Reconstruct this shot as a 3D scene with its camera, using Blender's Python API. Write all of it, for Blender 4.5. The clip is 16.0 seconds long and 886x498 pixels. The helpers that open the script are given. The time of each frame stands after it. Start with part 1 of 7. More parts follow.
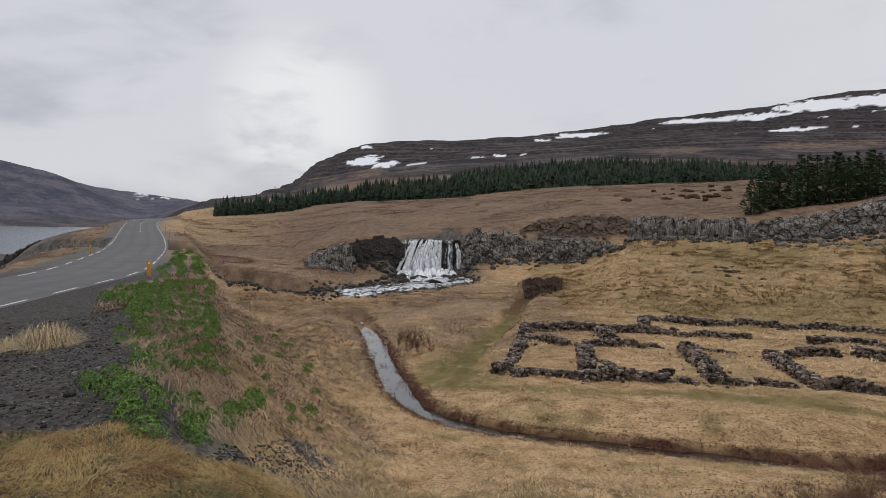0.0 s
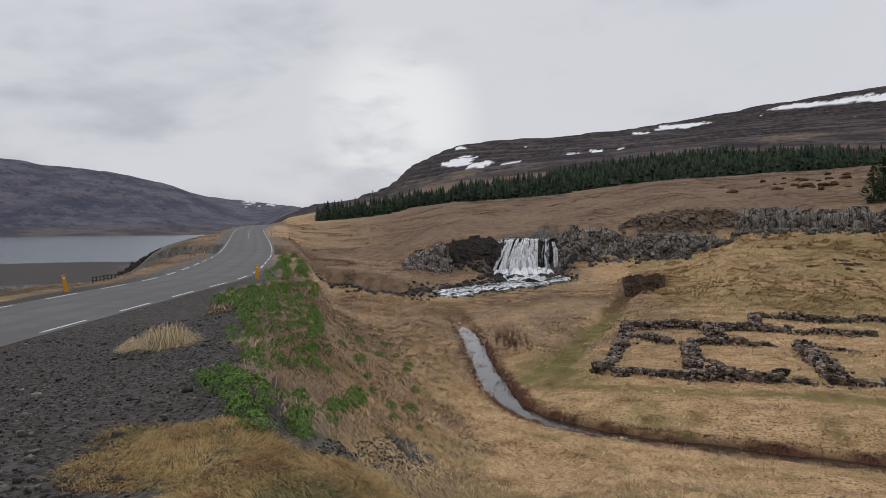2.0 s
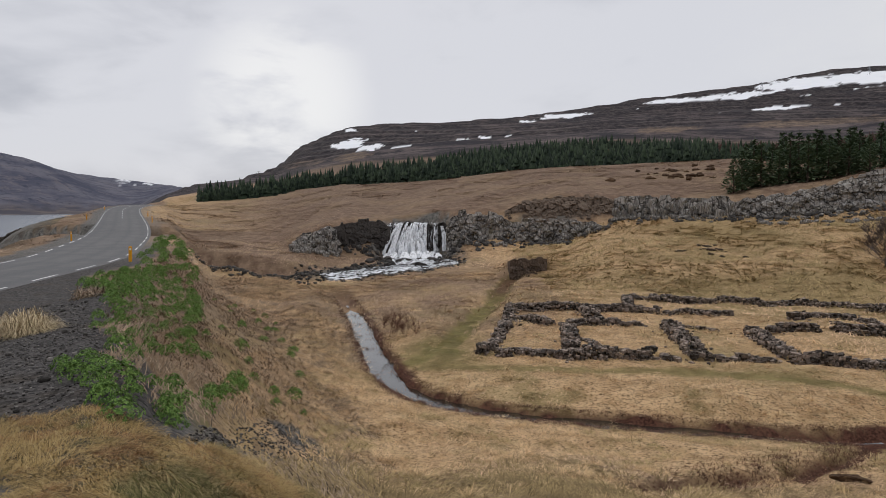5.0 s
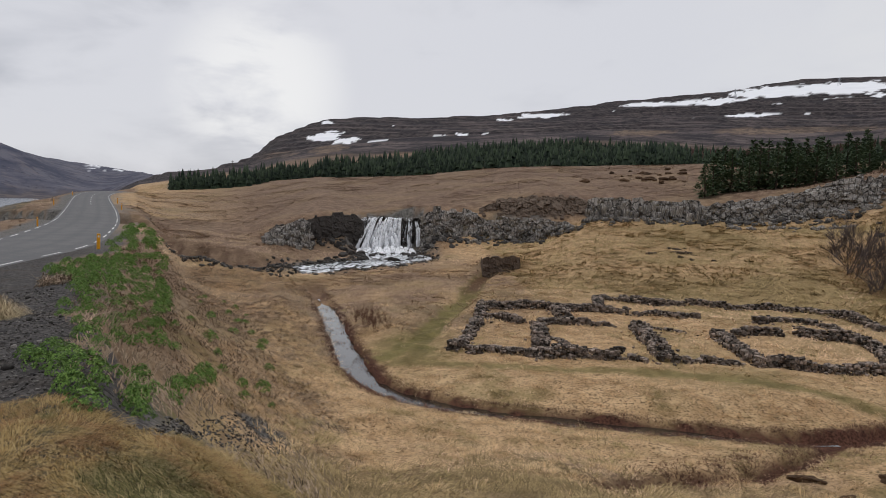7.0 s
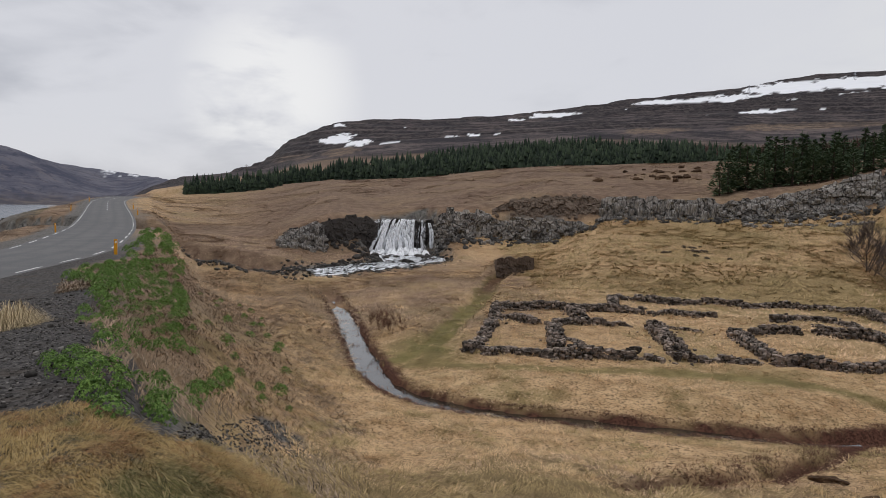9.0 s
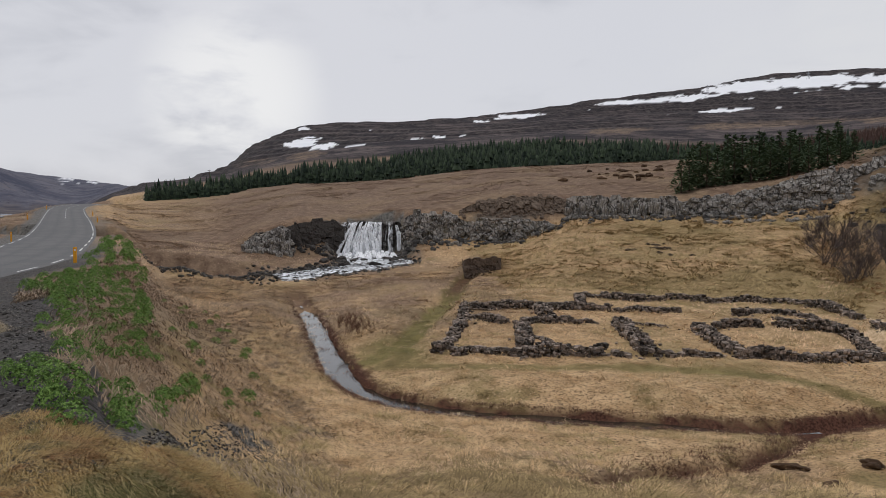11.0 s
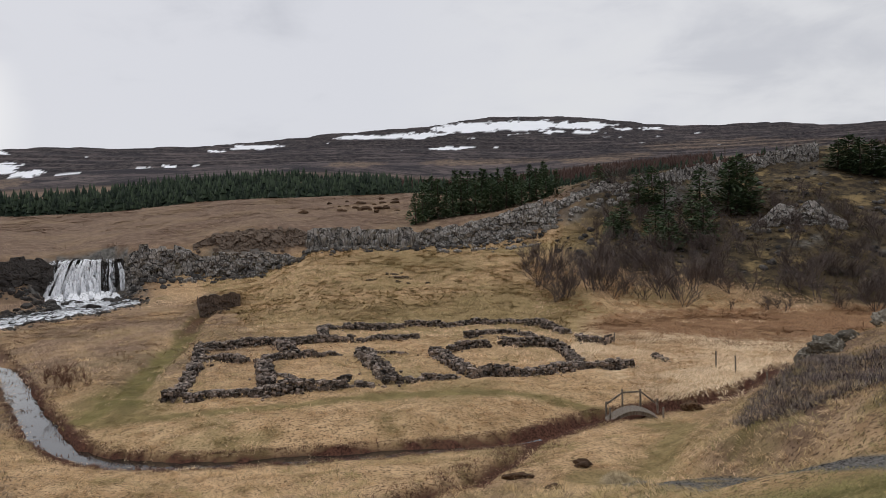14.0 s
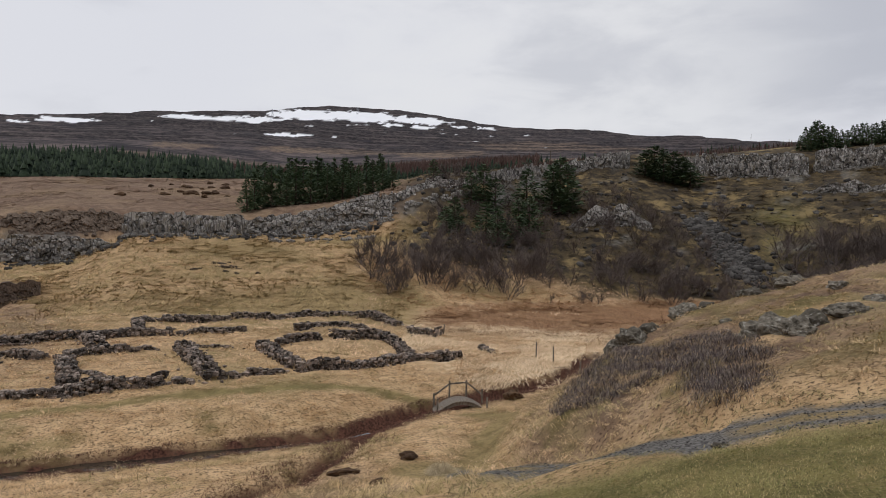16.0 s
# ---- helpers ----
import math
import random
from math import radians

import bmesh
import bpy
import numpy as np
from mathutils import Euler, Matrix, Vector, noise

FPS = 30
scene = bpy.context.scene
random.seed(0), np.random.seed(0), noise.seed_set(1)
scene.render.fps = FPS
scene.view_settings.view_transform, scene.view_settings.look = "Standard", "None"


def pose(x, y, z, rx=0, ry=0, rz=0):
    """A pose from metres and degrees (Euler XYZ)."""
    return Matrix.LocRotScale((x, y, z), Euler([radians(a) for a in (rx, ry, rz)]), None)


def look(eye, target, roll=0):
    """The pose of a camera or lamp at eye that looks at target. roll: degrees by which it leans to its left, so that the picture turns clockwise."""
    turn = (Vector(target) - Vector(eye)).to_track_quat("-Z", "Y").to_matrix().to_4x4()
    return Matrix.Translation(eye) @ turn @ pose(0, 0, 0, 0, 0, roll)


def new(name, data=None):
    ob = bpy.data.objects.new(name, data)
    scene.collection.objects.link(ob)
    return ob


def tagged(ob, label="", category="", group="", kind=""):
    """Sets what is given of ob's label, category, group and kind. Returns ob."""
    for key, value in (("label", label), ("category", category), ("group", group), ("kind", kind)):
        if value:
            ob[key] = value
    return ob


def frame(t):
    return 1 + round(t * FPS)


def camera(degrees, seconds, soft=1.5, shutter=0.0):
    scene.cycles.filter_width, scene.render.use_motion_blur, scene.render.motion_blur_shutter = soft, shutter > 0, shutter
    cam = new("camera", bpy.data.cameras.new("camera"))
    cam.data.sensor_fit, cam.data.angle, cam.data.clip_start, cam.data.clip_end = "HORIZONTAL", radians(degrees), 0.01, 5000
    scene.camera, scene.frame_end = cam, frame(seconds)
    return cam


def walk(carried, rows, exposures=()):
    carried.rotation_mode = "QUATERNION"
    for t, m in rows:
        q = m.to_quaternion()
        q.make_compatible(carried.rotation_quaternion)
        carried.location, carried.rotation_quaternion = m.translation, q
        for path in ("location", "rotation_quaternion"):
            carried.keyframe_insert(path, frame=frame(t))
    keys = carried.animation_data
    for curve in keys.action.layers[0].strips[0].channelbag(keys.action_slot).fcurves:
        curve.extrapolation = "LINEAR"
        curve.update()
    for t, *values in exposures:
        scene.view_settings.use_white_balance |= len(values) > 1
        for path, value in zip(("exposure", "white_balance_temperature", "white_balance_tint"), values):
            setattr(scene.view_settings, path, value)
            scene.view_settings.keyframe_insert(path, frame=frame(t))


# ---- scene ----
# Camera: a hand-held turn on a lookout above a valley; z = 0 is the fjord.
EYE = 10.0
cam = camera(66.13, 16.0, soft=0.8)
ROWS = [
    (0, -0.000, -0.000, 0.000, 88.20, -0.70, 0.02),
    (0.5, -0.011, -0.047, 0.006, 88.89, -1.81, 4.93),
    (1, 0.003, -0.005, 0.009, 87.81, -0.85, 7.68),
    (1.5, 0.056, -0.044, -0.013, 87.99, 0.65, 8.02),
    (2, 0.050, -0.024, -0.023, 88.19, 0.86, 8.07),
    (2.5, 0.127, -0.055, -0.044, 86.89, 0.13, 6.78),
    (3, 0.166, -0.085, -0.045, 85.33, 0.65, 4.93),
    (3.5, 0.081, 0.014, -0.074, 84.38, -0.08, 3.06),
    (4, 0.057, 0.013, -0.044, 85.82, -0.38, 2.34),
    (4.5, 0.165, -0.033, -0.045, 86.66, -0.19, 1.43),
    (5, 0.170, -0.011, -0.053, 86.75, 0.04, -1.15),
    (7.5, 0.187, -0.103, -0.011, 86.15, -1.59, -3.37),
    (8, 0.179, -0.102, 0.005, 85.88, -1.26, -3.30),
    (8.5, 0.131, -0.085, 0.017, 86.31, -1.03, -2.08),
    (11, 0.153, -0.129, -0.045, 86.70, 0.03, -4.96),
    (11.5, 0.199, -0.108, -0.057, 86.88, -0.11, -6.59),
    (12, 0.236, -0.114, -0.036, 87.40, 0.62, -8.51),
    (12.5, 0.162, -0.171, 0.006, 87.78, 2.08, -12.49),
    (13, 0.292, -0.035, 0.016, 88.54, 1.23, -17.81),
    (13.5, 0.358, 0.093, 0.016, 89.19, 0.54, -23.37),
    (14, 0.393, 0.186, -0.007, 89.19, 1.00, -26.41),
    (14.5, 0.460, 0.253, -0.004, 88.89, 0.93, -30.11),
    (15, 0.430, 0.149, 0.011, 88.69, 0.66, -32.80),
    (15.5, 0.610, 0.350, 0.008, 88.44, 1.20, -34.41),
    (16, 0.704, 0.422, 0.013, 88.46, -0.84, -40.13),
]
walk(cam, [(t, pose(x, y, EYE + z, rx, ry, rz)) for t, x, y, z, rx, ry, rz in ROWS], [(0, -0.21), (3, -0.24), (5, -0.14), (8, -0.16), (11.5, -0.18), (14, -0.12), (16, -0.06)])


# ---------------------------------------------------------------- node helpers
class Nodes:
    """Short ways to write a node tree."""

    def __init__(self, tree):
        self.tree = tree

    def add(self, kind, **settings):
        n = self.tree.nodes.new(kind)
        for k, v in settings.items():
            n.inputs[k.replace("_", " ")].default_value = v
        return n

    def link(self, a, b):
        self.tree.links.new(a, b)

    def put(self, socket, v):
        if isinstance(v, bpy.types.NodeSocket):
            self.link(v, socket)
        elif isinstance(v, tuple) and len(v) == 3:
            socket.default_value = (*v, 1.0)
        else:
            socket.default_value = v

    def coords(self, scale=(1, 1, 1), kind="Object"):
        tc = self.add("ShaderNodeTexCoord")
        mp = self.add("ShaderNodeMapping")
        mp.inputs["Scale"].default_value = scale
        self.link(tc.outputs[kind], mp.inputs["Vector"])
        return mp.outputs[0]

    def noise(self, vec, scale, detail=3.0, rough=0.55, distortion=0.0):
        n = self.add("ShaderNodeTexNoise", Scale=scale, Detail=detail, Roughness=rough, Distortion=distortion)
        self.link(vec, n.inputs["Vector"])
        return n.outputs["Fac"]

    def voronoi(self, vec, scale, feature="F1", out="Distance"):
        n = self.add("ShaderNodeTexVoronoi", Scale=scale)
        n.feature = feature
        self.link(vec, n.inputs["Vector"])
        return n.outputs[out]

    def ramp(self, fac, lo, hi, a=0.0, b=1.0):
        n = self.add("ShaderNodeMapRange")
        n.interpolation_type = "SMOOTHSTEP"
        for k, v in (("Value", fac), ("From Min", lo), ("From Max", hi), ("To Min", a), ("To Max", b)):
            self.put(n.inputs[k], v)
        return n.outputs[0]

    def mix(self, fac, a, b):
        n = self.add("ShaderNodeMix")
        n.data_type = "RGBA"
        self.put(n.inputs[0], fac)
        self.put(n.inputs[6], a)
        self.put(n.inputs[7], b)
        return n.outputs[2]

    def math(self, op, a, b=0.0):
        n = self.add("ShaderNodeMath")
        n.operation = op
        self.put(n.inputs[0], a)
        self.put(n.inputs[1], b)
        return n.outputs[0]

    def attr(self, name):
        n = self.add("ShaderNodeAttribute")
        n.attribute_name = name
        return n.outputs["Fac"]

    def random(self):
        return self.add("ShaderNodeObjectInfo").outputs["Random"]

    def island(self):
        return self.add("ShaderNodeNewGeometry").outputs["Random Per Island"]

    def finish(self, colour, rough=0.9, height=None, strength=0.5, distance=0.05, metal=0.0, spec=0.3):
        bsdf = self.tree.nodes["Principled BSDF"]
        self.put(bsdf.inputs["Base Color"], colour)
        self.put(bsdf.inputs["Roughness"], rough)
        bsdf.inputs["Metallic"].default_value = metal
        bsdf.inputs["Specular IOR Level"].default_value = spec
        if height is not None:
            b = self.add("ShaderNodeBump", Strength=strength, Distance=distance)
            self.link(height, b.inputs["Height"])
            self.link(b.outputs[0], bsdf.inputs["Normal"])
        return bsdf


def material(name):
    m = bpy.data.materials.new(name)
    m.use_nodes = True
    return m, Nodes(m.node_tree)


# ---------------------------------------------------------------- sky and sun
def build_sky():
    w = bpy.data.worlds.new("overcast_sky")
    scene.world = w
    w.use_nodes = True
    n = Nodes(w.node_tree)
    sky = n.add("ShaderNodeTexSky")
    sky.sky_type, sky.sun_disc = "NISHITA", False
    sky.sun_elevation, sky.sun_rotation = radians(38), radians(-10)
    v = n.coords((1, 1, 2.6), "Generated")
    broad = n.noise(v, 1.6, 4.0, 0.5, 0.4)
    fine = n.noise(v, 5.5, 5.0, 0.55, 0.3)
    cloud = n.math("ADD", n.math("MULTIPLY", broad, 0.7), n.math("MULTIPLY", fine, 0.3))
    grey = n.mix(n.ramp(cloud, 0.41, 0.57), (0.52, 0.535, 0.592), (0.715, 0.724, 0.775))
    # the thin place in the cloud before the sun
    dot = n.add("ShaderNodeVectorMath")
    dot.operation = "DOT_PRODUCT"
    n.link(n.coords((1, 1, 1), "Generated"), dot.inputs[0])
    dot.inputs[1].default_value = (-0.204, 0.966, 0.158)
    thin = n.math("MULTIPLY", n.ramp(dot.outputs["Value"], 0.990, 0.9995), n.ramp(n.math("ADD", n.math("MULTIPLY", broad, 0.35), n.math("MULTIPLY", fine, 0.65)), 0.47, 0.60))
    grey = n.mix(thin, grey, (0.90, 0.90, 0.91))
    # paler cloud over the plateau
    pale = n.add("ShaderNodeVectorMath")
    pale.operation = "DOT_PRODUCT"
    n.link(n.coords((1, 1, 1), "Generated"), pale.inputs[0])
    pale.inputs[1].default_value = (0.705, 0.681, 0.196)
    grey = n.mix(n.math("MULTIPLY", n.ramp(pale.outputs["Value"], 0.90, 0.985), n.ramp(fine, 0.30, 0.65, 0.35, 0.9)), grey, (0.77, 0.775, 0.80))
    tint = n.mix(0.004, grey, sky.outputs[0])
    bg = w.node_tree.nodes["Background"]
    n.link(tint, bg.inputs["Color"])
    bg.inputs["Strength"].default_value = 1.0
    lamp = bpy.data.lights.new("sun", "SUN")
    lamp.energy, lamp.angle, lamp.color = 1.0, radians(30), (1.0, 0.97, 0.93)
    sun = new("sun", lamp)
    sun.matrix_world = look((0, 0, 60), (6, -9, 60 - 30))


build_sky()
# ---------------------------------------------------------------- the lie of the land
def lattice(ix, iy, seed):
    h = (ix.astype(np.int64) * 374761393 + iy.astype(np.int64) * 668265263 + seed * 974634563) & 0xFFFFFFFF
    h = ((h ^ (h >> 13)) * 1274126177) & 0xFFFFFFFF
    return ((h ^ (h >> 16)) & 0xFFFF) / 65535.0


def rough2(x, y, size, seed=0):
    """Smooth value noise, -1 to 1, with waves about size metres long."""
    x, y = np.asarray(x, float) / size + seed * 17.3, np.asarray(y, float) / size - seed * 9.1
    ix, iy = np.floor(x), np.floor(y)
    fx, fy = x - ix, y - iy
    fx, fy = fx * fx * (3 - 2 * fx), fy * fy * (3 - 2 * fy)
    a, b = lattice(ix, iy, seed), lattice(ix + 1, iy, seed)
    c, d = lattice(ix, iy + 1, seed), lattice(ix + 1, iy + 1, seed)
    return 2 * ((a + (b - a) * fx) * (1 - fy) + (c + (d - c) * fx) * fy) - 1


def fbm(x, y, size, octaves=4, seed=0):
    out, amp = 0, 1.0
    for k in range(octaves):
        out = out + amp * rough2(x, y, size / 2**k, seed + k)
        amp *= 0.5
    return out / 1.8


def smooth(v, lo, hi):
    t = np.clip((np.asarray(v, float) - lo) / (hi - lo), 0, 1)
    return t * t * (3 - 2 * t)


SPOKES = {}


def spoke(bearing, *profile):
    """The land's profile along one bearing (degrees, left of north positive): pairs of distance and height below the eye."""
    SPOKES[bearing] = profile


spoke(180, 1, -1.7, 7, -2.0, 20, -2.6, 40, -3.0, 60, -2.0, 120, 2, 270, 12, 330, 18, 500, 40, 800, 80, 1200, 130, 1800, 200, 4900, 150)
spoke(90, 1, -1.7, 7, -2.4, 17, -3.2, 36, -3.3, 60, -5, 120, -8.2, 270, -9.9, 330, -11, 1200, -14, 2400, -12, 2700, 5, 3600, 330, 4800, 330)
spoke(45, 1, -1.7, 7, -2.4, 20, -3.2, 38, -3.3, 60, -5, 120, -8.2, 270, -9.9, 330, -11, 1200, -14, 2500, -12, 2800, 14, 3600, 370, 4800, 330)
spoke(41, 1, -1.7, 7, -2.4, 21, -3.2, 40, -3.3, 60, -5, 120, -8.2, 270, -9.9, 330, -11, 1200, -14, 2500, -12, 2800, 14, 3600, 347, 4800, 330)
spoke(37, 1, -1.7, 7, -2.4, 25, -3.2, 44, -3.4, 65, -4.8, 130, -8.3, 265, -9.9, 330, -11, 1200, -14, 2500, -12, 2800, 14, 3600, 314, 4800, 320)
spoke(33, 1, -1.7, 7, -2.4, 28, -3.2, 48, -3.4, 70, -4.5, 140, -8.3, 255, -9.9, 330, -11, 1200, -14, 2500, -12, 2800, 14, 3600, 279, 4800, 310)
spoke(31, 1, -1.7, 7, -2.4, 31, -3.2, 54, -3.2, 80, -3.4, 135, -3.2, 160, -8.5, 330, -11, 1200, -14, 2500, -12, 2800, 14, 3600, 252, 4800, 290)
spoke(29, 1, -1.7, 7, -2.4, 33, -3.2, 60, -3.0, 90, -2.6, 140, -1.4, 168, -6.5, 330, -11, 1200, -14, 2600, -12, 2850, 12, 3600, 215, 4800, 264)
spoke(26, 1, -1.7, 7.5, -2.35, 36, -3.2, 70, -3.2, 100, -2.1, 150, -0.3, 190, -1.6, 330, -9, 1300, -12, 2600, -10, 2900, 10, 3600, 108, 4800, 211)
spoke(23.5, 1, -1.7, 8, -2.5, 36, -3.2, 62, -3.15, 105, -2, 160, 0.2, 200, 1.4, 260, 0, 1300, -6, 2600, -5, 2900, 8, 3600, 61, 4800, 193)
spoke(21.5, 1, -1.7, 8, -2.6, 14, -3.6, 50, -3.5, 90, -2.9, 150, 0, 200, 1.7, 260, 3.4, 400, 6, 700, 12, 1500, 25, 3600, 80, 4800, 182)
spoke(19.5, 1, -1.7, 8, -2.7, 15, -3.75, 45, -4.6, 70, -6.9, 120, -3.6, 170, -0.5, 225, 2.6, 300, 6, 450, 10, 600, 16, 750, 24, 4800, 140)
spoke(15, 1, -1.7, 8, -3.0, 13, -4.75, 22, -5.4, 57, -7.8, 110, -4.9, 150, -2.0, 215, 3.2, 260, 7, 330, 10, 500, 20, 700, 33, 4800, 0)
spoke(12.4, 1, -1.7, 8, -3.4, 15, -5.4, 26, -6.6, 50, -8.2, 100, -5.9, 115, -4.2, 208, 4.1, 240, 7, 310, 10, 600, 28, 900, 56, 4800, 0)
spoke(10.5, 1, -1.7, 8, -3.6, 17, -6.3, 28, -7.6, 78, -8.0, 100, -6.0, 104, -3.7, 205, 5.0, 235, 7.5, 310, 13, 700, 46, 1100, 102, 4800, 0)
spoke(7, 1, -1.7, 8, -3.9, 18, -6.9, 26, -8.3, 88, -8.0, 104, -7.0, 107, -1.4, 200, 7.0, 225, 8, 330, 15, 800, 70, 1200, 144, 4800, 0)
spoke(2.8, 1, -1.7, 8, -4.2, 16, -7.0, 24, -8.6, 95, -7.8, 106, -7.2, 108, -2.0, 192, 7.6, 215, 8, 370, 22, 800, 80, 1300, 169, 4800, 50)
spoke(-1.5, 1, -1.7, 8, -4.2, 16, -7.0, 24, -8.6, 88, -7.7, 106, -5.5, 108, -0.4, 188, 8.5, 210, 9, 400, 28, 800, 85, 1350, 172, 4800, 50)
spoke(-6.7, 1, -1.7, 8, -4.2, 16, -6.9, 24, -8.6, 76, -7.7, 106, -5.4, 108, 0, 186, 10.7, 205, 10.5, 430, 36, 900, 105, 1500, 205, 4800, 50)
spoke(-11.3, 1, -1.7, 8, -4.2, 16, -6.9, 24, -8.6, 62, -7.85, 108, -4.8, 112, 2.6, 184, 11.6, 205, 11, 450, 41, 1000, 125, 1600, 231, 4800, 50)
spoke(-15.8, 1, -1.7, 8, -4.2, 16, -6.9, 24, -8.6, 62, -7.85, 110, -1.1, 113, 2.1, 184, 12.1, 205, 11.5, 450, 42, 1000, 130, 1700, 257, 4800, 50)
spoke(-24.3, 1, -1.7, 9, -4.3, 16, -7.0, 24, -8.6, 65, -7.8, 110, -1.0, 112.5, 1.9, 180, 12.6, 205, 12.5, 420, 33, 1100, 150, 1900, 318, 4800, 50)
spoke(-30, 1, -1.7, 10, -4.4, 17, -7.2, 24, -8.6, 68, -7.9, 109, -0.8, 113, 3.4, 165, 9.5, 205, 11, 420, 33, 1100, 142, 2000, 363, 4800, 50)
spoke(-34, 1, -1.7, 12, -5.0, 20, -7.6, 28, -8.6, 70, -8.2, 108, -0.3, 114, 5.2, 150, 9, 205, 12, 420, 36, 1100, 135, 2000, 363, 4800, 50)
spoke(-39, 1, -1.7, 14, -5.4, 22, -7.8, 32, -8.6, 71, -8.9, 104, 0.2, 114, 8.3, 150, 11.5, 205, 15, 420, 40, 1100, 135, 1950, 342, 4800, 50)
spoke(-44, 1, -1.7, 18, -6.5, 24, -8.1, 34, -8.7, 76, -9.0, 106, 0.5, 120, 9.4, 155, 13.5, 205, 17, 420, 42, 1000, 115, 1850, 292, 4800, 50)
spoke(-50, 1, -1.7, 16, -5.2, 28, -6.6, 40, -8.8, 81, -9.0, 143, 11.9, 146, 14.4, 175, 17, 210, 20, 420, 44, 1000, 112, 1800, 268, 4800, 50)
spoke(-55.4, 1, -1.7, 14.5, -4.4, 29, -4.5, 42, -8.9, 86, -9.0, 148, 14.5, 151, 17.2, 175, 18.5, 210, 21, 420, 45, 1000, 112, 1700, 243, 4800, 50)
spoke(-61, 1, -1.7, 13.7, -3.6, 31, -3.3, 45, -8.5, 90, -9.0, 153, 12.6, 156, 16.4, 180, 19.5, 220, 23, 420, 46, 900, 95, 1500, 204, 4800, 50)
spoke(-68, 1, -1.7, 13.3, -3.0, 34, -1.9, 46, -6.0, 92, -8.5, 155, 13.5, 158, 16.3, 175, 20.5, 220, 24, 420, 46, 800, 85, 1400, 171, 4800, 50)
spoke(-74, 1, -1.7, 13.2, -2.6, 35, -1.0, 46, -4.0, 92, -7.5, 158, 15, 161, 18, 180, 21.5, 220, 25, 420, 46, 800, 85, 1300, 153, 4800, 50)
spoke(-90, 1, -1.7, 13, -2.4, 35, 0.5, 46, -1.0, 92, -3, 158, 14, 161, 17, 180, 21, 220, 25, 420, 46, 800, 85, 1300, 150, 4800, 50)
spoke(-180, *SPOKES[180])

AZ_GRID = np.arange(-180, 180.01, 0.25)
R_GRID = np.geomspace(0.9, 4880, 860)


def relief_table():
    keys = sorted(SPOKES)
    table = np.array([SPOKES[k] for k in keys])
    cols = []
    for j in range(table.shape[1]):
        v = np.interp(AZ_GRID, keys, table[:, j])
        pad = np.concatenate([v[-6:], v, v[:6]])
        cols.append(np.convolve(pad, np.ones(7) / 7, "same")[6:-6])
    cols = np.array(cols).T
    z = np.empty((len(AZ_GRID), len(R_GRID)))
    for i, row in enumerate(cols):
        z[i] = np.interp(R_GRID, row[0::2], row[1::2])
    soft = z.copy()
    for _ in range(2):
        soft[:, 2:-2] = (soft[:, :-4] + soft[:, 1:-3] + soft[:, 2:-2] + soft[:, 3:-1] + soft[:, 4:]) / 5
    return soft + EYE


RELIEF = relief_table()


def to_polar(x, y):
    return np.degrees(np.arctan2(-np.asarray(x, float), y)), np.hypot(x, y)


def from_polar(bearing, r):
    a = radians(bearing)
    return -r * math.sin(a), r * math.cos(a)


def relief(x, y):
    az, r = to_polar(x, y)
    i = np.clip((az + 180) / 0.25, 0, len(AZ_GRID) - 1.001)
    j = np.clip(np.log(np.maximum(r, 0.91) / 0.9) / np.log(R_GRID[1] / R_GRID[0]), 0, len(R_GRID) - 1.001)
    i0, j0 = i.astype(int), j.astype(int)
    u, v = i - i0, j - j0
    return (RELIEF[i0, j0] * (1 - u) + RELIEF[i0 + 1, j0] * u) * (1 - v) + (RELIEF[i0, j0 + 1] * (1 - u) + RELIEF[i0 + 1, j0 + 1] * u) * v


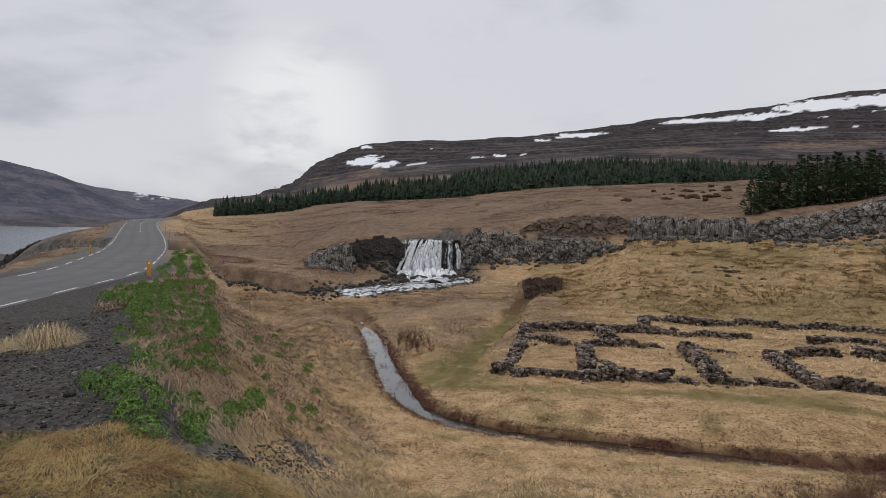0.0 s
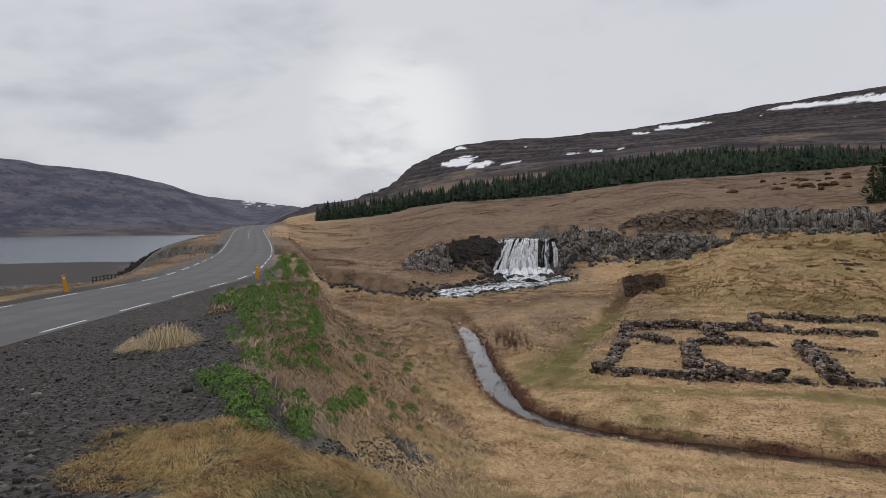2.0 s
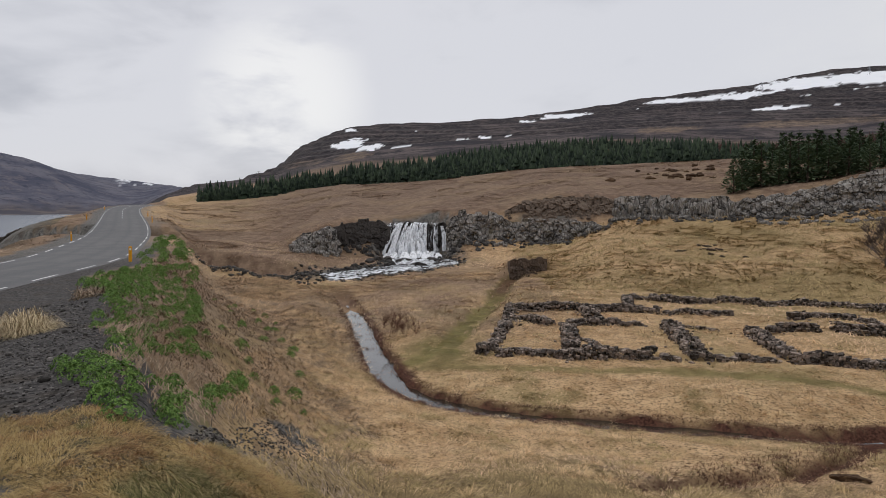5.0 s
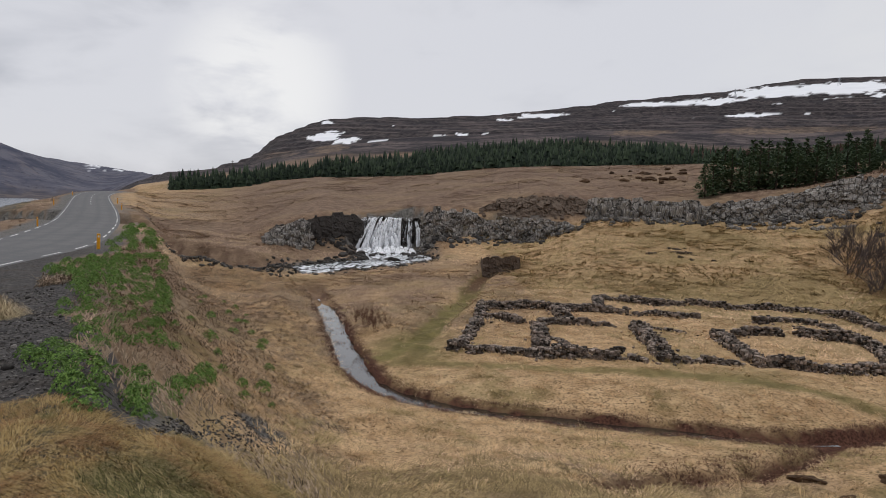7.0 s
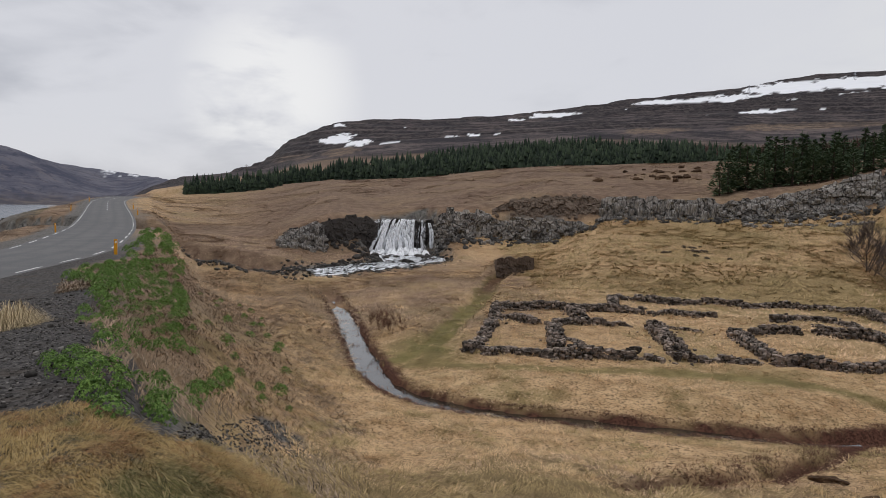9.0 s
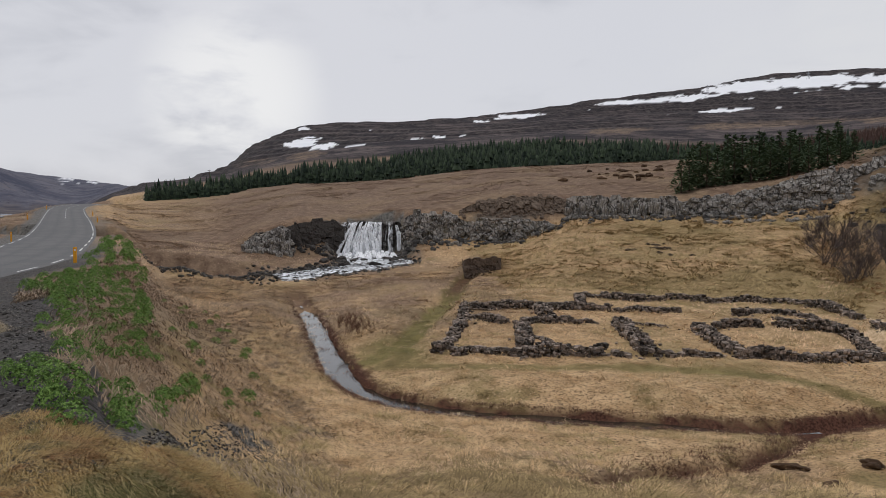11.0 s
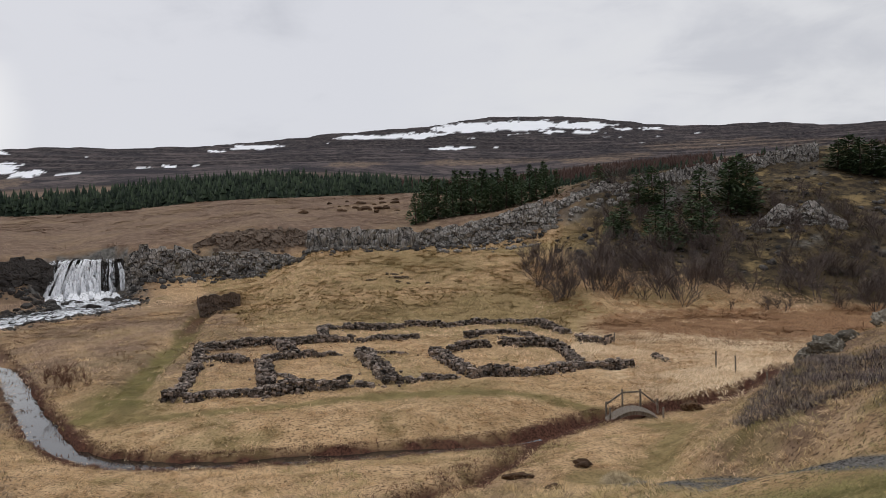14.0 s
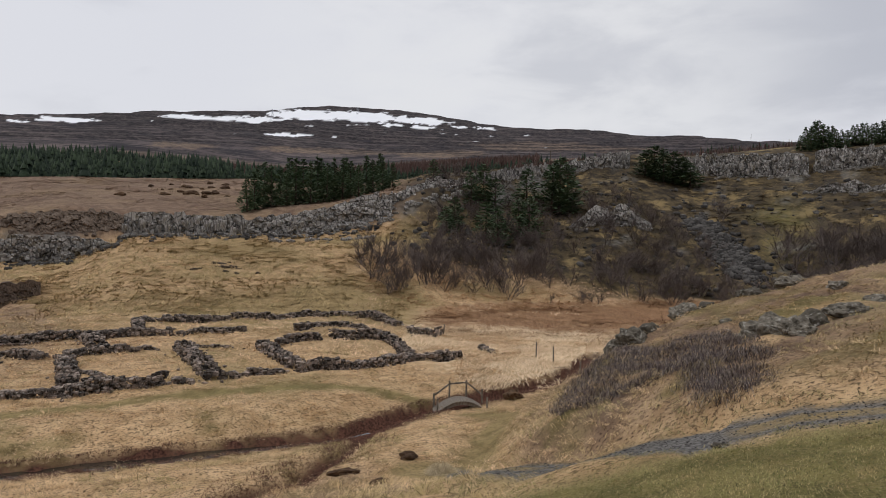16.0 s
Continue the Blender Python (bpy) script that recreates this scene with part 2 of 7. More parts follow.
class Line:
    """A polyline of (x, y, z) with a smooth course, for roads, streams and walls."""

    def __init__(self, points, step=1.0, flat=False):
        p = np.array([(*q, 0.0) for q in points] if flat else points, float)
        q = [p[0]]
        for i in range(len(p) - 1):
            p0, p1, p2, p3 = p[max(i - 1, 0)], p[i], p[i + 1], p[min(i + 2, len(p) - 1)]
            n = max(1, int(np.hypot(*(p2 - p1)[:2]) / step))
            for t in np.arange(1, n + 1) / n:
                q.append(0.5 * (2 * p1 + (p2 - p0) * t + (2 * p0 - 5 * p1 + 4 * p2 - p3) * t * t + (3 * p1 - p0 - 3 * p2 + p3) * t**3))
        self.p = np.array(q)
        d = np.gradient(self.p[:, :2], axis=0)
        d /= np.linalg.norm(d, axis=1)[:, None] + 1e-9
        self.normal = np.column_stack([d[:, 1], -d[:, 0]])  # to the right
        self.s = np.concatenate([[0], np.cumsum(np.linalg.norm(np.diff(self.p[:, :2], axis=0), axis=1))])

    def near(self, x, y, reach=30):
        """Signed distance to the right, and the height of the line there; far points get a large distance."""
        x, y = np.asarray(x, float).ravel(), np.asarray(y, float).ravel()
        dist, h, side = np.full(x.shape, 1e6), np.zeros(x.shape), np.ones(x.shape)
        box = (x > self.p[:, 0].min() - reach) & (x < self.p[:, 0].max() + reach) & (y > self.p[:, 1].min() - reach) & (y < self.p[:, 1].max() + reach)
        k = np.nonzero(box)[0]
        bx, by = x[k], y[k]
        bd, bh, bs = dist[k], h[k], side[k]
        for a, b in zip(self.p[:-1], self.p[1:]):
            ab = (b - a)[:2]
            n2 = ab @ ab + 1e-12
            t = np.clip(((bx - a[0]) * ab[0] + (by - a[1]) * ab[1]) / n2, 0, 1)
            ex, ey = bx - a[0] - t * ab[0], by - a[1] - t * ab[1]
            d = np.hypot(ex, ey)
            m = d < bd
            bd[m], bh[m] = d[m], (a[2] + t * (b[2] - a[2]))[m]
            bs[m] = np.where(ab[0] * ey - ab[1] * ex < 0, 1.0, -1.0)[m]
        dist[k], h[k], side[k] = bd, bh, bs
        return dist * side, h

    def at(self, s):
        return np.array([np.interp(s, self.s, self.p[:, i]) for i in range(3)])


ROAD = Line([(-11, -160, 7.4), (-11.5, -60, 7.0), (-13.5, -15, 6.85), (-15.4, 0, 6.8), (-18.7, 18.6, 6.8), (-20.9, 32, 6.8), (-23.2, 44.7, 6.82), (-28.3, 60, 7.0),
             (-34.3, 76, 7.3), (-42.3, 95, 8.1), (-57.4, 129, 9.4), (-66.6, 151, 10.3), (-72.8, 171, 11.1), (-82, 205, 11.6), (-92, 260, 10.6)], 2.0)


def polar_line(*rows, step=1.0):
    return Line([(*from_polar(a, r), h + EYE) for a, r, h in rows], step)


DITCH = polar_line((7.3, 69, -8.8), (7.0, 66, -8.9), (6.6, 62, -9.0), (5.7, 53.6, -9.1), (4.5, 42.5, -9.1), (3.3, 36.7, -9.1), (1.2, 32.6, -9.1), (-1.5, 31.0, -9.1), (-5.6, 29.7, -9.12), (-14.7, 28.9, -9.14),
                   (-24.2, 29.3, -9.16), (-33.6, 31.0, -9.2), (-39.1, 34.6, -9.2), (-42.5, 36.3, -9.2), (-50.6, 43.7, -9.2), (-53, 52, -9.2), step=0.7)
GULLY = polar_line((-18, 18.2, -8.0), (-24, 21.5, -8.5), (-29, 24.0, -8.75), (-33, 27.4, -8.95), (-34.5, 30.0, -9.1), step=0.7)
RIVER = polar_line((1.2, 105.5, -7.25), (0.6, 98, -7.4), (0.6, 92, -7.5), (3.4, 87, -7.7), (7.0, 83, -7.9), (9.6, 80.4, -8.1), (12.5, 80.2, -8.4), (16, 82, -8.7), (21, 88, -9.1), (30, 100, -9.4), (40, 120, -9.6), step=1.0)
SHOAL = polar_line((9.9, 75.4, 0), (12.0, 75.2, 0), (14.5, 75.6, 0), (17.5, 77.5, 0), (20, 80, 0), step=1.0)
TRENCH = Line([(9.6, 75.6), (8.5, 73.1), (6.6, 63.6), (4.5, 55.1), (2.3, 46.4), (0.9, 41.0), (-0.6, 38.4)], 1.0, True)
TRACK = polar_line((-85, 14.5, -2.1), (-73.7, 13.4, -2.6), (-67.7, 13.7, -3.05), (-61.8, 13.9, -3.65), (-55.4, 15.0, -4.4), (-50.9, 16.0, -5.2), (-46, 18.2, -6.1), (-42.6, 20.0, -7.0), (-39, 23.0, -7.9), step=0.8)


def ground(x, y, fine=True):
    """The height of the ground at plan points, with the cuttings for road, river, ditch and track."""
    x, y = np.asarray(x, float), np.asarray(y, float)
    shape = x.shape
    x, y = x.ravel(), y.ravel()
    z = relief(x, y)
    az, r = to_polar(x, y)
    far = smooth(r, 120, 700)
    z = z + 0.35 * fbm(x, y, 14, 3, 3) * smooth(r, 10, 60) * (1 - far) + far * np.minimum(r, 2000) * (0.005 * fbm(x, y, 190, 5, 8) - 0.004 * np.abs(fbm(x, y, 120, 3, 18))) + smooth(r, 900, 3000) * 9 * fbm(x, y, 420, 4, 21)
    step = 11.0
    t = z / step + 1.1 * fbm(x, y, 210, 4, 52)
    t = t - np.floor(t)
    z = z + (0.34 + 0.2 * fbm(x, y, 260, 2, 54)) * step * (smooth(t, 0.36, 0.64) - t) * smooth(r, 560, 760) * (az < 20) * (1 - smooth(r, 2000, 2400))
    if fine:
        hum = smooth(r, 6, 16) * (1 - smooth(r, 150, 260))
        z = z + hum * (0.14 * fbm(x, y, 1.6, 4, 5) + 0.09 * np.abs(rough2(x, y, 2.6, 12)))
        z = z + 0.03 * fbm(x, y, 0.5, 2, 31) * (1 - smooth(r, 25, 60))
        z = z + 0.11 * np.abs(fbm(x, y, 0.9, 3, 35)) * smooth(r, 3, 5) * (1 - smooth(r, 10, 14)) * smooth(az, 6, 12)
        z = z + 0.13 * np.abs(rough2(x, y, 1.3, 37)) * smooth(r, 18, 24) * (1 - smooth(r, 60, 100))
        z = z + (0.42 * np.abs(fbm(x, y, 3.4, 3, 47)) + 0.16 * fbm(x, y, 1.1, 3, 49)) * smooth(-az, 46, 52) * smooth(r, 17, 21) * (1 - smooth(r, 36, 40))
        rocky = smooth(-az, 29, 36) * (1 - smooth(-az, 76, 85)) * smooth(r, 90 + 26 * (1 - smooth(-az, 43, 48)), 104 + 22 * (1 - smooth(-az, 43, 48))) * (1 - smooth(r, 150, 165))
        z = z + rocky * (0.9 * fbm(x, y, 9, 3, 40) + 0.5 * np.abs(fbm(x, y, 3.2, 2, 44)))
    bx, by = from_polar(-8.6, 80.5)
    z = z + 1.6 * np.exp(-(np.abs((x - bx) / 3.1) ** 4 + np.abs((y - by) / 2.6) ** 4))
    d, h = ROAD.near(x, y)
    w = 1 - smooth(np.abs(d), 5.2, 9.4)
    z = z * (1 - w) + (h - 0.012 - 0.03 * (1 - smooth(np.abs(d), 2.6, 3.1)) - 0.03 * np.maximum(np.abs(d) - 3.4, 0)) * w
    d, h = RIVER.near(x, y)
    wide = 4.3 + 1.0 * rough2(x, y, 5, 14)
    w = 1 - smooth(np.abs(d), wide, wide + 3.0)
    z = z * (1 - w) + (h - 0.25 + 0.12 * fbm(x, y, 1.2, 2, 61)) * w
    z = z + smooth(np.abs(d), wide - 0.3, wide + 0.9) * (1 - smooth(np.abs(d), 6.5, 12)) * np.maximum(0, h + 0.2 + 0.15 * rough2(x, y, 1.7, 62) - z)
    d = np.abs(SHOAL.near(x, y)[0])
    z = z + 1.15 * (1 - smooth(d, 0.4, 2.6)) * (1 + 0.25 * fbm(x, y, 1.8, 2, 78))
    d, h = DITCH.near(x, y)
    w = (1 - smooth(np.abs(d), 0.9, 4.0)) * (np.abs(az) < 54)
    z = z * (1 - 0.85 * w) + (h + 0.24 + 0.10 * fbm(x, y, 1.4, 3, 66)) * 0.85 * w
    wide = 0.58 + 0.2 * rough2(x, y, 2.2, 15) + 0.2 * rough2(x, y, 0.8, 25)
    w = 1 - smooth(np.abs(d), wide, wide + 0.38)
    z = z * (1 - w) + np.minimum(z, h - 0.2) * w
    d, h = GULLY.near(x, y)
    w = 1 - smooth(np.abs(d), 0.15, 0.8)
    z = z * (1 - w) + np.minimum(z, h - 0.1) * w
    d = np.abs(TRENCH.near(x, y)[0])
    z = z - 0.45 * (1 - smooth(d + 0.25 * rough2(x, y, 2.0, 73), 0.45, 1.5)) * smooth(y, 39, 45)
    d, h = TRACK.near(x, y)
    w = 1 - smooth(np.abs(d), 1.1, 2.6)
    z = z * (1 - w) + (h + 0.03 * fbm(x, y, 1.1, 2, 71)) * w
    return z.reshape(shape)


def scree_toe(a, r):
    """How far a place lies in the stony foot of the bank, 0 to 1."""
    lo = np.interp(a, [7, 9, 11, 13, 15, 17, 19], [17.0, 16.5, 15.5, 13.5, 11.0, 9.5, 8.3])
    hi = np.interp(a, [7, 9, 11, 13, 15, 17, 19], [17.2, 20.0, 20.5, 18.0, 15.3, 12.5, 8.5])
    return smooth(r, lo - 0.5, lo + 0.5) * (1 - smooth(r, hi - 0.6, hi + 0.6)) * (a > 6.5) * (a < 19.5)


def height(x, y):
    return float(ground(np.array([x]), np.array([y]))[0])


def sheet(name, verts, faces, mat, smooth_shade=True):
    me = bpy.data.meshes.new(name)
    me.from_pydata(verts, [], faces)
    me.materials.append(mat)
    if smooth_shade:
        me.shade_smooth()
    return me


def grid_mesh(name, x, y, z, mat):
    """A mesh over a grid of points given as 2-D arrays."""
    n, m = x.shape
    me = bpy.data.meshes.new(name)
    co = np.stack([x, y, z], -1).reshape(-1, 3)
    k = np.arange(n * m).reshape(n, m)
    f = np.stack([k[:-1, :-1], k[:-1, 1:], k[1:, 1:], k[1:, :-1]], -1).reshape(-1, 4)
    me.vertices.add(len(co))
    me.vertices.foreach_set("co", co.astype(np.float32).ravel())
    me.loops.add(f.size)
    me.loops.foreach_set("vertex_index", f.astype(np.int32).ravel())
    me.polygons.add(len(f))
    me.polygons.foreach_set("loop_start", np.arange(0, f.size, 4, dtype=np.int32))
    me.update(calc_edges=True)
    me.materials.append(mat)
    me.shade_smooth()
    return me


def add_mask(me, name, values):
    a = me.attributes.new(name, "FLOAT", "POINT")
    a.data.foreach_set("value", np.asarray(values, np.float32).ravel())


# ---------------------------------------------------------------- materials of the land
def ground_material():
    m, n = material("ground")
    v = n.coords()
    broad, mid, fine = n.noise(v, 0.09, 4), n.noise(v, 0.9, 4), n.noise(v, 9.0, 4, 0.65)
    blades = n.noise(n.coords((1, 1, 0.35)), 34.0, 3, 0.7, 1.2)
    straw = n.mix(n.ramp(mid, 0.3, 0.7), (0.47, 0.30, 0.152), (0.70, 0.48, 0.27))
    straw = n.mix(n.ramp(fine, 0.50, 0.64), straw, (0.09, 0.054, 0.028))
    straw = n.mix(n.math("MULTIPLY", n.ramp(n.noise(v, 2.6, 5, 0.7, 0.6), 0.52, 0.64), 0.7), straw, (0.15, 0.098, 0.05))
    straw = n.mix(n.math("MULTIPLY", n.ramp(broad, 0.5, 0.68), 0.5), straw, (0.22, 0.19, 0.075))
    straw = n.mix(n.math("MULTIPLY", n.ramp(blades, 0.5, 0.7), 0.45), straw, (0.70, 0.54, 0.32))
    heath = n.mix(n.ramp(mid, 0.35, 0.7), (0.165, 0.106, 0.073), (0.295, 0.203, 0.138))
    heath = n.mix(n.ramp(fine, 0.48, 0.7), heath, (0.10, 0.06, 0.04))
    heath = n.mix(n.math("MULTIPLY", n.ramp(broad, 0.48, 0.62), 0.3), heath, (0.36, 0.26, 0.15))
    moss = n.mix(n.ramp(mid, 0.3, 0.7), (0.125, 0.108, 0.036), (0.24, 0.20, 0.07))
    moss = n.mix(n.math("MULTIPLY", n.ramp(fine, 0.45, 0.75), 0.6), moss, (0.34, 0.27, 0.12))
    moss = n.mix(n.math("MULTIPLY", n.ramp(n.noise(v, 30, 4, 0.7), 0.50, 0.62), 0.75), moss, (0.055, 0.046, 0.018))
    stones = n.voronoi(v, 16.0, "F1", "Color")
    bw = n.add("ShaderNodeSeparateColor")
    n.link(stones, bw.inputs[0])
    gravel = n.mix(bw.outputs[0], (0.065, 0.061, 0.058), (0.235, 0.222, 0.206))
    gravel = n.mix(n.math("MULTIPLY", n.ramp(mid, 0.45, 0.7), 0.5), gravel, (0.13, 0.115, 0.095))
    cinder = n.mix(bw.outputs[0], (0.026, 0.024, 0.024), (0.125, 0.115, 0.108))
    cinder = n.mix(n.math("MULTIPLY", n.ramp(mid, 0.5, 0.7), 0.5), cinder, (0.085, 0.066, 0.050))
    mud = n.mix(n.ramp(fine, 0.35, 0.65), (0.05, 0.022, 0.015), (0.15, 0.068, 0.044))
    rock = n.mix(n.ramp(n.noise(v, 1.6, 6, 0.65), 0.3, 0.7), (0.07, 0.066, 0.06), (0.25, 0.235, 0.21))
    rock = n.mix(n.ramp(n.voronoi(n.coords((1, 1, 0.4)), 1.1), 0.05, 0.2), (0.045, 0.04, 0.036), rock)
    strata = n.coords((1, 1, 2.2))
    fell = n.mix(n.ramp(n.noise(v, 0.016, 8, 0.75), 0.44, 0.56), (0.016, 0.013, 0.018), (0.092, 0.070, 0.068))
    fell = n.mix(n.ramp(n.noise(strata, 0.009, 8, 0.7), 0.50, 0.60), fell, (0.028, 0.022, 0.024))
    fell = n.mix(n.math("MULTIPLY", n.ramp(n.noise(strata, 0.013, 7, 0.72, 0.5), 0.51, 0.60), 0.85), fell, (0.138, 0.108, 0.100))
    fell = n.mix(n.ramp(n.noise(v, 0.09, 6, 0.75), 0.50, 0.62), fell, (0.020, 0.016, 0.018))
    fell = n.mix(n.math("MULTIPLY", n.ramp(n.noise(v, 0.05, 6, 0.75, 0.3), 0.56, 0.66), 0.6), fell, (0.13, 0.102, 0.09))
    moor = n.mix(n.ramp(n.noise(v, 0.5, 6, 0.7), 0.40, 0.62), (0.036, 0.028, 0.020), (0.115, 0.085, 0.046))
    moor = n.mix(n.ramp(n.noise(v, 0.16, 8, 0.75), 0.52, 0.62), moor, (0.25, 0.18, 0.085))
    # far mountains across the fjord: distance haze is put into their blue-grey rock colour
    haze_blue = n.mix(n.ramp(n.noise(n.coords((1, 1, 5)), 0.004, 7, 0.65), 0.35, 0.65), (0.055, 0.060, 0.092), (0.135, 0.130, 0.158))
    haze_blue = n.mix(n.ramp(n.noise(n.coords((1, 1, 2)), 0.022, 6, 0.75), 0.50, 0.66), haze_blue, (0.046, 0.050, 0.076))
    haze_blue = n.mix(n.math("MULTIPLY", n.ramp(n.noise(n.coords((1, 1, 0.2)), 0.016, 6, 0.7), 0.52, 0.64), 0.6), haze_blue, (0.165, 0.145, 0.155))
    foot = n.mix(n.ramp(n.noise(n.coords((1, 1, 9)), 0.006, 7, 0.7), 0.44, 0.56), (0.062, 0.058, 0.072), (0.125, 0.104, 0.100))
    haze_blue = n.mix(n.attr("lowland"), haze_blue, foot)
    ledge = n.mix(n.ramp(n.noise(v, 0.14, 6, 0.75), 0.44, 0.60), (0.013, 0.011, 0.013), (0.075, 0.062, 0.060))
    dry = n.mix(n.ramp(n.noise(v, 0.12, 6, 0.75), 0.42, 0.60), (0.085, 0.060, 0.046), (0.235, 0.165, 0.115))
    snow = n.mix(n.noise(v, 0.05, 3), (0.86, 0.88, 0.92), (0.95, 0.95, 0.96))
    red = n.mix(n.ramp(n.noise(n.coords((1, 0.35, 1)), 1.2, 4), 0.3, 0.7), (0.19, 0.09, 0.042), (0.34, 0.185, 0.09))
    reed = n.mix(n.ramp(n.noise(n.coords((1, 1, 1)), 2.4, 4, 0.7), 0.35, 0.65), (0.52, 0.36, 0.20), (0.82, 0.64, 0.42))
    c = straw
    for name, layer in (("heath", heath), ("moor", moor), ("moss", moss), ("reed", reed), ("red", red), ("gravel", gravel), ("cinder", cinder), ("mud", mud), ("fell", fell), ("rock", rock), ("dry", dry), ("ledge", ledge), ("haze_blue", haze_blue), ("snow", snow)):
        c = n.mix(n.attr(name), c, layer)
    grain = n.math("ADD", n.math("MULTIPLY", fine, 0.6), n.math("MULTIPLY", blades, 0.4))
    n.finish(c, 0.92, grain, 0.8, 0.08, spec=0.15)
    return m


GROUND = ground_material()


def lying(az, alt, patches):
    """How far places on the fells lie in patches: bearing and steepness of each patch, half widths, and lean."""
    out = np.full_like(az, -1.0)
    bend = 0.45 * fbm(az, alt * 300, 0.8, 5, 61)
    az, alt = az + bend, alt + 0.0024 * fbm(az + 40, alt * 300, 0.7, 5, 65)
    for a, e, da, de, lean in patches:
        u = (az - a) / da
        v = (alt - e - lean * -(az - a) / da) / de
        out = np.maximum(out, 1 - (u * u + v * v))
    return out


OLD_SNOW = (
        (6.6, 0.0955, 1.6, 0.0068, 0.0056), (4.9, 0.0915, 1.2, 0.0048, 0.0052), (2.1, 0.0905, 0.95, 0.0035, 0.0022), (6.5, 0.1145, 0.6, 0.0022, 0.002), (-2.6, 0.0995, 0.9, 0.0028, 0.004),
        (-4.6, 0.1055, 0.45, 0.002, 0.0), (-6.6, 0.1075, 0.3, 0.0014, 0.0), (1.0, 0.115, 0.5, 0.0008, 0.0), (-11.0, 0.1350, 2.3, 0.0032, 0.0016), (-8.2, 0.1280, 0.7, 0.0014, 0.0),
        (-20.5, 0.1505, 3.4, 0.0030, 0.0012), (-24.0, 0.1525, 3.4, 0.0048, 0.0022), (-29.0, 0.1625, 3.8, 0.0085, 0.0010), (-33.5, 0.1630, 4.0, 0.0085, -0.0010), (-38.0, 0.1600, 3.0, 0.0050, -0.0032),
        (-27.5, 0.1335, 2.0, 0.0022, 0.0014), (-38.4, 0.1500, 1.1, 0.0034, 0.0), (-35.7, 0.1520, 0.9, 0.0014, 0.0), (-41.4, 0.1515, 0.7, 0.0020, -0.001), (-43.6, 0.1500, 1.1, 0.0016, -0.001),
)
DRY_GRASS = ((-19.0, 0.1105, 2.8, 0.0045, 0.001), (-30.5, 0.1125, 6.2, 0.0048, 0.0), (-40.0, 0.112, 4.2, 0.006, 0.002), (-47.5, 0.124, 6.0, 0.008, -0.001), (-54.5, 0.118, 4.0, 0.005, -0.001), (6.4, 0.078, 1.6, 0.006, 0.004), (10.5, 0.066, 1.6, 0.006, 0.004))


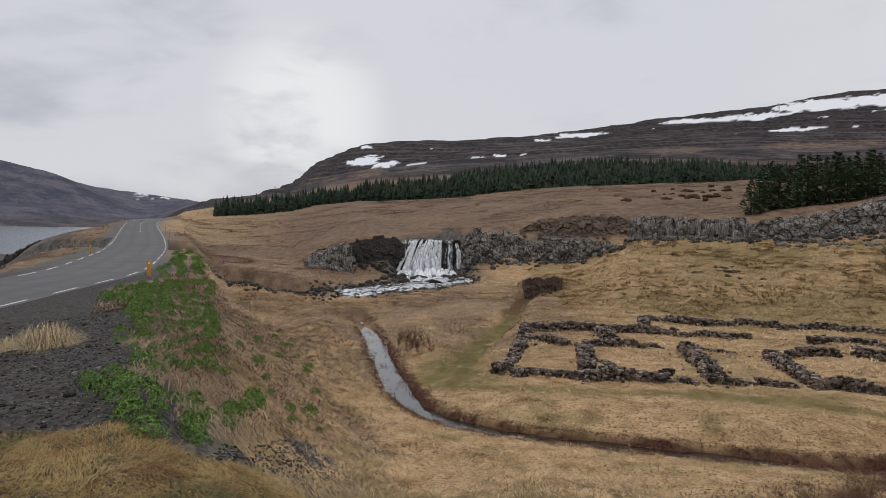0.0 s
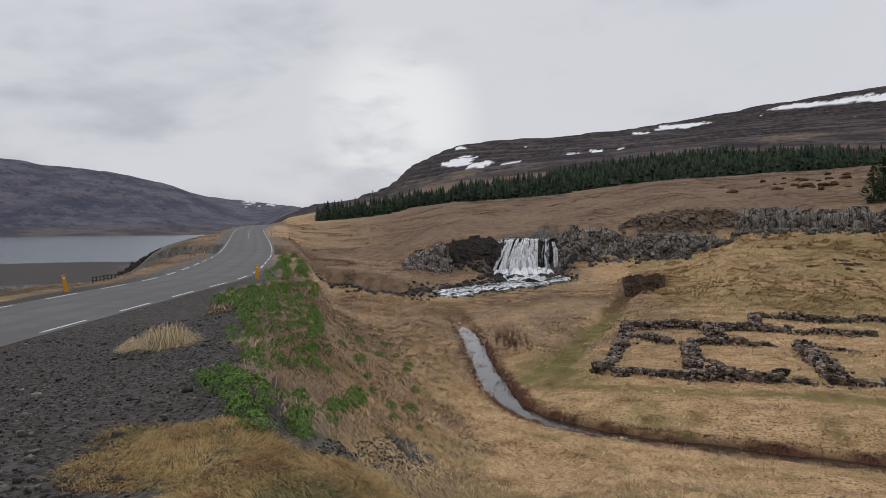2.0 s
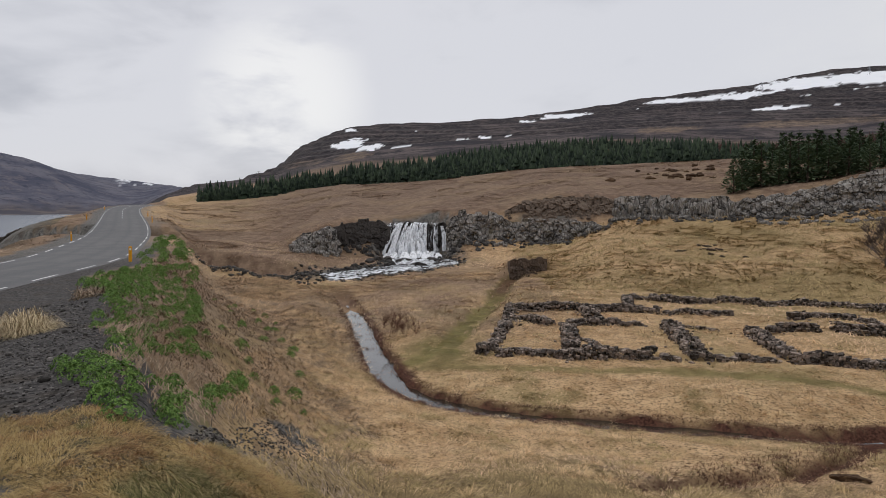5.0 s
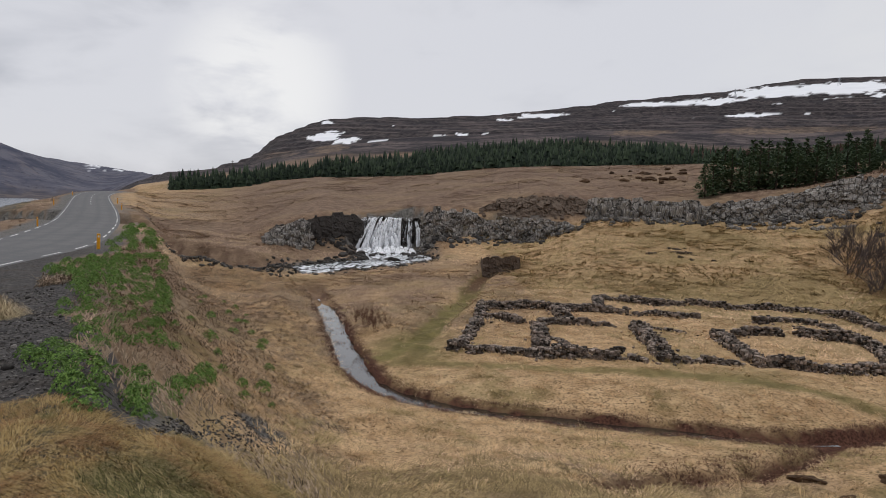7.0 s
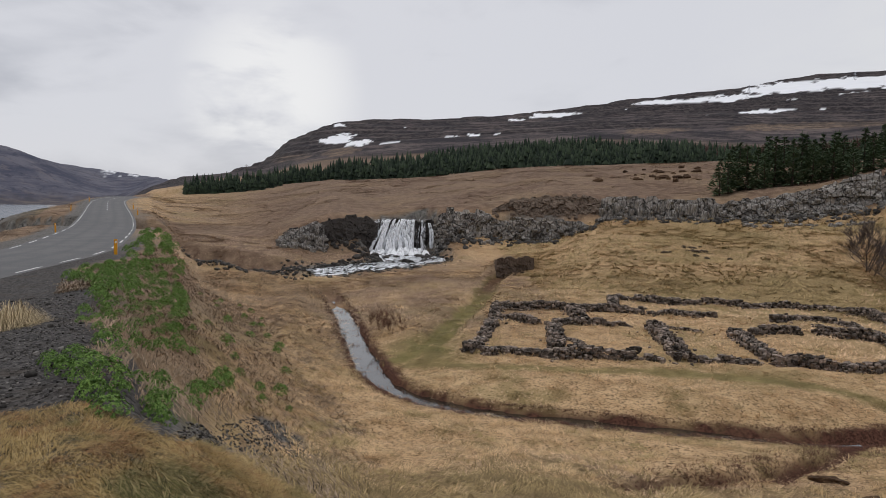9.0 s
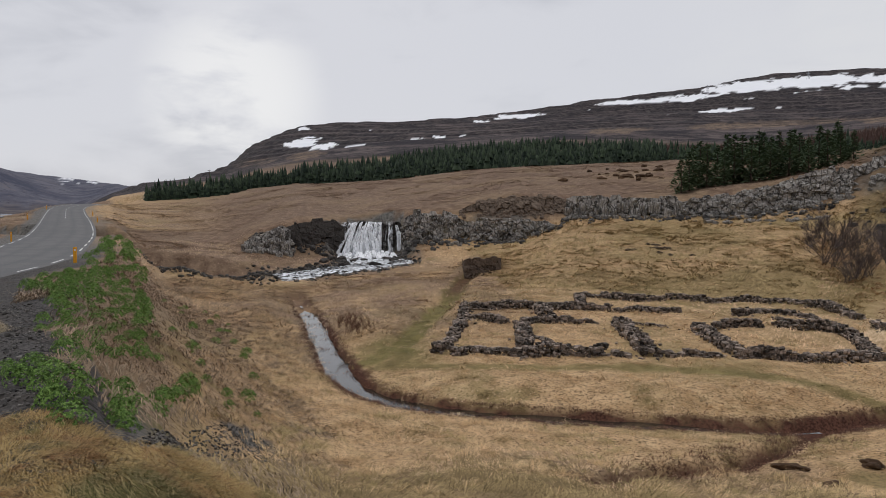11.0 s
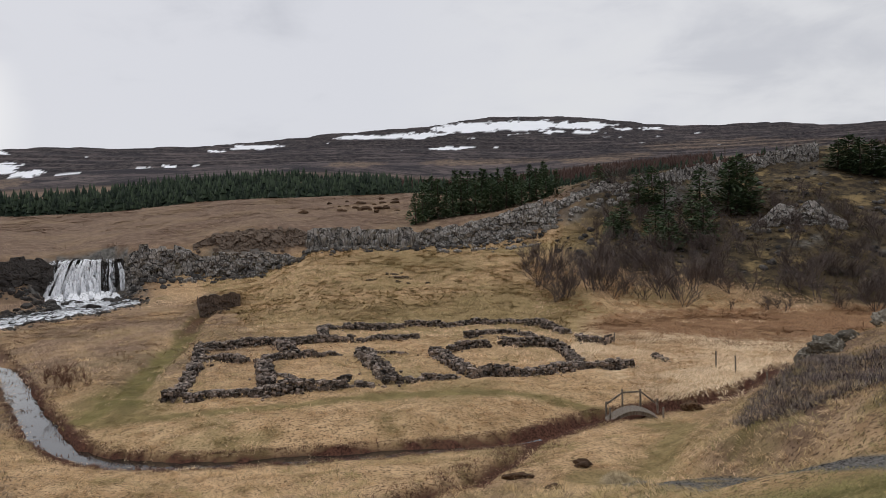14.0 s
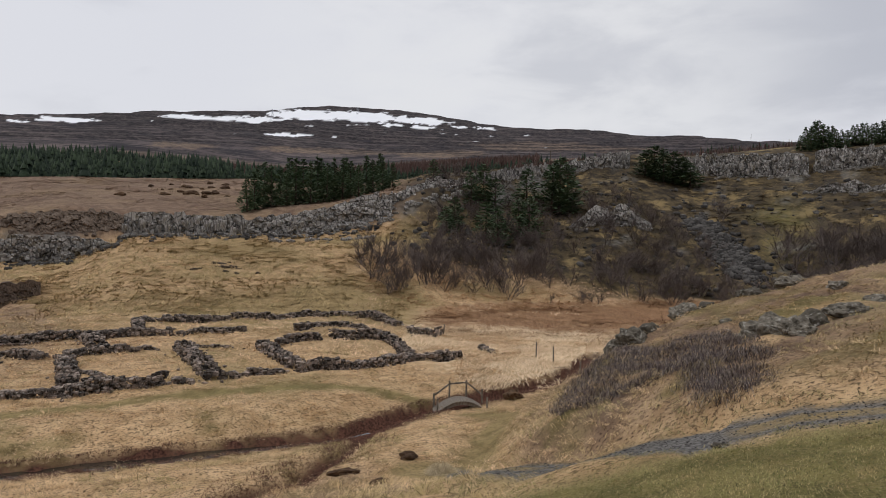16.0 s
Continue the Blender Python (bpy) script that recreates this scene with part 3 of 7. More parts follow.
def build_ground():
    az = np.concatenate([np.arange(-180, -78, 3.0), np.arange(-78, 46.01, 0.17), np.arange(48, 180.1, 3.0)])
    az[0], az[-1] = -180, 180
    r = np.concatenate([[0.0], np.geomspace(0.05, 1.5, 6)[:-1], np.geomspace(1.5, 10, 95)[:-1], np.geomspace(10, 130, 215)[:-1], np.geomspace(130, 700, 90)[:-1], np.geomspace(700, 2100, 190)[:-1], np.geomspace(2100, 4850, 36)])
    A, R = np.meshgrid(np.radians(az), r, indexing="ij")
    x, y = -R * np.sin(A), R * np.cos(A)
    z = ground(x, y)
    me = grid_mesh("ground", x[::-1], y[::-1], z[::-1], GROUND)
    x, y, z, R = x[::-1], y[::-1], z[::-1], R[::-1]
    deg = np.degrees(A[::-1])
    gx = np.gradient(z, axis=1) / np.gradient(R, axis=1)
    ga = np.gradient(z, axis=0) / np.maximum(R * np.abs(np.gradient(A[::-1], axis=0)), 1e-6)
    slope = np.hypot(gx, ga)
    n1, n2, n3 = fbm(x, y, 4, 4, 2), fbm(x, y, 1.2, 3, 7), fbm(x, y, 30, 4, 9)
    road_d = ROAD.near(x, y)[0].reshape(x.shape)
    reach = np.clip(13.6 - (y - 8) * 0.33, 5.0, 14.0) + 1.6 * n1
    gravel = ((road_d > 2.5) & (y > -40)) * (1 - smooth(road_d - reach, -0.5, 0.6)) * (1 - smooth(R, 55, 80) * 0.5)
    gravel = np.maximum(gravel, (1 - smooth(-road_d, 4.6 + 0.8 * n1, 5.6 + 0.8 * n1)) * (road_d < 0))
    track_d = np.abs(TRACK.near(x, y)[0].reshape(x.shape))
    gravel = np.maximum(gravel, (1 - smooth(track_d + 0.45 * n2 + 0.35 * n1, 0.7, 1.35)) * (1 - 0.9 * (1 - smooth(np.abs(track_d - 0.1), 0.1, 0.32)) * smooth(n1 + 0.3 * n2, -0.1, 0.35)) * smooth(-deg + 2 * n1, 39.5, 42) * (1 - smooth(R, 21, 24)))
    toe = scree_toe(deg, R + 1.2 * n1)
    gravel = np.maximum(gravel, toe * smooth(n2 + 0.4, 0, 0.5))
    moss = smooth(-deg, 35, 45) * (1 - smooth(R, 11.5, 13.5)) * (R > 2)
    moss = np.maximum(moss, np.exp(-(((x - 0.5) / 3.2) ** 2 + ((y - 40) / 5.0) ** 2)) * 1.2 * smooth(n1, -0.5, 0.3))
    path = np.abs(PATH.near(x, y)[0].reshape(x.shape))
    moss = np.maximum(moss, (1 - smooth(path + 0.3 * n2, 0.4, 0.9)) * 0.75)
    side = np.abs(TRENCH.near(x, y)[0].reshape(x.shape))
    moss = np.maximum(moss, (1 - smooth(track_d + 0.7 * n2 + 0.4 * n1, 0.5, 1.7)) * 0.6)
    spur = np.abs(SPUR.near(x, y)[0].reshape(x.shape))
    moss = np.maximum(moss, (1 - smooth(spur + 0.5 * n2, 0.4, 1.1)) * 0.65)
    moss = np.maximum(moss, (1 - smooth(side + 0.4 * n2, 0.55, 1.35)) * 0.95)
    moss = np.maximum(moss, smooth(n3, 0.25, 0.7) * 0.5 * (R < 110) * (R > 20))
    moss = np.maximum(moss, 0.55 * smooth(n1 + 0.9 * n2, 0.15, 0.8) * smooth(R, 15, 18) * (1 - smooth(R, 34, 42)))
    moss = np.maximum(moss, 0.9 * smooth(deg, 6, 11) * (R < 12.5) * (R > 1.5))
    heath = np.maximum(smooth(R, 106, 111) * (1 - smooth(R, 420, 600)), 0) * smooth(-deg, -24, -10)
    heath = np.maximum(heath, smooth(deg, 8.5, 12) * (1 - smooth(deg, 23, 26)) * smooth(R, 20, 30) * (1 - smooth(R, 60, 75)) * smooth(n1, -0.6, 0.5) * 0.9)
    heath = np.maximum(heath, smooth(np.exp(-(((x - 1) / 12) ** 2 + ((y - 68) / 26) ** 2)), 0.2, 0.6) * smooth(n1, -0.7, 0.3) * 0.9)
    heath = np.maximum(heath, 0.75 * smooth(n1 + 0.3 + 0.4 * n2, -0.1, 0.5) * smooth(R, 8, 10) * (1 - smooth(R, 20, 25)) * (deg < 14) * smooth(deg, -42, -38))
    heath = np.maximum(heath, 0.75 * smooth(n1 + 0.4, -0.2, 0.4) * smooth(-deg, 46, 49) * smooth(R, 15, 19) * (1 - smooth(R, 36, 40)))
    heath = np.maximum(heath, 0.95 * smooth(deg, 2, 5) * (1 - smooth(deg, 20, 24)) * smooth(R + 4 * n1, 70, 82) * (R < 125))
    heath = np.maximum(heath, 0.8 * smooth(R + 5 * n1, 92, 102) * (R < 125) * smooth(deg, -6, -2))
    heath = np.maximum(heath, 0.9 * (road_d < -3) * (deg > 21) * (R > 40) * (R < 300))
    knoll = smooth(-deg, 47, 51) * smooth(R, 16, 19) * (1 - smooth(R, 37, 41))
    hump = np.abs(fbm(x, y, 3.4, 3, 47))
    # heather patches, kept to hollows so their dark colour also stands for shade
    heath = np.maximum(heath, knoll * (1 - smooth(hump + 0.1 * n2, 0.06, 0.30)))
    moss = np.maximum(moss, knoll * 0.8 * smooth(hump + 0.15 * n2, 0.30, 0.55))
    moss = np.maximum(moss, 0.8 * np.exp(-(((deg + 66.4) / 1.9) ** 2 + ((R - 119) / 12) ** 2)) * smooth(n1, -0.6, 0.2))
    herbs = smooth(deg, 15, 18) * (1 - smooth(deg, 27, 30)) * smooth(R, 11, 13) * (1 - smooth(R, 60, 70)) * (road_d > 4)
    heath = np.maximum(heath, herbs * 0.8)
    gravel = np.maximum(gravel, herbs * smooth(n1 + 0.3, 0, 0.5) * 0.8 * smooth(deg, 21, 24))
    fell = smooth(R, 380 + 60 * n3, 520 + 60 * n3) * (deg < 24)
    ledge = fell * 0.85 * smooth(slope + 0.07 * n3, 0.20, 0.36) * (R < 2300)
    ditch_d = np.abs(DITCH.near(x, y)[0].reshape(x.shape))
    gully_d = np.abs(GULLY.near(x, y)[0].reshape(x.shape))
    mud = np.maximum((1 - smooth(ditch_d + 0.3 * n2, 0.82, 1.2)) * (1 - 0.6 * smooth(R, 56, 62)), 1 - smooth(gully_d + 0.25 * n2, 0.2, 0.7))
    mud = np.maximum(mud, (1 - smooth(side + 0.4 * n2, 0.4, 1.1)) * 0.8 * smooth(y, 60, 68))
    river_d = np.abs(RIVER.near(x, y)[0].reshape(x.shape))
    shoal_d = np.abs(SHOAL.near(x, y)[0].reshape(x.shape))
    rock = smooth(slope, 0.75, 1.15) * smooth(R, 60, 90) * (1 - (deg > 9.5) * (R < 100))
    rock = np.maximum(rock, (1 - smooth(river_d + 0.9 * n1, 4.6, 6.0)) * (1 - smooth(deg, 9.5, 11)) * (1 - smooth(R, 104.5, 106.5) * (np.abs(deg) < 6)))
    rock = np.maximum(rock, (1 - smooth(shoal_d + 0.8 * n1, 0.8, 2.0)) * 0.9 * (1 - smooth(deg, 14, 16)))
    bank = smooth(-deg, 33, 40) * (1 - smooth(-deg, 76, 84)) * smooth(R, 92, 104) * (1 - smooth(R, 152, 162))
    rock = np.maximum(rock, bank * smooth(n1 + 0.5 * n3 + slope, 0.75, 1.2))
    moor = smooth(-deg, 35, 40) * (1 - smooth(-deg, 80, 86)) * smooth(R + 5 * n1, 84, 92) * (1 - smooth(R, 230, 330))
    moor = np.maximum(moor, 0.85 * smooth(deg, 29, 32) * smooth(R + 8 * n1, 62, 72) * (1 - smooth(R, 400, 500)))
    moor = np.maximum(moor, 0.9 * smooth(deg, 25.5, 28) * smooth(R + 8 * n1, 95, 115) * (1 - smooth(R, 200, 260)) * (road_d < -9))
    moor = np.maximum(moor, 0.8 * smooth(deg, 29, 31) * smooth(-road_d + 2 * n1, 9, 12) * (R < 400) * (R > 40))
    cinder = gravel * smooth(deg, 17, 22) * (1 - smooth(R, 40, 60))
    cinder = np.maximum(cinder, smooth(deg, 29.5, 32) * smooth(R + 10 * n1, 100, 120) * (1 - smooth(R, 1500, 1600)))
    shore = smooth(deg, 27, 31) * smooth(R, 100, 135)
    gravel = np.maximum(gravel, smooth(deg, 29.5, 32) * smooth(R + 10 * n1, 100, 120) * (1 - smooth(R, 1500, 1600)))
    rock = np.maximum(rock, shore * smooth(slope, 0.08, 0.2) * (R < 250))
    # where the haze-tinted colour of the far mountains applies
    haze_blue = smooth(R, 1500, 1600) * smooth(deg, 16, 19)
    alt = (z - EYE) / np.maximum(R, 0.1)
    ragged = fbm(deg, alt * 420, 0.8, 5, 33)
    snow = smooth(lying(deg, alt, OLD_SNOW) + 0.7 * ragged, 0.20, 0.30) * (R > 650)
    specks = fbm(deg * 0.8, alt * 520, 0.8, 4, 83) - 0.9 * smooth(np.abs(alt - 0.142 - 0.0006 * (deg + 30)), 0.010, 0.030)
    snow = np.maximum(snow, smooth(specks, 0.66, 0.74) * smooth(-deg, 5, 12) * (1 - smooth(-deg, 46, 50)) * (R > 650))
    dry = smooth(lying(deg, alt, DRY_GRASS) + 0.6 * ragged, 0.0, 0.45) * (R > 400) * 0.85
    farsnow = smooth(deg, 19, 20) * (1 - smooth(deg, 24, 24.6)) * (R > 4200) * smooth(fbm(deg * 1.5, alt * 500, 0.9, 4, 51) + (alt - 0.036) * 40, 0.15, 0.3)
    snow = np.maximum(snow, farsnow * 0.9)
    flat = smooth(-deg, 37, 41) * (1 - smooth(-deg, 62, 66)) * (z < EYE - 8.2)
    red = 0.85 * flat * smooth(R + 5 * n1, 54, 70) * smooth(R, 40, 45)
    reed = flat * smooth(R + 3 * n1, 40, 46)
    for name, v in (("gravel", gravel), ("cinder", cinder), ("moss", moss), ("heath", heath), ("moor", moor), ("fell", fell), ("mud", mud), ("rock", rock), ("dry", dry), ("ledge", ledge), ("haze_blue", haze_blue), ("snow", snow), ("red", red), ("reed", reed)):
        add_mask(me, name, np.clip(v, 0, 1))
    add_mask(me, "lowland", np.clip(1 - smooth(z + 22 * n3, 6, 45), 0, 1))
    tagged(new("ground", me), "rolling moorland of straw grass, heath and bare rock", "ground", kind="structure")


PATH = Line([(0.1, 37.0), (2.9, 35.6), (5.6, 34.9), (11.1, 33.9), (16.9, 32.6), (20.8, 30.2), (22.6, 27.8)], 1.0, True)
SPUR = polar_line((-43.2, 22.5, 0), (-43.9, 25.3, 0), (-45.2, 28, 0), (-46.0, 30.3, 0), (-43.4, 32.6, 0), step=0.8)
build_ground()
# ---------------------------------------------------------------- road and water
def asphalt_material():
    m, n = material("asphalt")
    v = n.coords()
    c = n.mix(n.ramp(n.noise(v, 60, 3, 0.7), 0.3, 0.7), (0.078, 0.078, 0.081), (0.128, 0.126, 0.125))
    c = n.mix(n.math("MULTIPLY", n.ramp(n.noise(v, 0.35, 6, 0.7), 0.42, 0.62), 0.6), c, (0.15, 0.146, 0.14))
    c = n.mix(n.math("MULTIPLY", n.attr("wheel"), 0.6), c, (0.082, 0.082, 0.086))
    n.finish(c, 0.75, n.noise(v, 90, 2), 0.3, 0.01, spec=0.35)
    return m


def paint_material(name, colour, worn, rough=0.6):
    m, n = material(name)
    v = n.coords()
    n.finish(n.mix(n.ramp(n.noise(v, 14, 5, 0.7), 0.5, 0.75), colour, worn), rough, n.noise(v, 40, 2), 0.2, 0.005)
    return m


def water_material(name, deep, foam_colour=None, rough=0.06, scale=2.0, strength=0.25):
    m, n = material(name)
    v = n.coords()
    c, r = deep, rough
    if foam_colour:
        f = n.math("MULTIPLY", n.attr("foam"), n.ramp(n.noise(n.coords((1, 0.45, 1)), 1.7, 6, 0.75, 0.8), 0.42, 0.56))
        c, r = n.mix(f, deep, foam_colour), n.ramp(f, 0.0, 1.0, rough, 0.8)
    n.finish(c, r, n.noise(n.coords((1, 1, 1)), scale, 4, 0.6), strength, 0.06, spec=0.8)
    return m


ASPHALT = asphalt_material()
WHITE_PAINT = paint_material("road_paint", (0.72, 0.72, 0.70), (0.3, 0.3, 0.3))
STILL = water_material("still_water", (0.028, 0.024, 0.02), None, 0.01, 6.0, 0.03)
STREAM = water_material("stream_water", (0.035, 0.04, 0.042), (0.82, 0.85, 0.88), 0.10, 3.0, 0.6)
SEA = water_material("sea_water", (0.10, 0.13, 0.16), None, 0.18, 0.25, 0.5)


def ribbon(name, line, width, mat, lift=0.0, cols=9, crown=0.0, s0=None, s1=None, jagged=0.0):
    keep = np.ones(len(line.p), bool) if s0 is None else (line.s >= s0) & (line.s <= s1)
    p, nrm = line.p[keep], line.normal[keep]
    u = np.linspace(-1, 1, cols)
    half = np.full(len(p), width / 2)
    if s0 is not None:
        half = half * (0.05 + 0.95 * smooth(line.s[keep], s0, s0 + 9) * smooth(s1 - line.s[keep], 0, 14))
    if jagged:
        half = half + jagged * rough2(p[:, 0], p[:, 1], 2.2, 15)
    x = p[:, :1] + nrm[:, :1] * half[:, None] * u
    y = p[:, 1:2] + nrm[:, 1:2] * half[:, None] * u
    z = p[:, 2:3] + lift + crown * (1 - np.abs(u)) + 0 * x
    return grid_mesh(name, x[::-1], y[::-1], z[::-1], mat), x, y, u


def build_road():
    me, x, y, u = ribbon("road", ROAD, 6.7, ASPHALT, 0.0, 15, 0.07)
    w = np.exp(-((np.abs(np.abs(u) - 0.52) - 0.24) / 0.09) ** 2)
    add_mask(me, "wheel", np.broadcast_to(w, x.shape)[::-1])
    road = tagged(new("road", me), "two-lane grey asphalt road climbing over a rise", "road", kind="structure")
    for side in (1, -1):
        s = 118.0
        while s < ROAD.s[-1] - 60:
            bend = s > 232
            length, gap = (1.0, 1.1) if bend else (3.0, 2.6)
            q = [ROAD.at(s + length * k / 4) for k in range(5)]
            vs, fs = [], []
            for k in range(5):
                d = ROAD.at(s + length * k / 4 + 0.1) - q[k]
                nx, ny = d[1], -d[0]
                l = math.hypot(nx, ny)
                for off in (2.98, 3.10):
                    vs.append((q[k][0] + nx / l * off * side, q[k][1] + ny / l * off * side, q[k][2] + 0.014))
            for k in range(4):
                f = (2 * k, 2 * k + 1, 2 * k + 3, 2 * k + 2)
                fs.append(f if side > 0 else f[::-1])
            dash = new("edge_line", sheet("edge_line", vs, fs, WHITE_PAINT))
            dash.parent = road
            s += length + gap
    s = 275.0
    while s < ROAD.s[-1] - 60:
        a, b = ROAD.at(s), ROAD.at(s + 3)
        d = (b - a)[:2] / np.linalg.norm((b - a)[:2])
        nx, ny = d[1] * 0.06, -d[0] * 0.06
        vs = [(a[0] - nx, a[1] - ny, a[2] + 0.08), (a[0] + nx, a[1] + ny, a[2] + 0.08), (b[0] + nx, b[1] + ny, b[2] + 0.08), (b[0] - nx, b[1] - ny, b[2] + 0.08)]
        dash = new("centre_line", sheet("centre_line", vs, [(0, 1, 2, 3)], WHITE_PAINT))
        dash.parent = road
        s += 9


def build_water():
    me, *_ = ribbon("ditch_water", DITCH, 2.2, STILL, 0.0, 7, s0=5.0, s1=58.0, jagged=0.3)
    tagged(new("ditch_water", me), "still dark water in a narrow muddy ditch", "water", kind="structure")
    me, x, y, u = ribbon("river_water", RIVER, 11.5, STREAM, 0.0, 51, jagged=1.0)
    co = np.zeros(len(me.vertices) * 3, np.float32)
    me.vertices.foreach_get("co", co)
    co = co.reshape(-1, 3)
    co[:, 2] += 0.05 * fbm(co[:, 0], co[:, 1], 1.5, 3, 81)
    me.vertices.foreach_set("co", co.ravel())
    foam = np.clip(0.75 + 0.9 * fbm(x, y, 2.6, 3, 55) + 0.9 * smooth(np.hypot(x, y), 97, 104), 0, 1)
    add_mask(me, "foam", foam[::-1])
    tagged(new("river_water", me), "shallow river with white riffles below a waterfall", "water", kind="structure")
    az = np.radians(np.arange(17, 120, 1.5))
    r = np.geomspace(165, 2750, 24)
    A, R = np.meshgrid(az, r, indexing="ij")
    me = grid_mesh("fjord_water", (-R * np.sin(A))[::-1], (R * np.cos(A))[::-1], 0 * R, SEA)
    tagged(new("fjord_water", me), "grey wind-ruffled water of a fjord", "water", kind="structure")


build_road()
build_water()


# ---------------------------------------------------------------- helpers for things
def thing(name, place, label, category, group=""):
    ob = new(name)
    ob.location = place
    return tagged(ob, label, category, group)


def part(name, bm, mat, parent, label=""):
    me = bpy.data.meshes.new(name)
    bm.to_mesh(me)
    bm.free()
    me.materials.append(mat)
    ob = new(name, me)
    ob.parent = parent
    return tagged(ob, label)


def joined(name, chunks, mat):
    """One mesh from many (verts, faces) chunks, as numpy arrays with equal face sizes."""
    vs, fs, base = [], [], 0
    for v, f in chunks:
        vs.append(v)
        fs.append(f + base)
        base += len(v)
    v, f = np.concatenate(vs), np.concatenate(fs)
    k = f.shape[1]
    me = bpy.data.meshes.new(name)
    me.vertices.add(len(v))
    me.vertices.foreach_set("co", v.astype(np.float32).ravel())
    me.loops.add(f.size)
    me.loops.foreach_set("vertex_index", f.astype(np.int32).ravel())
    me.polygons.add(len(f))
    me.polygons.foreach_set("loop_start", np.arange(0, f.size, k, dtype=np.int32))
    me.update(calc_edges=True)
    me.materials.append(mat)
    return me


def stone_shape(rng, flat=0.7):
    """A weathered block, about one unit long: (verts, triangles)."""
    bm = bmesh.new()
    bmesh.ops.create_cube(bm, size=0.9)
    for v in bm.verts:
        c = v.co
        c.x *= rng.uniform(0.7, 1.15)
        c.y *= 0.8 * rng.uniform(0.65, 1.15)
        c.z *= flat * rng.uniform(0.6, 1.15)
    bmesh.ops.triangulate(bm, faces=bm.faces[:])
    bm.verts.index_update()
    v = np.array([v.co for v in bm.verts])
    f = np.array([[q.index for q in face.verts] for face in bm.faces])
    bm.free()
    return v, f


def turn(rz, rx=0.0, ry=0.0):
    return np.array(Euler((rx, ry, rz)).to_matrix())


def stone_material(name, dark, light, lichen, amount):
    m, n = material(name)
    v = n.coords()
    r = n.math("FRACT", n.math("ADD", n.island(), n.random()))
    c = n.mix(r, dark, light)
    c = n.mix(n.ramp(n.noise(v, 6, 5, 0.65), 0.35, 0.7), c, (dark[0] * 0.7, dark[1] * 0.7, dark[2] * 0.7))
    c = n.mix(n.math("MULTIPLY", n.ramp(n.noise(v, 9, 4, 0.7), 0.56, 0.68), amount), c, lichen)
    n.finish(c, 0.92, n.noise(v, 12, 5, 0.7), 0.7, 0.04, spec=0.2)
    return m


rng = random.Random(7)
WALL_STONE = stone_material("wall_stone", (0.020, 0.015, 0.012), (0.54, 0.43, 0.355), (0.70, 0.66, 0.61), 0.7)
STONES = [stone_shape(rng) for _ in range(10)]
STONE_MESHES = []
for v, f in STONES:
    me = bpy.data.meshes.new("stone")
    me.from_pydata(v.tolist(), [], f.tolist())
    me.materials.append(WALL_STONE)
    STONE_MESHES.append(me)


def build_wall(points, tall, wide, pieces=0, label="low tumbled drystone wall of dark lichen-spotted basalt"):
    """A drystone fold wall along plan points; the first few stones by count are pieces of their own."""
    line = Line([(x, y, 0) for x, y in points], 0.25)
    tall, wide = tall * 0.80, wide * 0.64
    cx, cy = line.p[len(line.p) // 2][:2]
    base = thing("drystone_wall", (cx, cy, height(cx, cy)), label, "stone wall", "walls of the sheepfold")
    inv = Matrix.Translation((-cx, -cy, -base.location.z))
    chunks, singles = [], []
    s = 0.0
    while s < line.s[-1]:
        p = line.at(s)
        q = line.at(min(s + 0.2, line.s[-1])) - line.at(max(s - 0.2, 0))
        head = math.atan2(q[1], q[0])
        top = tall * (0.78 + 0.34 * rough2(np.array([p[0]]), np.array([p[1]]), 1.6, 91)[0])
        half = wide / 2 * (1 + 0.2 * rough2(np.array([p[0]]), np.array([p[1]]), 2.1, 93)[0])
        g = height(p[0], p[1]) - 0.06
        z = 0.0
        while z < top:
            k = 1 - 0.25 * z / tall
            rows = [-half * k, half * k] if z + 0.16 < top else [-half * k, -half * k * 0.35, half * k * 0.35, half * k] if wide > 0.85 else [-half * k, 0.0, half * k]
            for off in rows:
                size = rng.choice((0.14, 0.18, 0.24, 0.30, 0.36))
                ang = head + rng.uniform(-0.9, 0.9)
                x = p[0] - math.sin(head) * off + rng.uniform(-0.1, 0.1)
                y = p[1] + math.cos(head) * off + rng.uniform(-0.1, 0.1)
                singles.append((x, y, g + z + 0.1 + rng.uniform(-0.03, 0.05), size, ang, rng.randrange(10), rng.uniform(-0.35, 0.35)))
            z += 0.14
        s += 0.215
    # a few that have rolled off
    for _ in range(int(line.s[-1] * 2.5)):
        p = line.at(rng.uniform(0, line.s[-1]))
        x, y = p[0] + rng.gauss(0, wide * 0.8), p[1] + rng.gauss(0, wide * 0.8)
        singles.append((x, y, height(x, y) + 0.04, rng.uniform(0.1, 0.3), rng.uniform(0, 6), rng.randrange(10), rng.uniform(-0.4, 0.4)))
    order = sorted(range(len(singles)), key=lambda i: math.hypot(singles[i][0] - 18, singles[i][1] - 20))
    lone = set(order[:pieces])
    for i, (x, y, z, size, ang, kind, tip) in enumerate(singles):
        if i in lone:
            ob = new("stone", STONE_MESHES[kind])
            ob.parent = base
            ob.matrix_local = inv @ pose(x, y, z, math.degrees(tip), 0, math.degrees(ang)) @ Matrix.Diagonal((size, size, size, 1))
        else:
            v, f = STONES[kind]
            chunks.append((v @ (turn(ang, tip).T * size) + np.array((x - cx, y - cy, z - base.location.z)), f))
    rest = new("rubble", joined("rubble", chunks, WALL_STONE))
    rest.parent = base
    tagged(rest, kind="stuff")
    return base


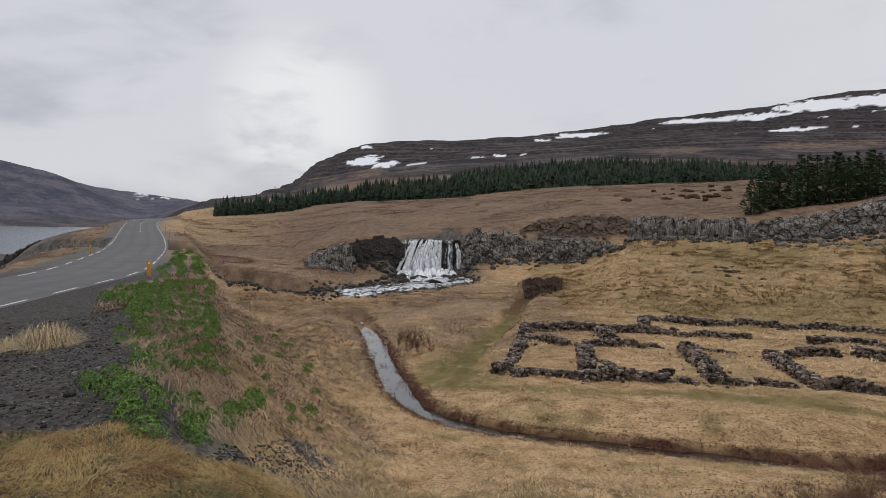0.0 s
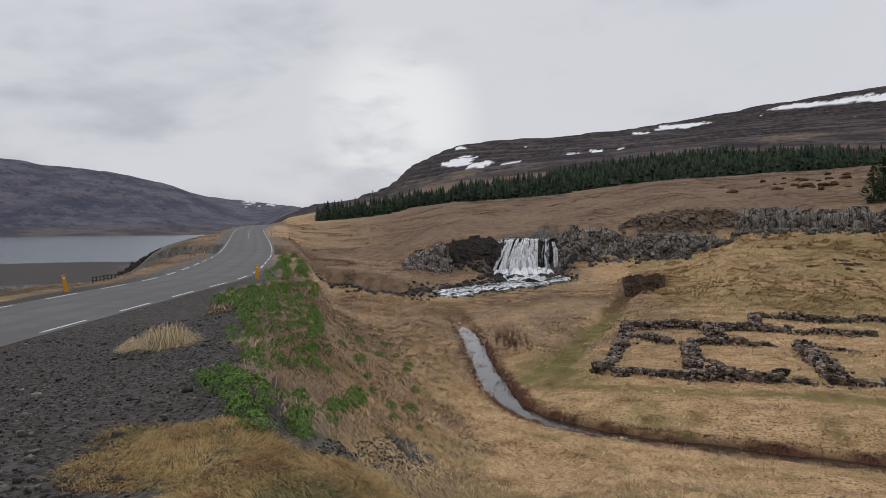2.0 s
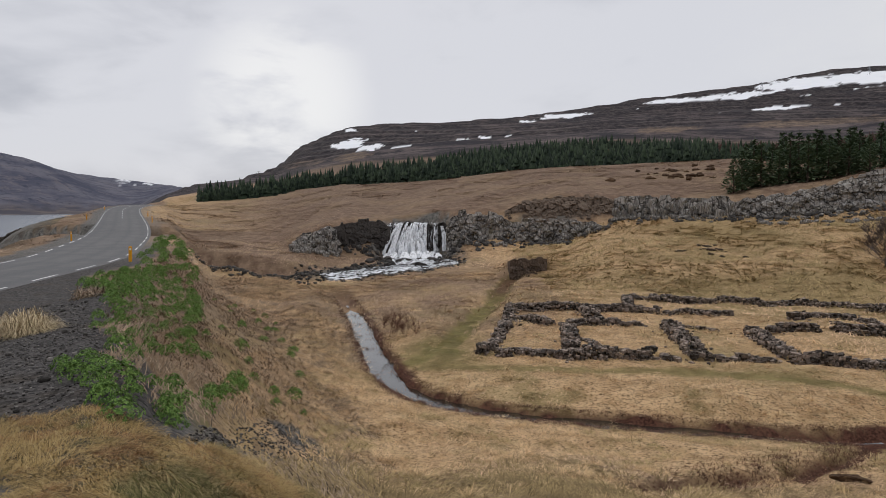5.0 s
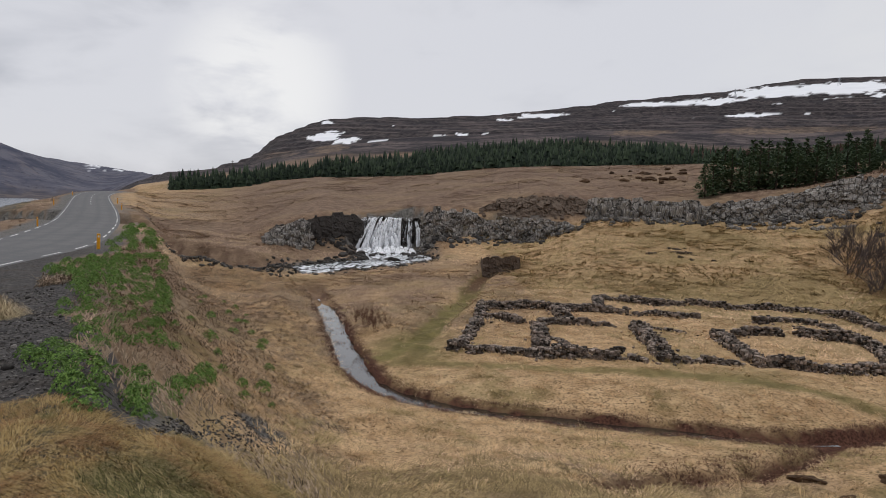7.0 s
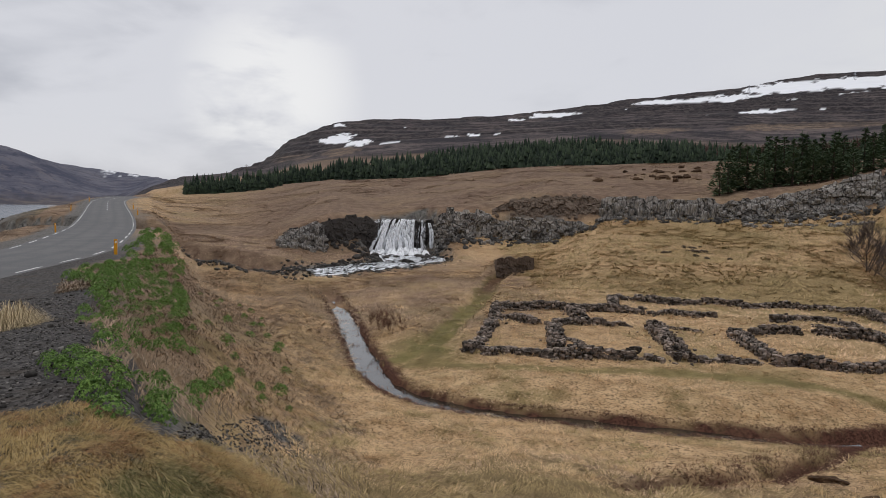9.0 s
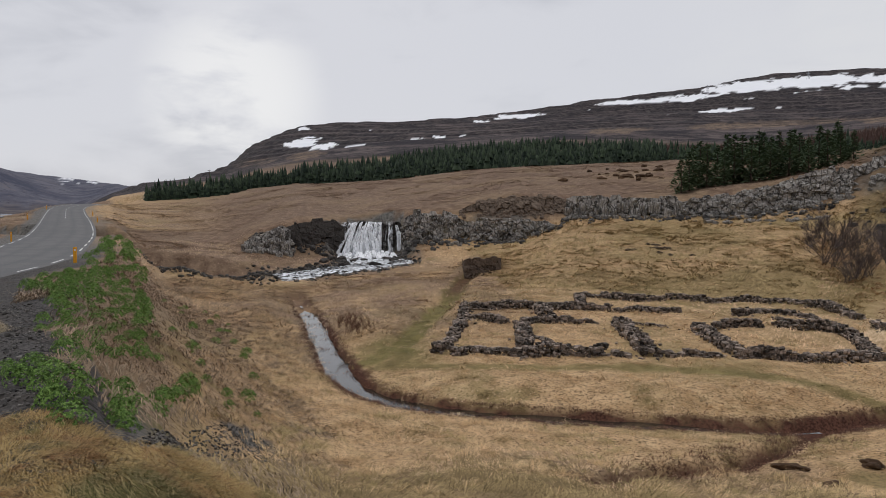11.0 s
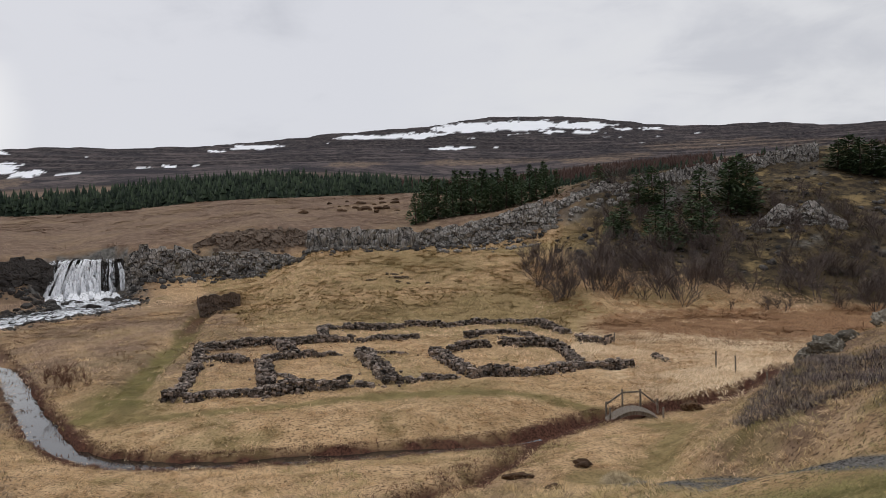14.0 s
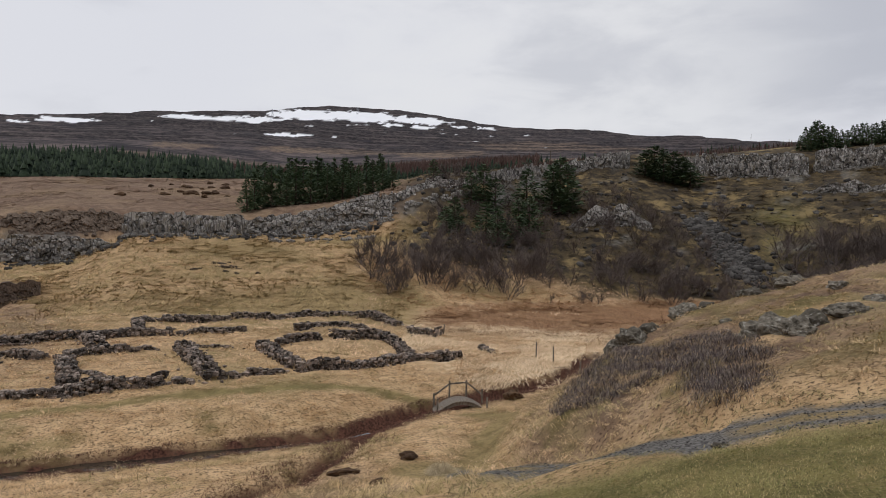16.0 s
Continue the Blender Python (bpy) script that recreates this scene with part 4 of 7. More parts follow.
def build_fold():
    # outer and inner walls of the fold, from the ditch side round to the pond side: plan points, height, breadth, stones on their own
    build_wall([(3.1, 38.4), (4.2, 41.6), (5.5, 47.2), (6.5, 53.4)], 0.62, 0.85, 70)
    build_wall([(6.5, 53.7), (8.0, 53.8), (11.7, 52.6), (15.2, 52.2), (17.9, 52.0)], 0.95, 0.95, 90)
    build_wall([(18.2, 51.9), (20.5, 51.4), (23.1, 50.6)], 0.55, 0.70, 20)
    build_wall([(15.9, 52.9), (16.4, 55.2), (17.2, 58.0)], 0.75, 1.0, 20)
    build_wall([(6.3, 49.2), (7.8, 48.5), (8.8, 47.2)], 0.62, 0.75, 30)
    build_wall([(12.2, 51.8), (12.1, 49.6), (11.9, 47.4)], 0.80, 1.25, 40)
    build_wall([(9.4, 46.6), (10.5, 46.8), (12.0, 46.7), (13.3, 46.7)], 0.60, 0.70, 40)
    build_wall([(13.6, 46.7), (15.3, 46.9)], 0.22, 0.50, 10)
    build_wall([(9.6, 45.9), (8.9, 41.6), (8.2, 37.9)], 0.75, 1.15, 80)
    build_wall([(9.5, 42.6), (10.4, 40.0)], 0.22, 0.45, 10)
    build_wall([(4.0, 38.1), (5.3, 38.1), (6.7, 37.8), (7.8, 37.4)], 0.50, 0.65, 50)
    build_wall([(7.9, 37.0), (9.5, 36.7), (10.9, 36.5), (12.5, 36.4)], 0.70, 0.80, 130)
    build_wall([(12.8, 36.3), (13.8, 36.0)], 0.30, 0.60, 20)
    build_wall([(16.6, 46.0), (15.6, 40.6), (14.8, 35.8)], 0.78, 1.30, 100)
    build_wall([(17.0, 46.7), (18.6, 46.2), (19.5, 45.1)], 0.30, 0.55, 10)
    build_wall([(15.5, 36.0), (17.0, 36.0), (18.8, 35.9)], 0.36, 0.55, 60)
    build_wall([(19.7, 35.9), (21.4, 35.3), (23.7, 35.3), (26.9, 35.5)], 0.68, 0.85, 150)
    build_wall([(21.2, 43.7), (20.7, 40.8), (20.1, 37.4), (19.9, 36.4)], 0.72, 1.15, 80)
    build_wall([(22.6, 44.1), (24.0, 44.3), (25.9, 44.0)], 0.62, 0.75, 40)
    build_wall([(27.0, 44.2), (28.8, 43.9), (30.6, 42.2), (29.2, 38.4), (27.9, 35.9)], 0.85, 1.00, 90)
    build_wall([(17.5, 58.0), (20.0, 57.0), (24.5, 56.2), (29.5, 55.3), (34.0, 55.6)], 0.62, 0.80, 70)
    build_wall([(34.3, 55.5), (36.4, 53.8), (36.5, 51.2), (36.0, 48.2)], 0.80, 1.00, 50)
    build_wall([(26.4, 48.4), (28.5, 49.4), (31.2, 49.3), (31.2, 46.0)], 0.62, 0.85, 40)
    build_wall([(34.9, 45.1), (35.3, 44.0), (35.9, 42.4)], 0.80, 1.00, 30)
    build_wall([(27.6, 35.7), (29.2, 35.3), (31.3, 34.7)], 0.80, 0.95, 60)
    build_wall([(35.0, 36.6), (34.9, 35.2)], 0.45, 0.60, 15)


build_fold()


# ---------------------------------------------------------------- conifers
def leaf_material(name, dark, light, spec=0.2):
    m, n = material(name)
    r = n.math("FRACT", n.math("ADD", n.island(), n.random()))
    c = n.mix(r, dark, light)
    c = n.mix(n.math("MULTIPLY", n.ramp(n.noise(n.coords(), 1.5, 3), 0.4, 0.7), 0.5), c, dark)
    n.finish(c, 0.85, spec=spec)
    return m


def bark_material(name, dark, light):
    m, n = material(name)
    c = n.mix(n.ramp(n.noise(n.coords((1, 1, 0.3)), 14, 4), 0.35, 0.7), dark, light)
    n.finish(c, 0.9, n.noise(n.coords((1, 1, 0.3)), 20, 4), 0.6, 0.02, spec=0.2)
    return m


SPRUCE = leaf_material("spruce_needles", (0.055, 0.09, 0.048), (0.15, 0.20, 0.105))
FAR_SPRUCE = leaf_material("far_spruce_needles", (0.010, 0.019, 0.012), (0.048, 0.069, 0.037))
BARK = bark_material("bark", (0.06, 0.045, 0.035), (0.14, 0.11, 0.085))


def mesh_from(name, v, f, mat):
    me = bpy.data.meshes.new(name)
    me.from_pydata(v.tolist(), [], f.tolist())
    me.materials.append(mat)
    return me


def cone_shape(r0, r1, tall, sides=7):
    v = [(r * math.cos(6.2832 * k / sides), r * math.sin(6.2832 * k / sides), z) for r, z in ((r0, 0), (r1, tall)) for k in range(sides)]
    f = []
    for k in range(sides):
        j = (k + 1) % sides
        f += [(k, j, sides + j), (k, sides + j, sides + k)]
    return np.array(v), np.array(f)




def needle_crown(rng, tall, spread, tufts, taper):
    """A fuzzy crown of small needle tufts on uneven boughs: (verts, triangles)."""
    vs, fs = [], []
    boughs = []
    for w in range(int(tall * 4.5)):
        for _ in range(6):
            t = min(max((w + rng.uniform(-0.6, 0.6)) / (tall * 4.5), 0.0), 0.985)
            boughs.append((t, rng.uniform(0, 6.283), rng.choice((0.5, 0.7, 0.9, 1.0, 1.1, 1.25)), rng.uniform(-0.25, 0.25)))
    for _ in range(tufts):
        t, a, reach, droop = rng.choice(boughs)
        l = spread * ((1 - t) ** taper) * min(1.0, 0.55 + 3.5 * t) * reach + 0.05
        u = math.sqrt(rng.uniform(0.05, 1.0))
        a += rng.gauss(0, 0.16)
        d = np.array((math.cos(a), math.sin(a), droop + rng.gauss(0, 0.15)))
        c = np.array((0, 0, tall * (0.05 + 0.93 * t))) + d * l * u
        k = rng.uniform(0.22, 0.42) * (0.7 + 0.5 * (1 - t))
        e = d + np.array((rng.gauss(0, 0.35), rng.gauss(0, 0.35), rng.uniform(-0.2, 0.5)))
        e *= k / np.linalg.norm(e)
        s = np.cross(e, (rng.gauss(0, 0.5), rng.gauss(0, 0.5), 1.0))
        s *= 0.32 * k / (np.linalg.norm(s) + 1e-9)
        b = len(vs)
        vs += [c - e * 0.3, c + s, c + e, c - s]
        fs += [(b, b + 1, b + 2), (b, b + 2, b + 3)]
    b = len(vs)
    vs += [(0.06, 0, tall * 0.9), (-0.03, 0.05, tall * 0.9), (-0.03, -0.05, tall * 0.9), (0, 0, tall * 1.05)]
    fs += [(b, b + 1, b + 3), (b + 1, b + 2, b + 3), (b + 2, b, b + 3)]
    return np.array(vs), np.array(fs)


CROWNS = [mesh_from("crown", *needle_crown(rng, 6.0, 1.45, 1150, 0.8), SPRUCE) for _ in range(4)]
PINES = [mesh_from("crown", *needle_crown(rng, 6.0, 1.5, 1100, 0.5), SPRUCE) for _ in range(3)]
TRUNK = mesh_from("trunk", *cone_shape(0.13, 0.02, 5.6), BARK)


def plant_spruce(x, y, tall, label="dark green spruce on the moor", broad=1.1):
    t = thing("spruce_tree", (x, y, height(x, y) - 0.1), label, "conifer", "spruces above the rocks")
    k = tall / 6.0
    for name, me in (("trunk", TRUNK), ("crown", rng.choice(CROWNS if broad < 1.3 else PINES))):
        ob = new(name, me)
        ob.parent = t
    t.scale = (k * broad * rng.uniform(0.9, 1.15), k * broad * rng.uniform(0.9, 1.15), k)
    t.rotation_euler = (rng.uniform(-0.03, 0.03), rng.uniform(-0.03, 0.03), rng.uniform(0, 6.28))
    return t


def build_spruces():
    for a, r, tall in ((-24.3, 117, 5.2), (-24.9, 119, 6.0), (-25.6, 121, 7.2), (-26.2, 120, 6.6), (-26.9, 124, 6.2), (-27.4, 119, 5.0), (-28.1, 121, 7.4), (-28.7, 124, 7.2), (-29.3, 120, 6.8),
                       (-29.9, 123, 7.4), (-30.6, 121, 6.4), (-31.2, 124, 6.8), (-31.9, 122, 6.6), (-32.5, 125, 6.0), (-33.2, 121, 5.2), (-33.8, 126, 6.6), (-34.4, 124, 5.6), (-35.2, 127, 5.6), (-36.0, 128, 4.6), (-25.2, 127, 6.6),
                       (-27.7, 130, 7.5), (-30.2, 131, 7.2), (-32.2, 132, 6.8), (-34.9, 133, 6.6)):
        plant_spruce(*from_polar(a, r), tall * 1.12)
    for a, r, tall in ((-42.6, 111, 5.0), (-43.6, 113, 5.6), (-44.6, 112, 5.2), (-43.9, 101, 5.2), (-44.9, 99, 5.0), (-47.2, 116, 6.6), (-46.6, 103, 5.2), (-47.4, 102, 6.0), (-49.2, 115, 8.0), (-49.9, 116, 8.6), (-50.5, 117, 7.4),
                       (-56.6, 141, 5.0), (-57.3, 142, 5.9), (-58.0, 140, 6.2), (-58.7, 141, 5.9), (-59.4, 142, 5.2), (-60.0, 141, 4.4), (-39.4, 116, 3.6), (-41.2, 104, 4.6), (-40.6, 102, 3.8)):
        plant_spruce(*from_polar(a, r), tall * 1.1, "dark spruce rooted among rocks on the slope", 1.9 if r > 140 else 1.35)
    for a, r, tall in ((-67.6, 166, 3.6), (-68.0, 169, 5.0), (-68.5, 170, 6.0), (-69.1, 166, 5.6), (-69.7, 170, 4.8), (-70.3, 166, 4.2), (-70.9, 171, 4.4), (-71.5, 170, 4.9), (-72.1, 167, 4.6), (-72.7, 168, 4.9), (-73.4, 169, 5.4), (-74.4, 171, 5.2), (-68.3, 165, 5.4), (-68.8, 167, 6.4), (-69.4, 168, 5.0), (-69.9, 166, 4.4), (-70.6, 168, 3.8), (-71.2, 170, 4.6), (-71.8, 168, 4.8), (-72.4, 171, 4.4), (-73.0, 170, 5.0), (-73.8, 171, 5.2), (-75, 170, 5.0)):
        plant_spruce(*from_polar(a, r), tall, "dark spruce along the clifftop", 1.25)


def far_spruce(rng):
    """A ragged far-off spruce of skirts, one unit tall."""
    vs, fs = [], []
    for w in range(4):
        z, reach = 0.06 + 0.22 * w + rng.uniform(-0.04, 0.04), 0.29 * (1 - w / 4.5)
        b = len(vs)
        vs.append((0, 0, z + 0.34))
        k = 6
        for j in range(k):
            t = 6.283 * (j + rng.uniform(-0.3, 0.3)) / k
            l = reach * rng.uniform(0.6, 1.2)
            vs.append((l * math.cos(t), l * math.sin(t), z - rng.uniform(0, 0.09)))
        fs += [(b, b + 1 + j, b + 1 + (j + 1) % k) for j in range(k)]
    return np.array(vs), np.array(fs)


def build_forest():
    """The plantation below the fells, far off, as one mass."""
    shapes = [far_spruce(rng) for _ in range(10)]
    chunks, xs = [], []
    for _ in range(17000):
        a, u = rng.uniform(-75, 18.5), rng.random()
        near = np.interp(a, [-60, -40, -26, -24, -12, -2, 3, 8, 12, 18.5], [250, 240, 235, 215, 210, 212, 213, 214, 213, 222])
        deep = np.interp(a, [-60, -40, -26, -22, -18, -9, 0, 5, 8, 12, 18.5], [265, 270, 275, 330, 450, 440, 360, 310, 270, 245, 230])
        if a < -23 and rng.random() < (0.85 if -50 < a or -69 < a < -61 else 0.97) or a > 9 and rng.random() < 0.55 or a > 14 and rng.random() < 0.4:
            continue
        xs.append((a, near + (deep - near) * u))
    P = np.array([from_polar(a, r) for a, r in xs])
    Z = ground(P[:, 0], P[:, 1], False)
    keep = fbm(P[:, 0], P[:, 1], 32, 4, 77)
    for (a, r), (x, y), z, k in zip(xs, P, Z, keep):
        if k < -0.35 or math.hypot(x, y) > 270 and k < 0.25 - 0.5 * rng.random():
            continue
        v, f = rng.choice(shapes)
        tall = rng.choice((1.8, 2.4, 3.0, 3.6, 4.2, 5.0, 6.6)) * rng.uniform(0.8, 1.2) * (0.55 if a < -36 else 1.0 if a < 7 else 0.8)
        chunks.append(((v @ turn(rng.uniform(0, 6.28)).T) * np.array((tall, tall, tall)) + np.array((x, y, z - 0.2)), f))
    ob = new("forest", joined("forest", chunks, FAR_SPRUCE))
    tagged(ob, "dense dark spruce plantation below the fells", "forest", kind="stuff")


build_spruces()
build_forest()
# ---------------------------------------------------------------- crags
def crag_material():
    m, n = material("crag_rock")
    v = n.coords()
    r = n.math("FRACT", n.math("ADD", n.island(), n.random()))
    c = n.mix(n.math("FRACT", n.math("ADD", r, n.voronoi(v, 0.9, "F1", "Color"))), (0.17, 0.155, 0.14), (0.46, 0.425, 0.385))
    c = n.mix(n.ramp(n.noise(v, 1.3, 5, 0.7), 0.50, 0.64), c, (0.06, 0.05, 0.043))
    c = n.mix(n.math("MULTIPLY", n.ramp(n.noise(v, 2.6, 6, 0.75), 0.50, 0.60), 0.8), c, (0.66, 0.64, 0.60))
    c = n.mix(n.math("MULTIPLY", n.ramp(n.noise(v, 0.7, 4, 0.6), 0.55, 0.70), 0.6), c, (0.17, 0.13, 0.06))
    c = n.mix(n.ramp(n.voronoi(n.coords((1, 1, 0.45)), 1.5, "DISTANCE_TO_EDGE"), 0.0, 0.07), (0.018, 0.016, 0.015), c)
    n.finish(c, 0.92, n.noise(v, 3.5, 6, 0.75), 1.0, 0.25, spec=0.2)
    return m


ROCK = crag_material()
WET_ROCK = stone_material("wet_rock", (0.028, 0.024, 0.022), (0.13, 0.115, 0.104), (0.24, 0.22, 0.19), 0.6)
SCREE = stone_material("scree_rock", (0.035, 0.032, 0.030), (0.19, 0.175, 0.16), (0.30, 0.29, 0.27), 0.5)
SOIL = stone_material("bare_soil", (0.10, 0.075, 0.058), (0.25, 0.19, 0.145), (0.38, 0.32, 0.26), 0.7)
PEAT = stone_material("peat", (0.045, 0.033, 0.026), (0.17, 0.125, 0.095), (0.16, 0.12, 0.085), 0.4)


def block_shape(rng):
    """A broken block of basalt with worn corners, one unit each way."""
    bm = bmesh.new()
    bmesh.ops.create_cube(bm, size=1.0)
    bmesh.ops.subdivide_edges(bm, edges=bm.edges[:], cuts=1)
    for v in bm.verts:
        c = v.co
        corner = sum(abs(a) > 0.4 for a in c)
        c *= (1.12, 1.12, 1.0, 0.84)[corner] * rng.uniform(0.9, 1.1)
    bmesh.ops.triangulate(bm, faces=bm.faces[:])
    bm.verts.index_update()
    v = np.array([v.co for v in bm.verts])
    f = np.array([[q.index for q in face.verts] for face in bm.faces])
    bm.free()
    return v, f


BLOCKS = [block_shape(rng) for _ in range(9)]


def block_meshes(mat):
    out = []
    for v, f in BLOCKS:
        me = bpy.data.meshes.new("rock")
        me.from_pydata(v.tolist(), [], f.tolist())
        me.materials.append(mat)
        out.append(me)
    return out


def cells(u, v, wide, tall, seed):
    """Nearest-point cells over a face: a random number for each cell, and the distance to its edge."""
    u, v = u / wide, v / tall
    iu, iv = np.floor(u), np.floor(v)
    best, second, ident = np.full(u.shape, 9.0), np.full(u.shape, 9.0), np.zeros(u.shape)
    for du in (-1, 0, 1):
        for dv in (-1, 0, 1):
            cu, cv = iu + du, iv + dv
            d = np.hypot(cu + lattice(cu, cv, seed) - u, cv + lattice(cu, cv, seed + 1) - v)
            m = d < best
            second = np.where(m, best, np.minimum(second, d))
            ident = np.where(m, lattice(cu, cv, seed + 2), ident)
            best = np.where(m, d, best)
    return ident, second - best


def build_crag(rows, mat, label, size=(0.5, 1.3), tallness=1.0, pieces=60, back=0.12, columns=False, step=0.2, cap=5.0, ahead=0.02, rough=1.0):
    """A broken rock face along rows of bearing, distance, foot and top (heights below the eye), with loose blocks about it."""
    a, r, lo, hi = (np.array(c, float) for c in zip(*rows))
    mid = len(rows) // 2
    cx, cy = from_polar(a[mid], r[mid])
    base = thing("crag", (cx, cy, lo[mid] + EYE), label, "rock face", "rock faces of the valley")
    x0, y0 = -r * np.sin(np.radians(a)), r * np.cos(np.radians(a))
    s = np.concatenate([[0], np.cumsum(np.hypot(np.diff(x0), np.diff(y0)))])
    n = int(s[-1] / step)
    t = np.linspace(0, s[-1], n)
    A, D, F, T = (np.interp(t, s, q) for q in (a, r, lo, hi))
    D = D - ahead * D
    seed = int(abs(a[0]) * 10) + 3
    block = cells(t, 0 * t, sum(size) * 0.7, 1.0, seed + 50)[0]
    T = F + (T - F) * (1 + rough * (0.20 * block - 0.10)) + 0.16 * rough * rough2(t, 0 * t, 1.7, 6)
    ends = smooth(np.minimum(t, s[-1] - t), 0, 1.6)
    if rough > 0.5:
        T = F + (T - F) * (0.85 + 0.15 * ends)
    rise = float(np.max(T - F)) + 0.6
    m = max(8, int(rise / (step * 0.9)))
    v = np.linspace(0, 1, m)
    H = (F - 0.6)[:, None] + v[None, :] * (T - F + 0.6)[:, None]
    S = np.repeat(t[:, None], m, 1)
    wide, tall = (0.75, 2.6) if columns else (1.15 * tallness, 0.8 * tallness)
    warp = S + 0.25 * rough2(S, H, 1.1, 3)
    big, edge1 = cells(warp, H, wide * 1.5, tall * 1.4, seed)
    sml, edge2 = cells(warp, H, wide * 0.5, tall * 0.55, seed + 9)
    out = 0.75 * (big - 0.4) + 0.30 * (sml - 0.5) + 0.14 * fbm(S, H, 0.5, 3, 8)
    out = out - 0.45 * (1 - smooth(edge1, 0, 0.10)) - 0.07 * (1 - smooth(edge2, 0, 0.12))
    out = out * (0.3 + 0.7 * np.sin(np.pi * np.clip(v, 0.08, 0.92)))[None, :]
    R = D[:, None] + back * (H - F[:, None]) - out * rough
    AA = np.repeat(A[:, None], m, 1)
    # the top runs back into the turf
    for back_off, fall in ((0.6, 0.0), (cap * 0.4, -0.05), (cap, -0.75)):
        R = np.column_stack([R, D + back * (T - F) + back_off])
        H = np.column_stack([H, T + fall + 0.1 * rough2(t, 0 * t + back_off, 0.8, 2)])
        AA = np.column_stack([AA, A])
    X, Y = -R * np.sin(np.radians(AA)), R * np.cos(np.radians(AA))
    me = grid_mesh("rock_face", (X - cx)[::-1], (Y - cy)[::-1], (H + EYE - base.location.z)[::-1], mat)
    me.shade_flat()
    me.materials.append(GROUND)
    cols = X.shape[1] - 1
    me.polygons.foreach_set("material_index", np.tile((np.arange(cols) >= cols - 2).astype(np.int32), X.shape[0] - 1))
    add_mask(me, "heath", np.full(X.size, 0.7))
    ob = new("rock_face", me)
    ob.parent = base
    meshes = block_meshes(mat)
    inv = Matrix.Translation((-cx, -cy, -base.location.z))
    for _ in range(pieces):
        i = rng.randrange(n)
        k = rng.random()
        w = rng.uniform(*size) * 0.7
        if k < 0.5:
            d, h = D[i] - abs(rng.gauss(0.5, 0.6)), None
        else:
            u = rng.uniform(0.15, 0.75)
            d, h = D[i] + back * u * (T[i] - F[i]) - 0.15, F[i] + u * (T[i] - F[i])
        x, y = from_polar(A[i], d)
        z = height(x, y) + 0.1 * w if h is None else h + EYE - 0.2
        piece = new("rock", meshes[rng.randrange(9)])
        piece.parent = base
        tip = 8 if columns else 22
        piece.matrix_local = inv @ pose(x, y, z, rng.uniform(-tip, tip), rng.uniform(-tip, tip), A[i] + rng.uniform(-40, 40)) @ Matrix.Diagonal((w, w * rng.uniform(0.7, 1.1), w * (rng.uniform(1.0, 2.0) if columns and h else rng.uniform(0.5, 0.9)), 1))
    return base


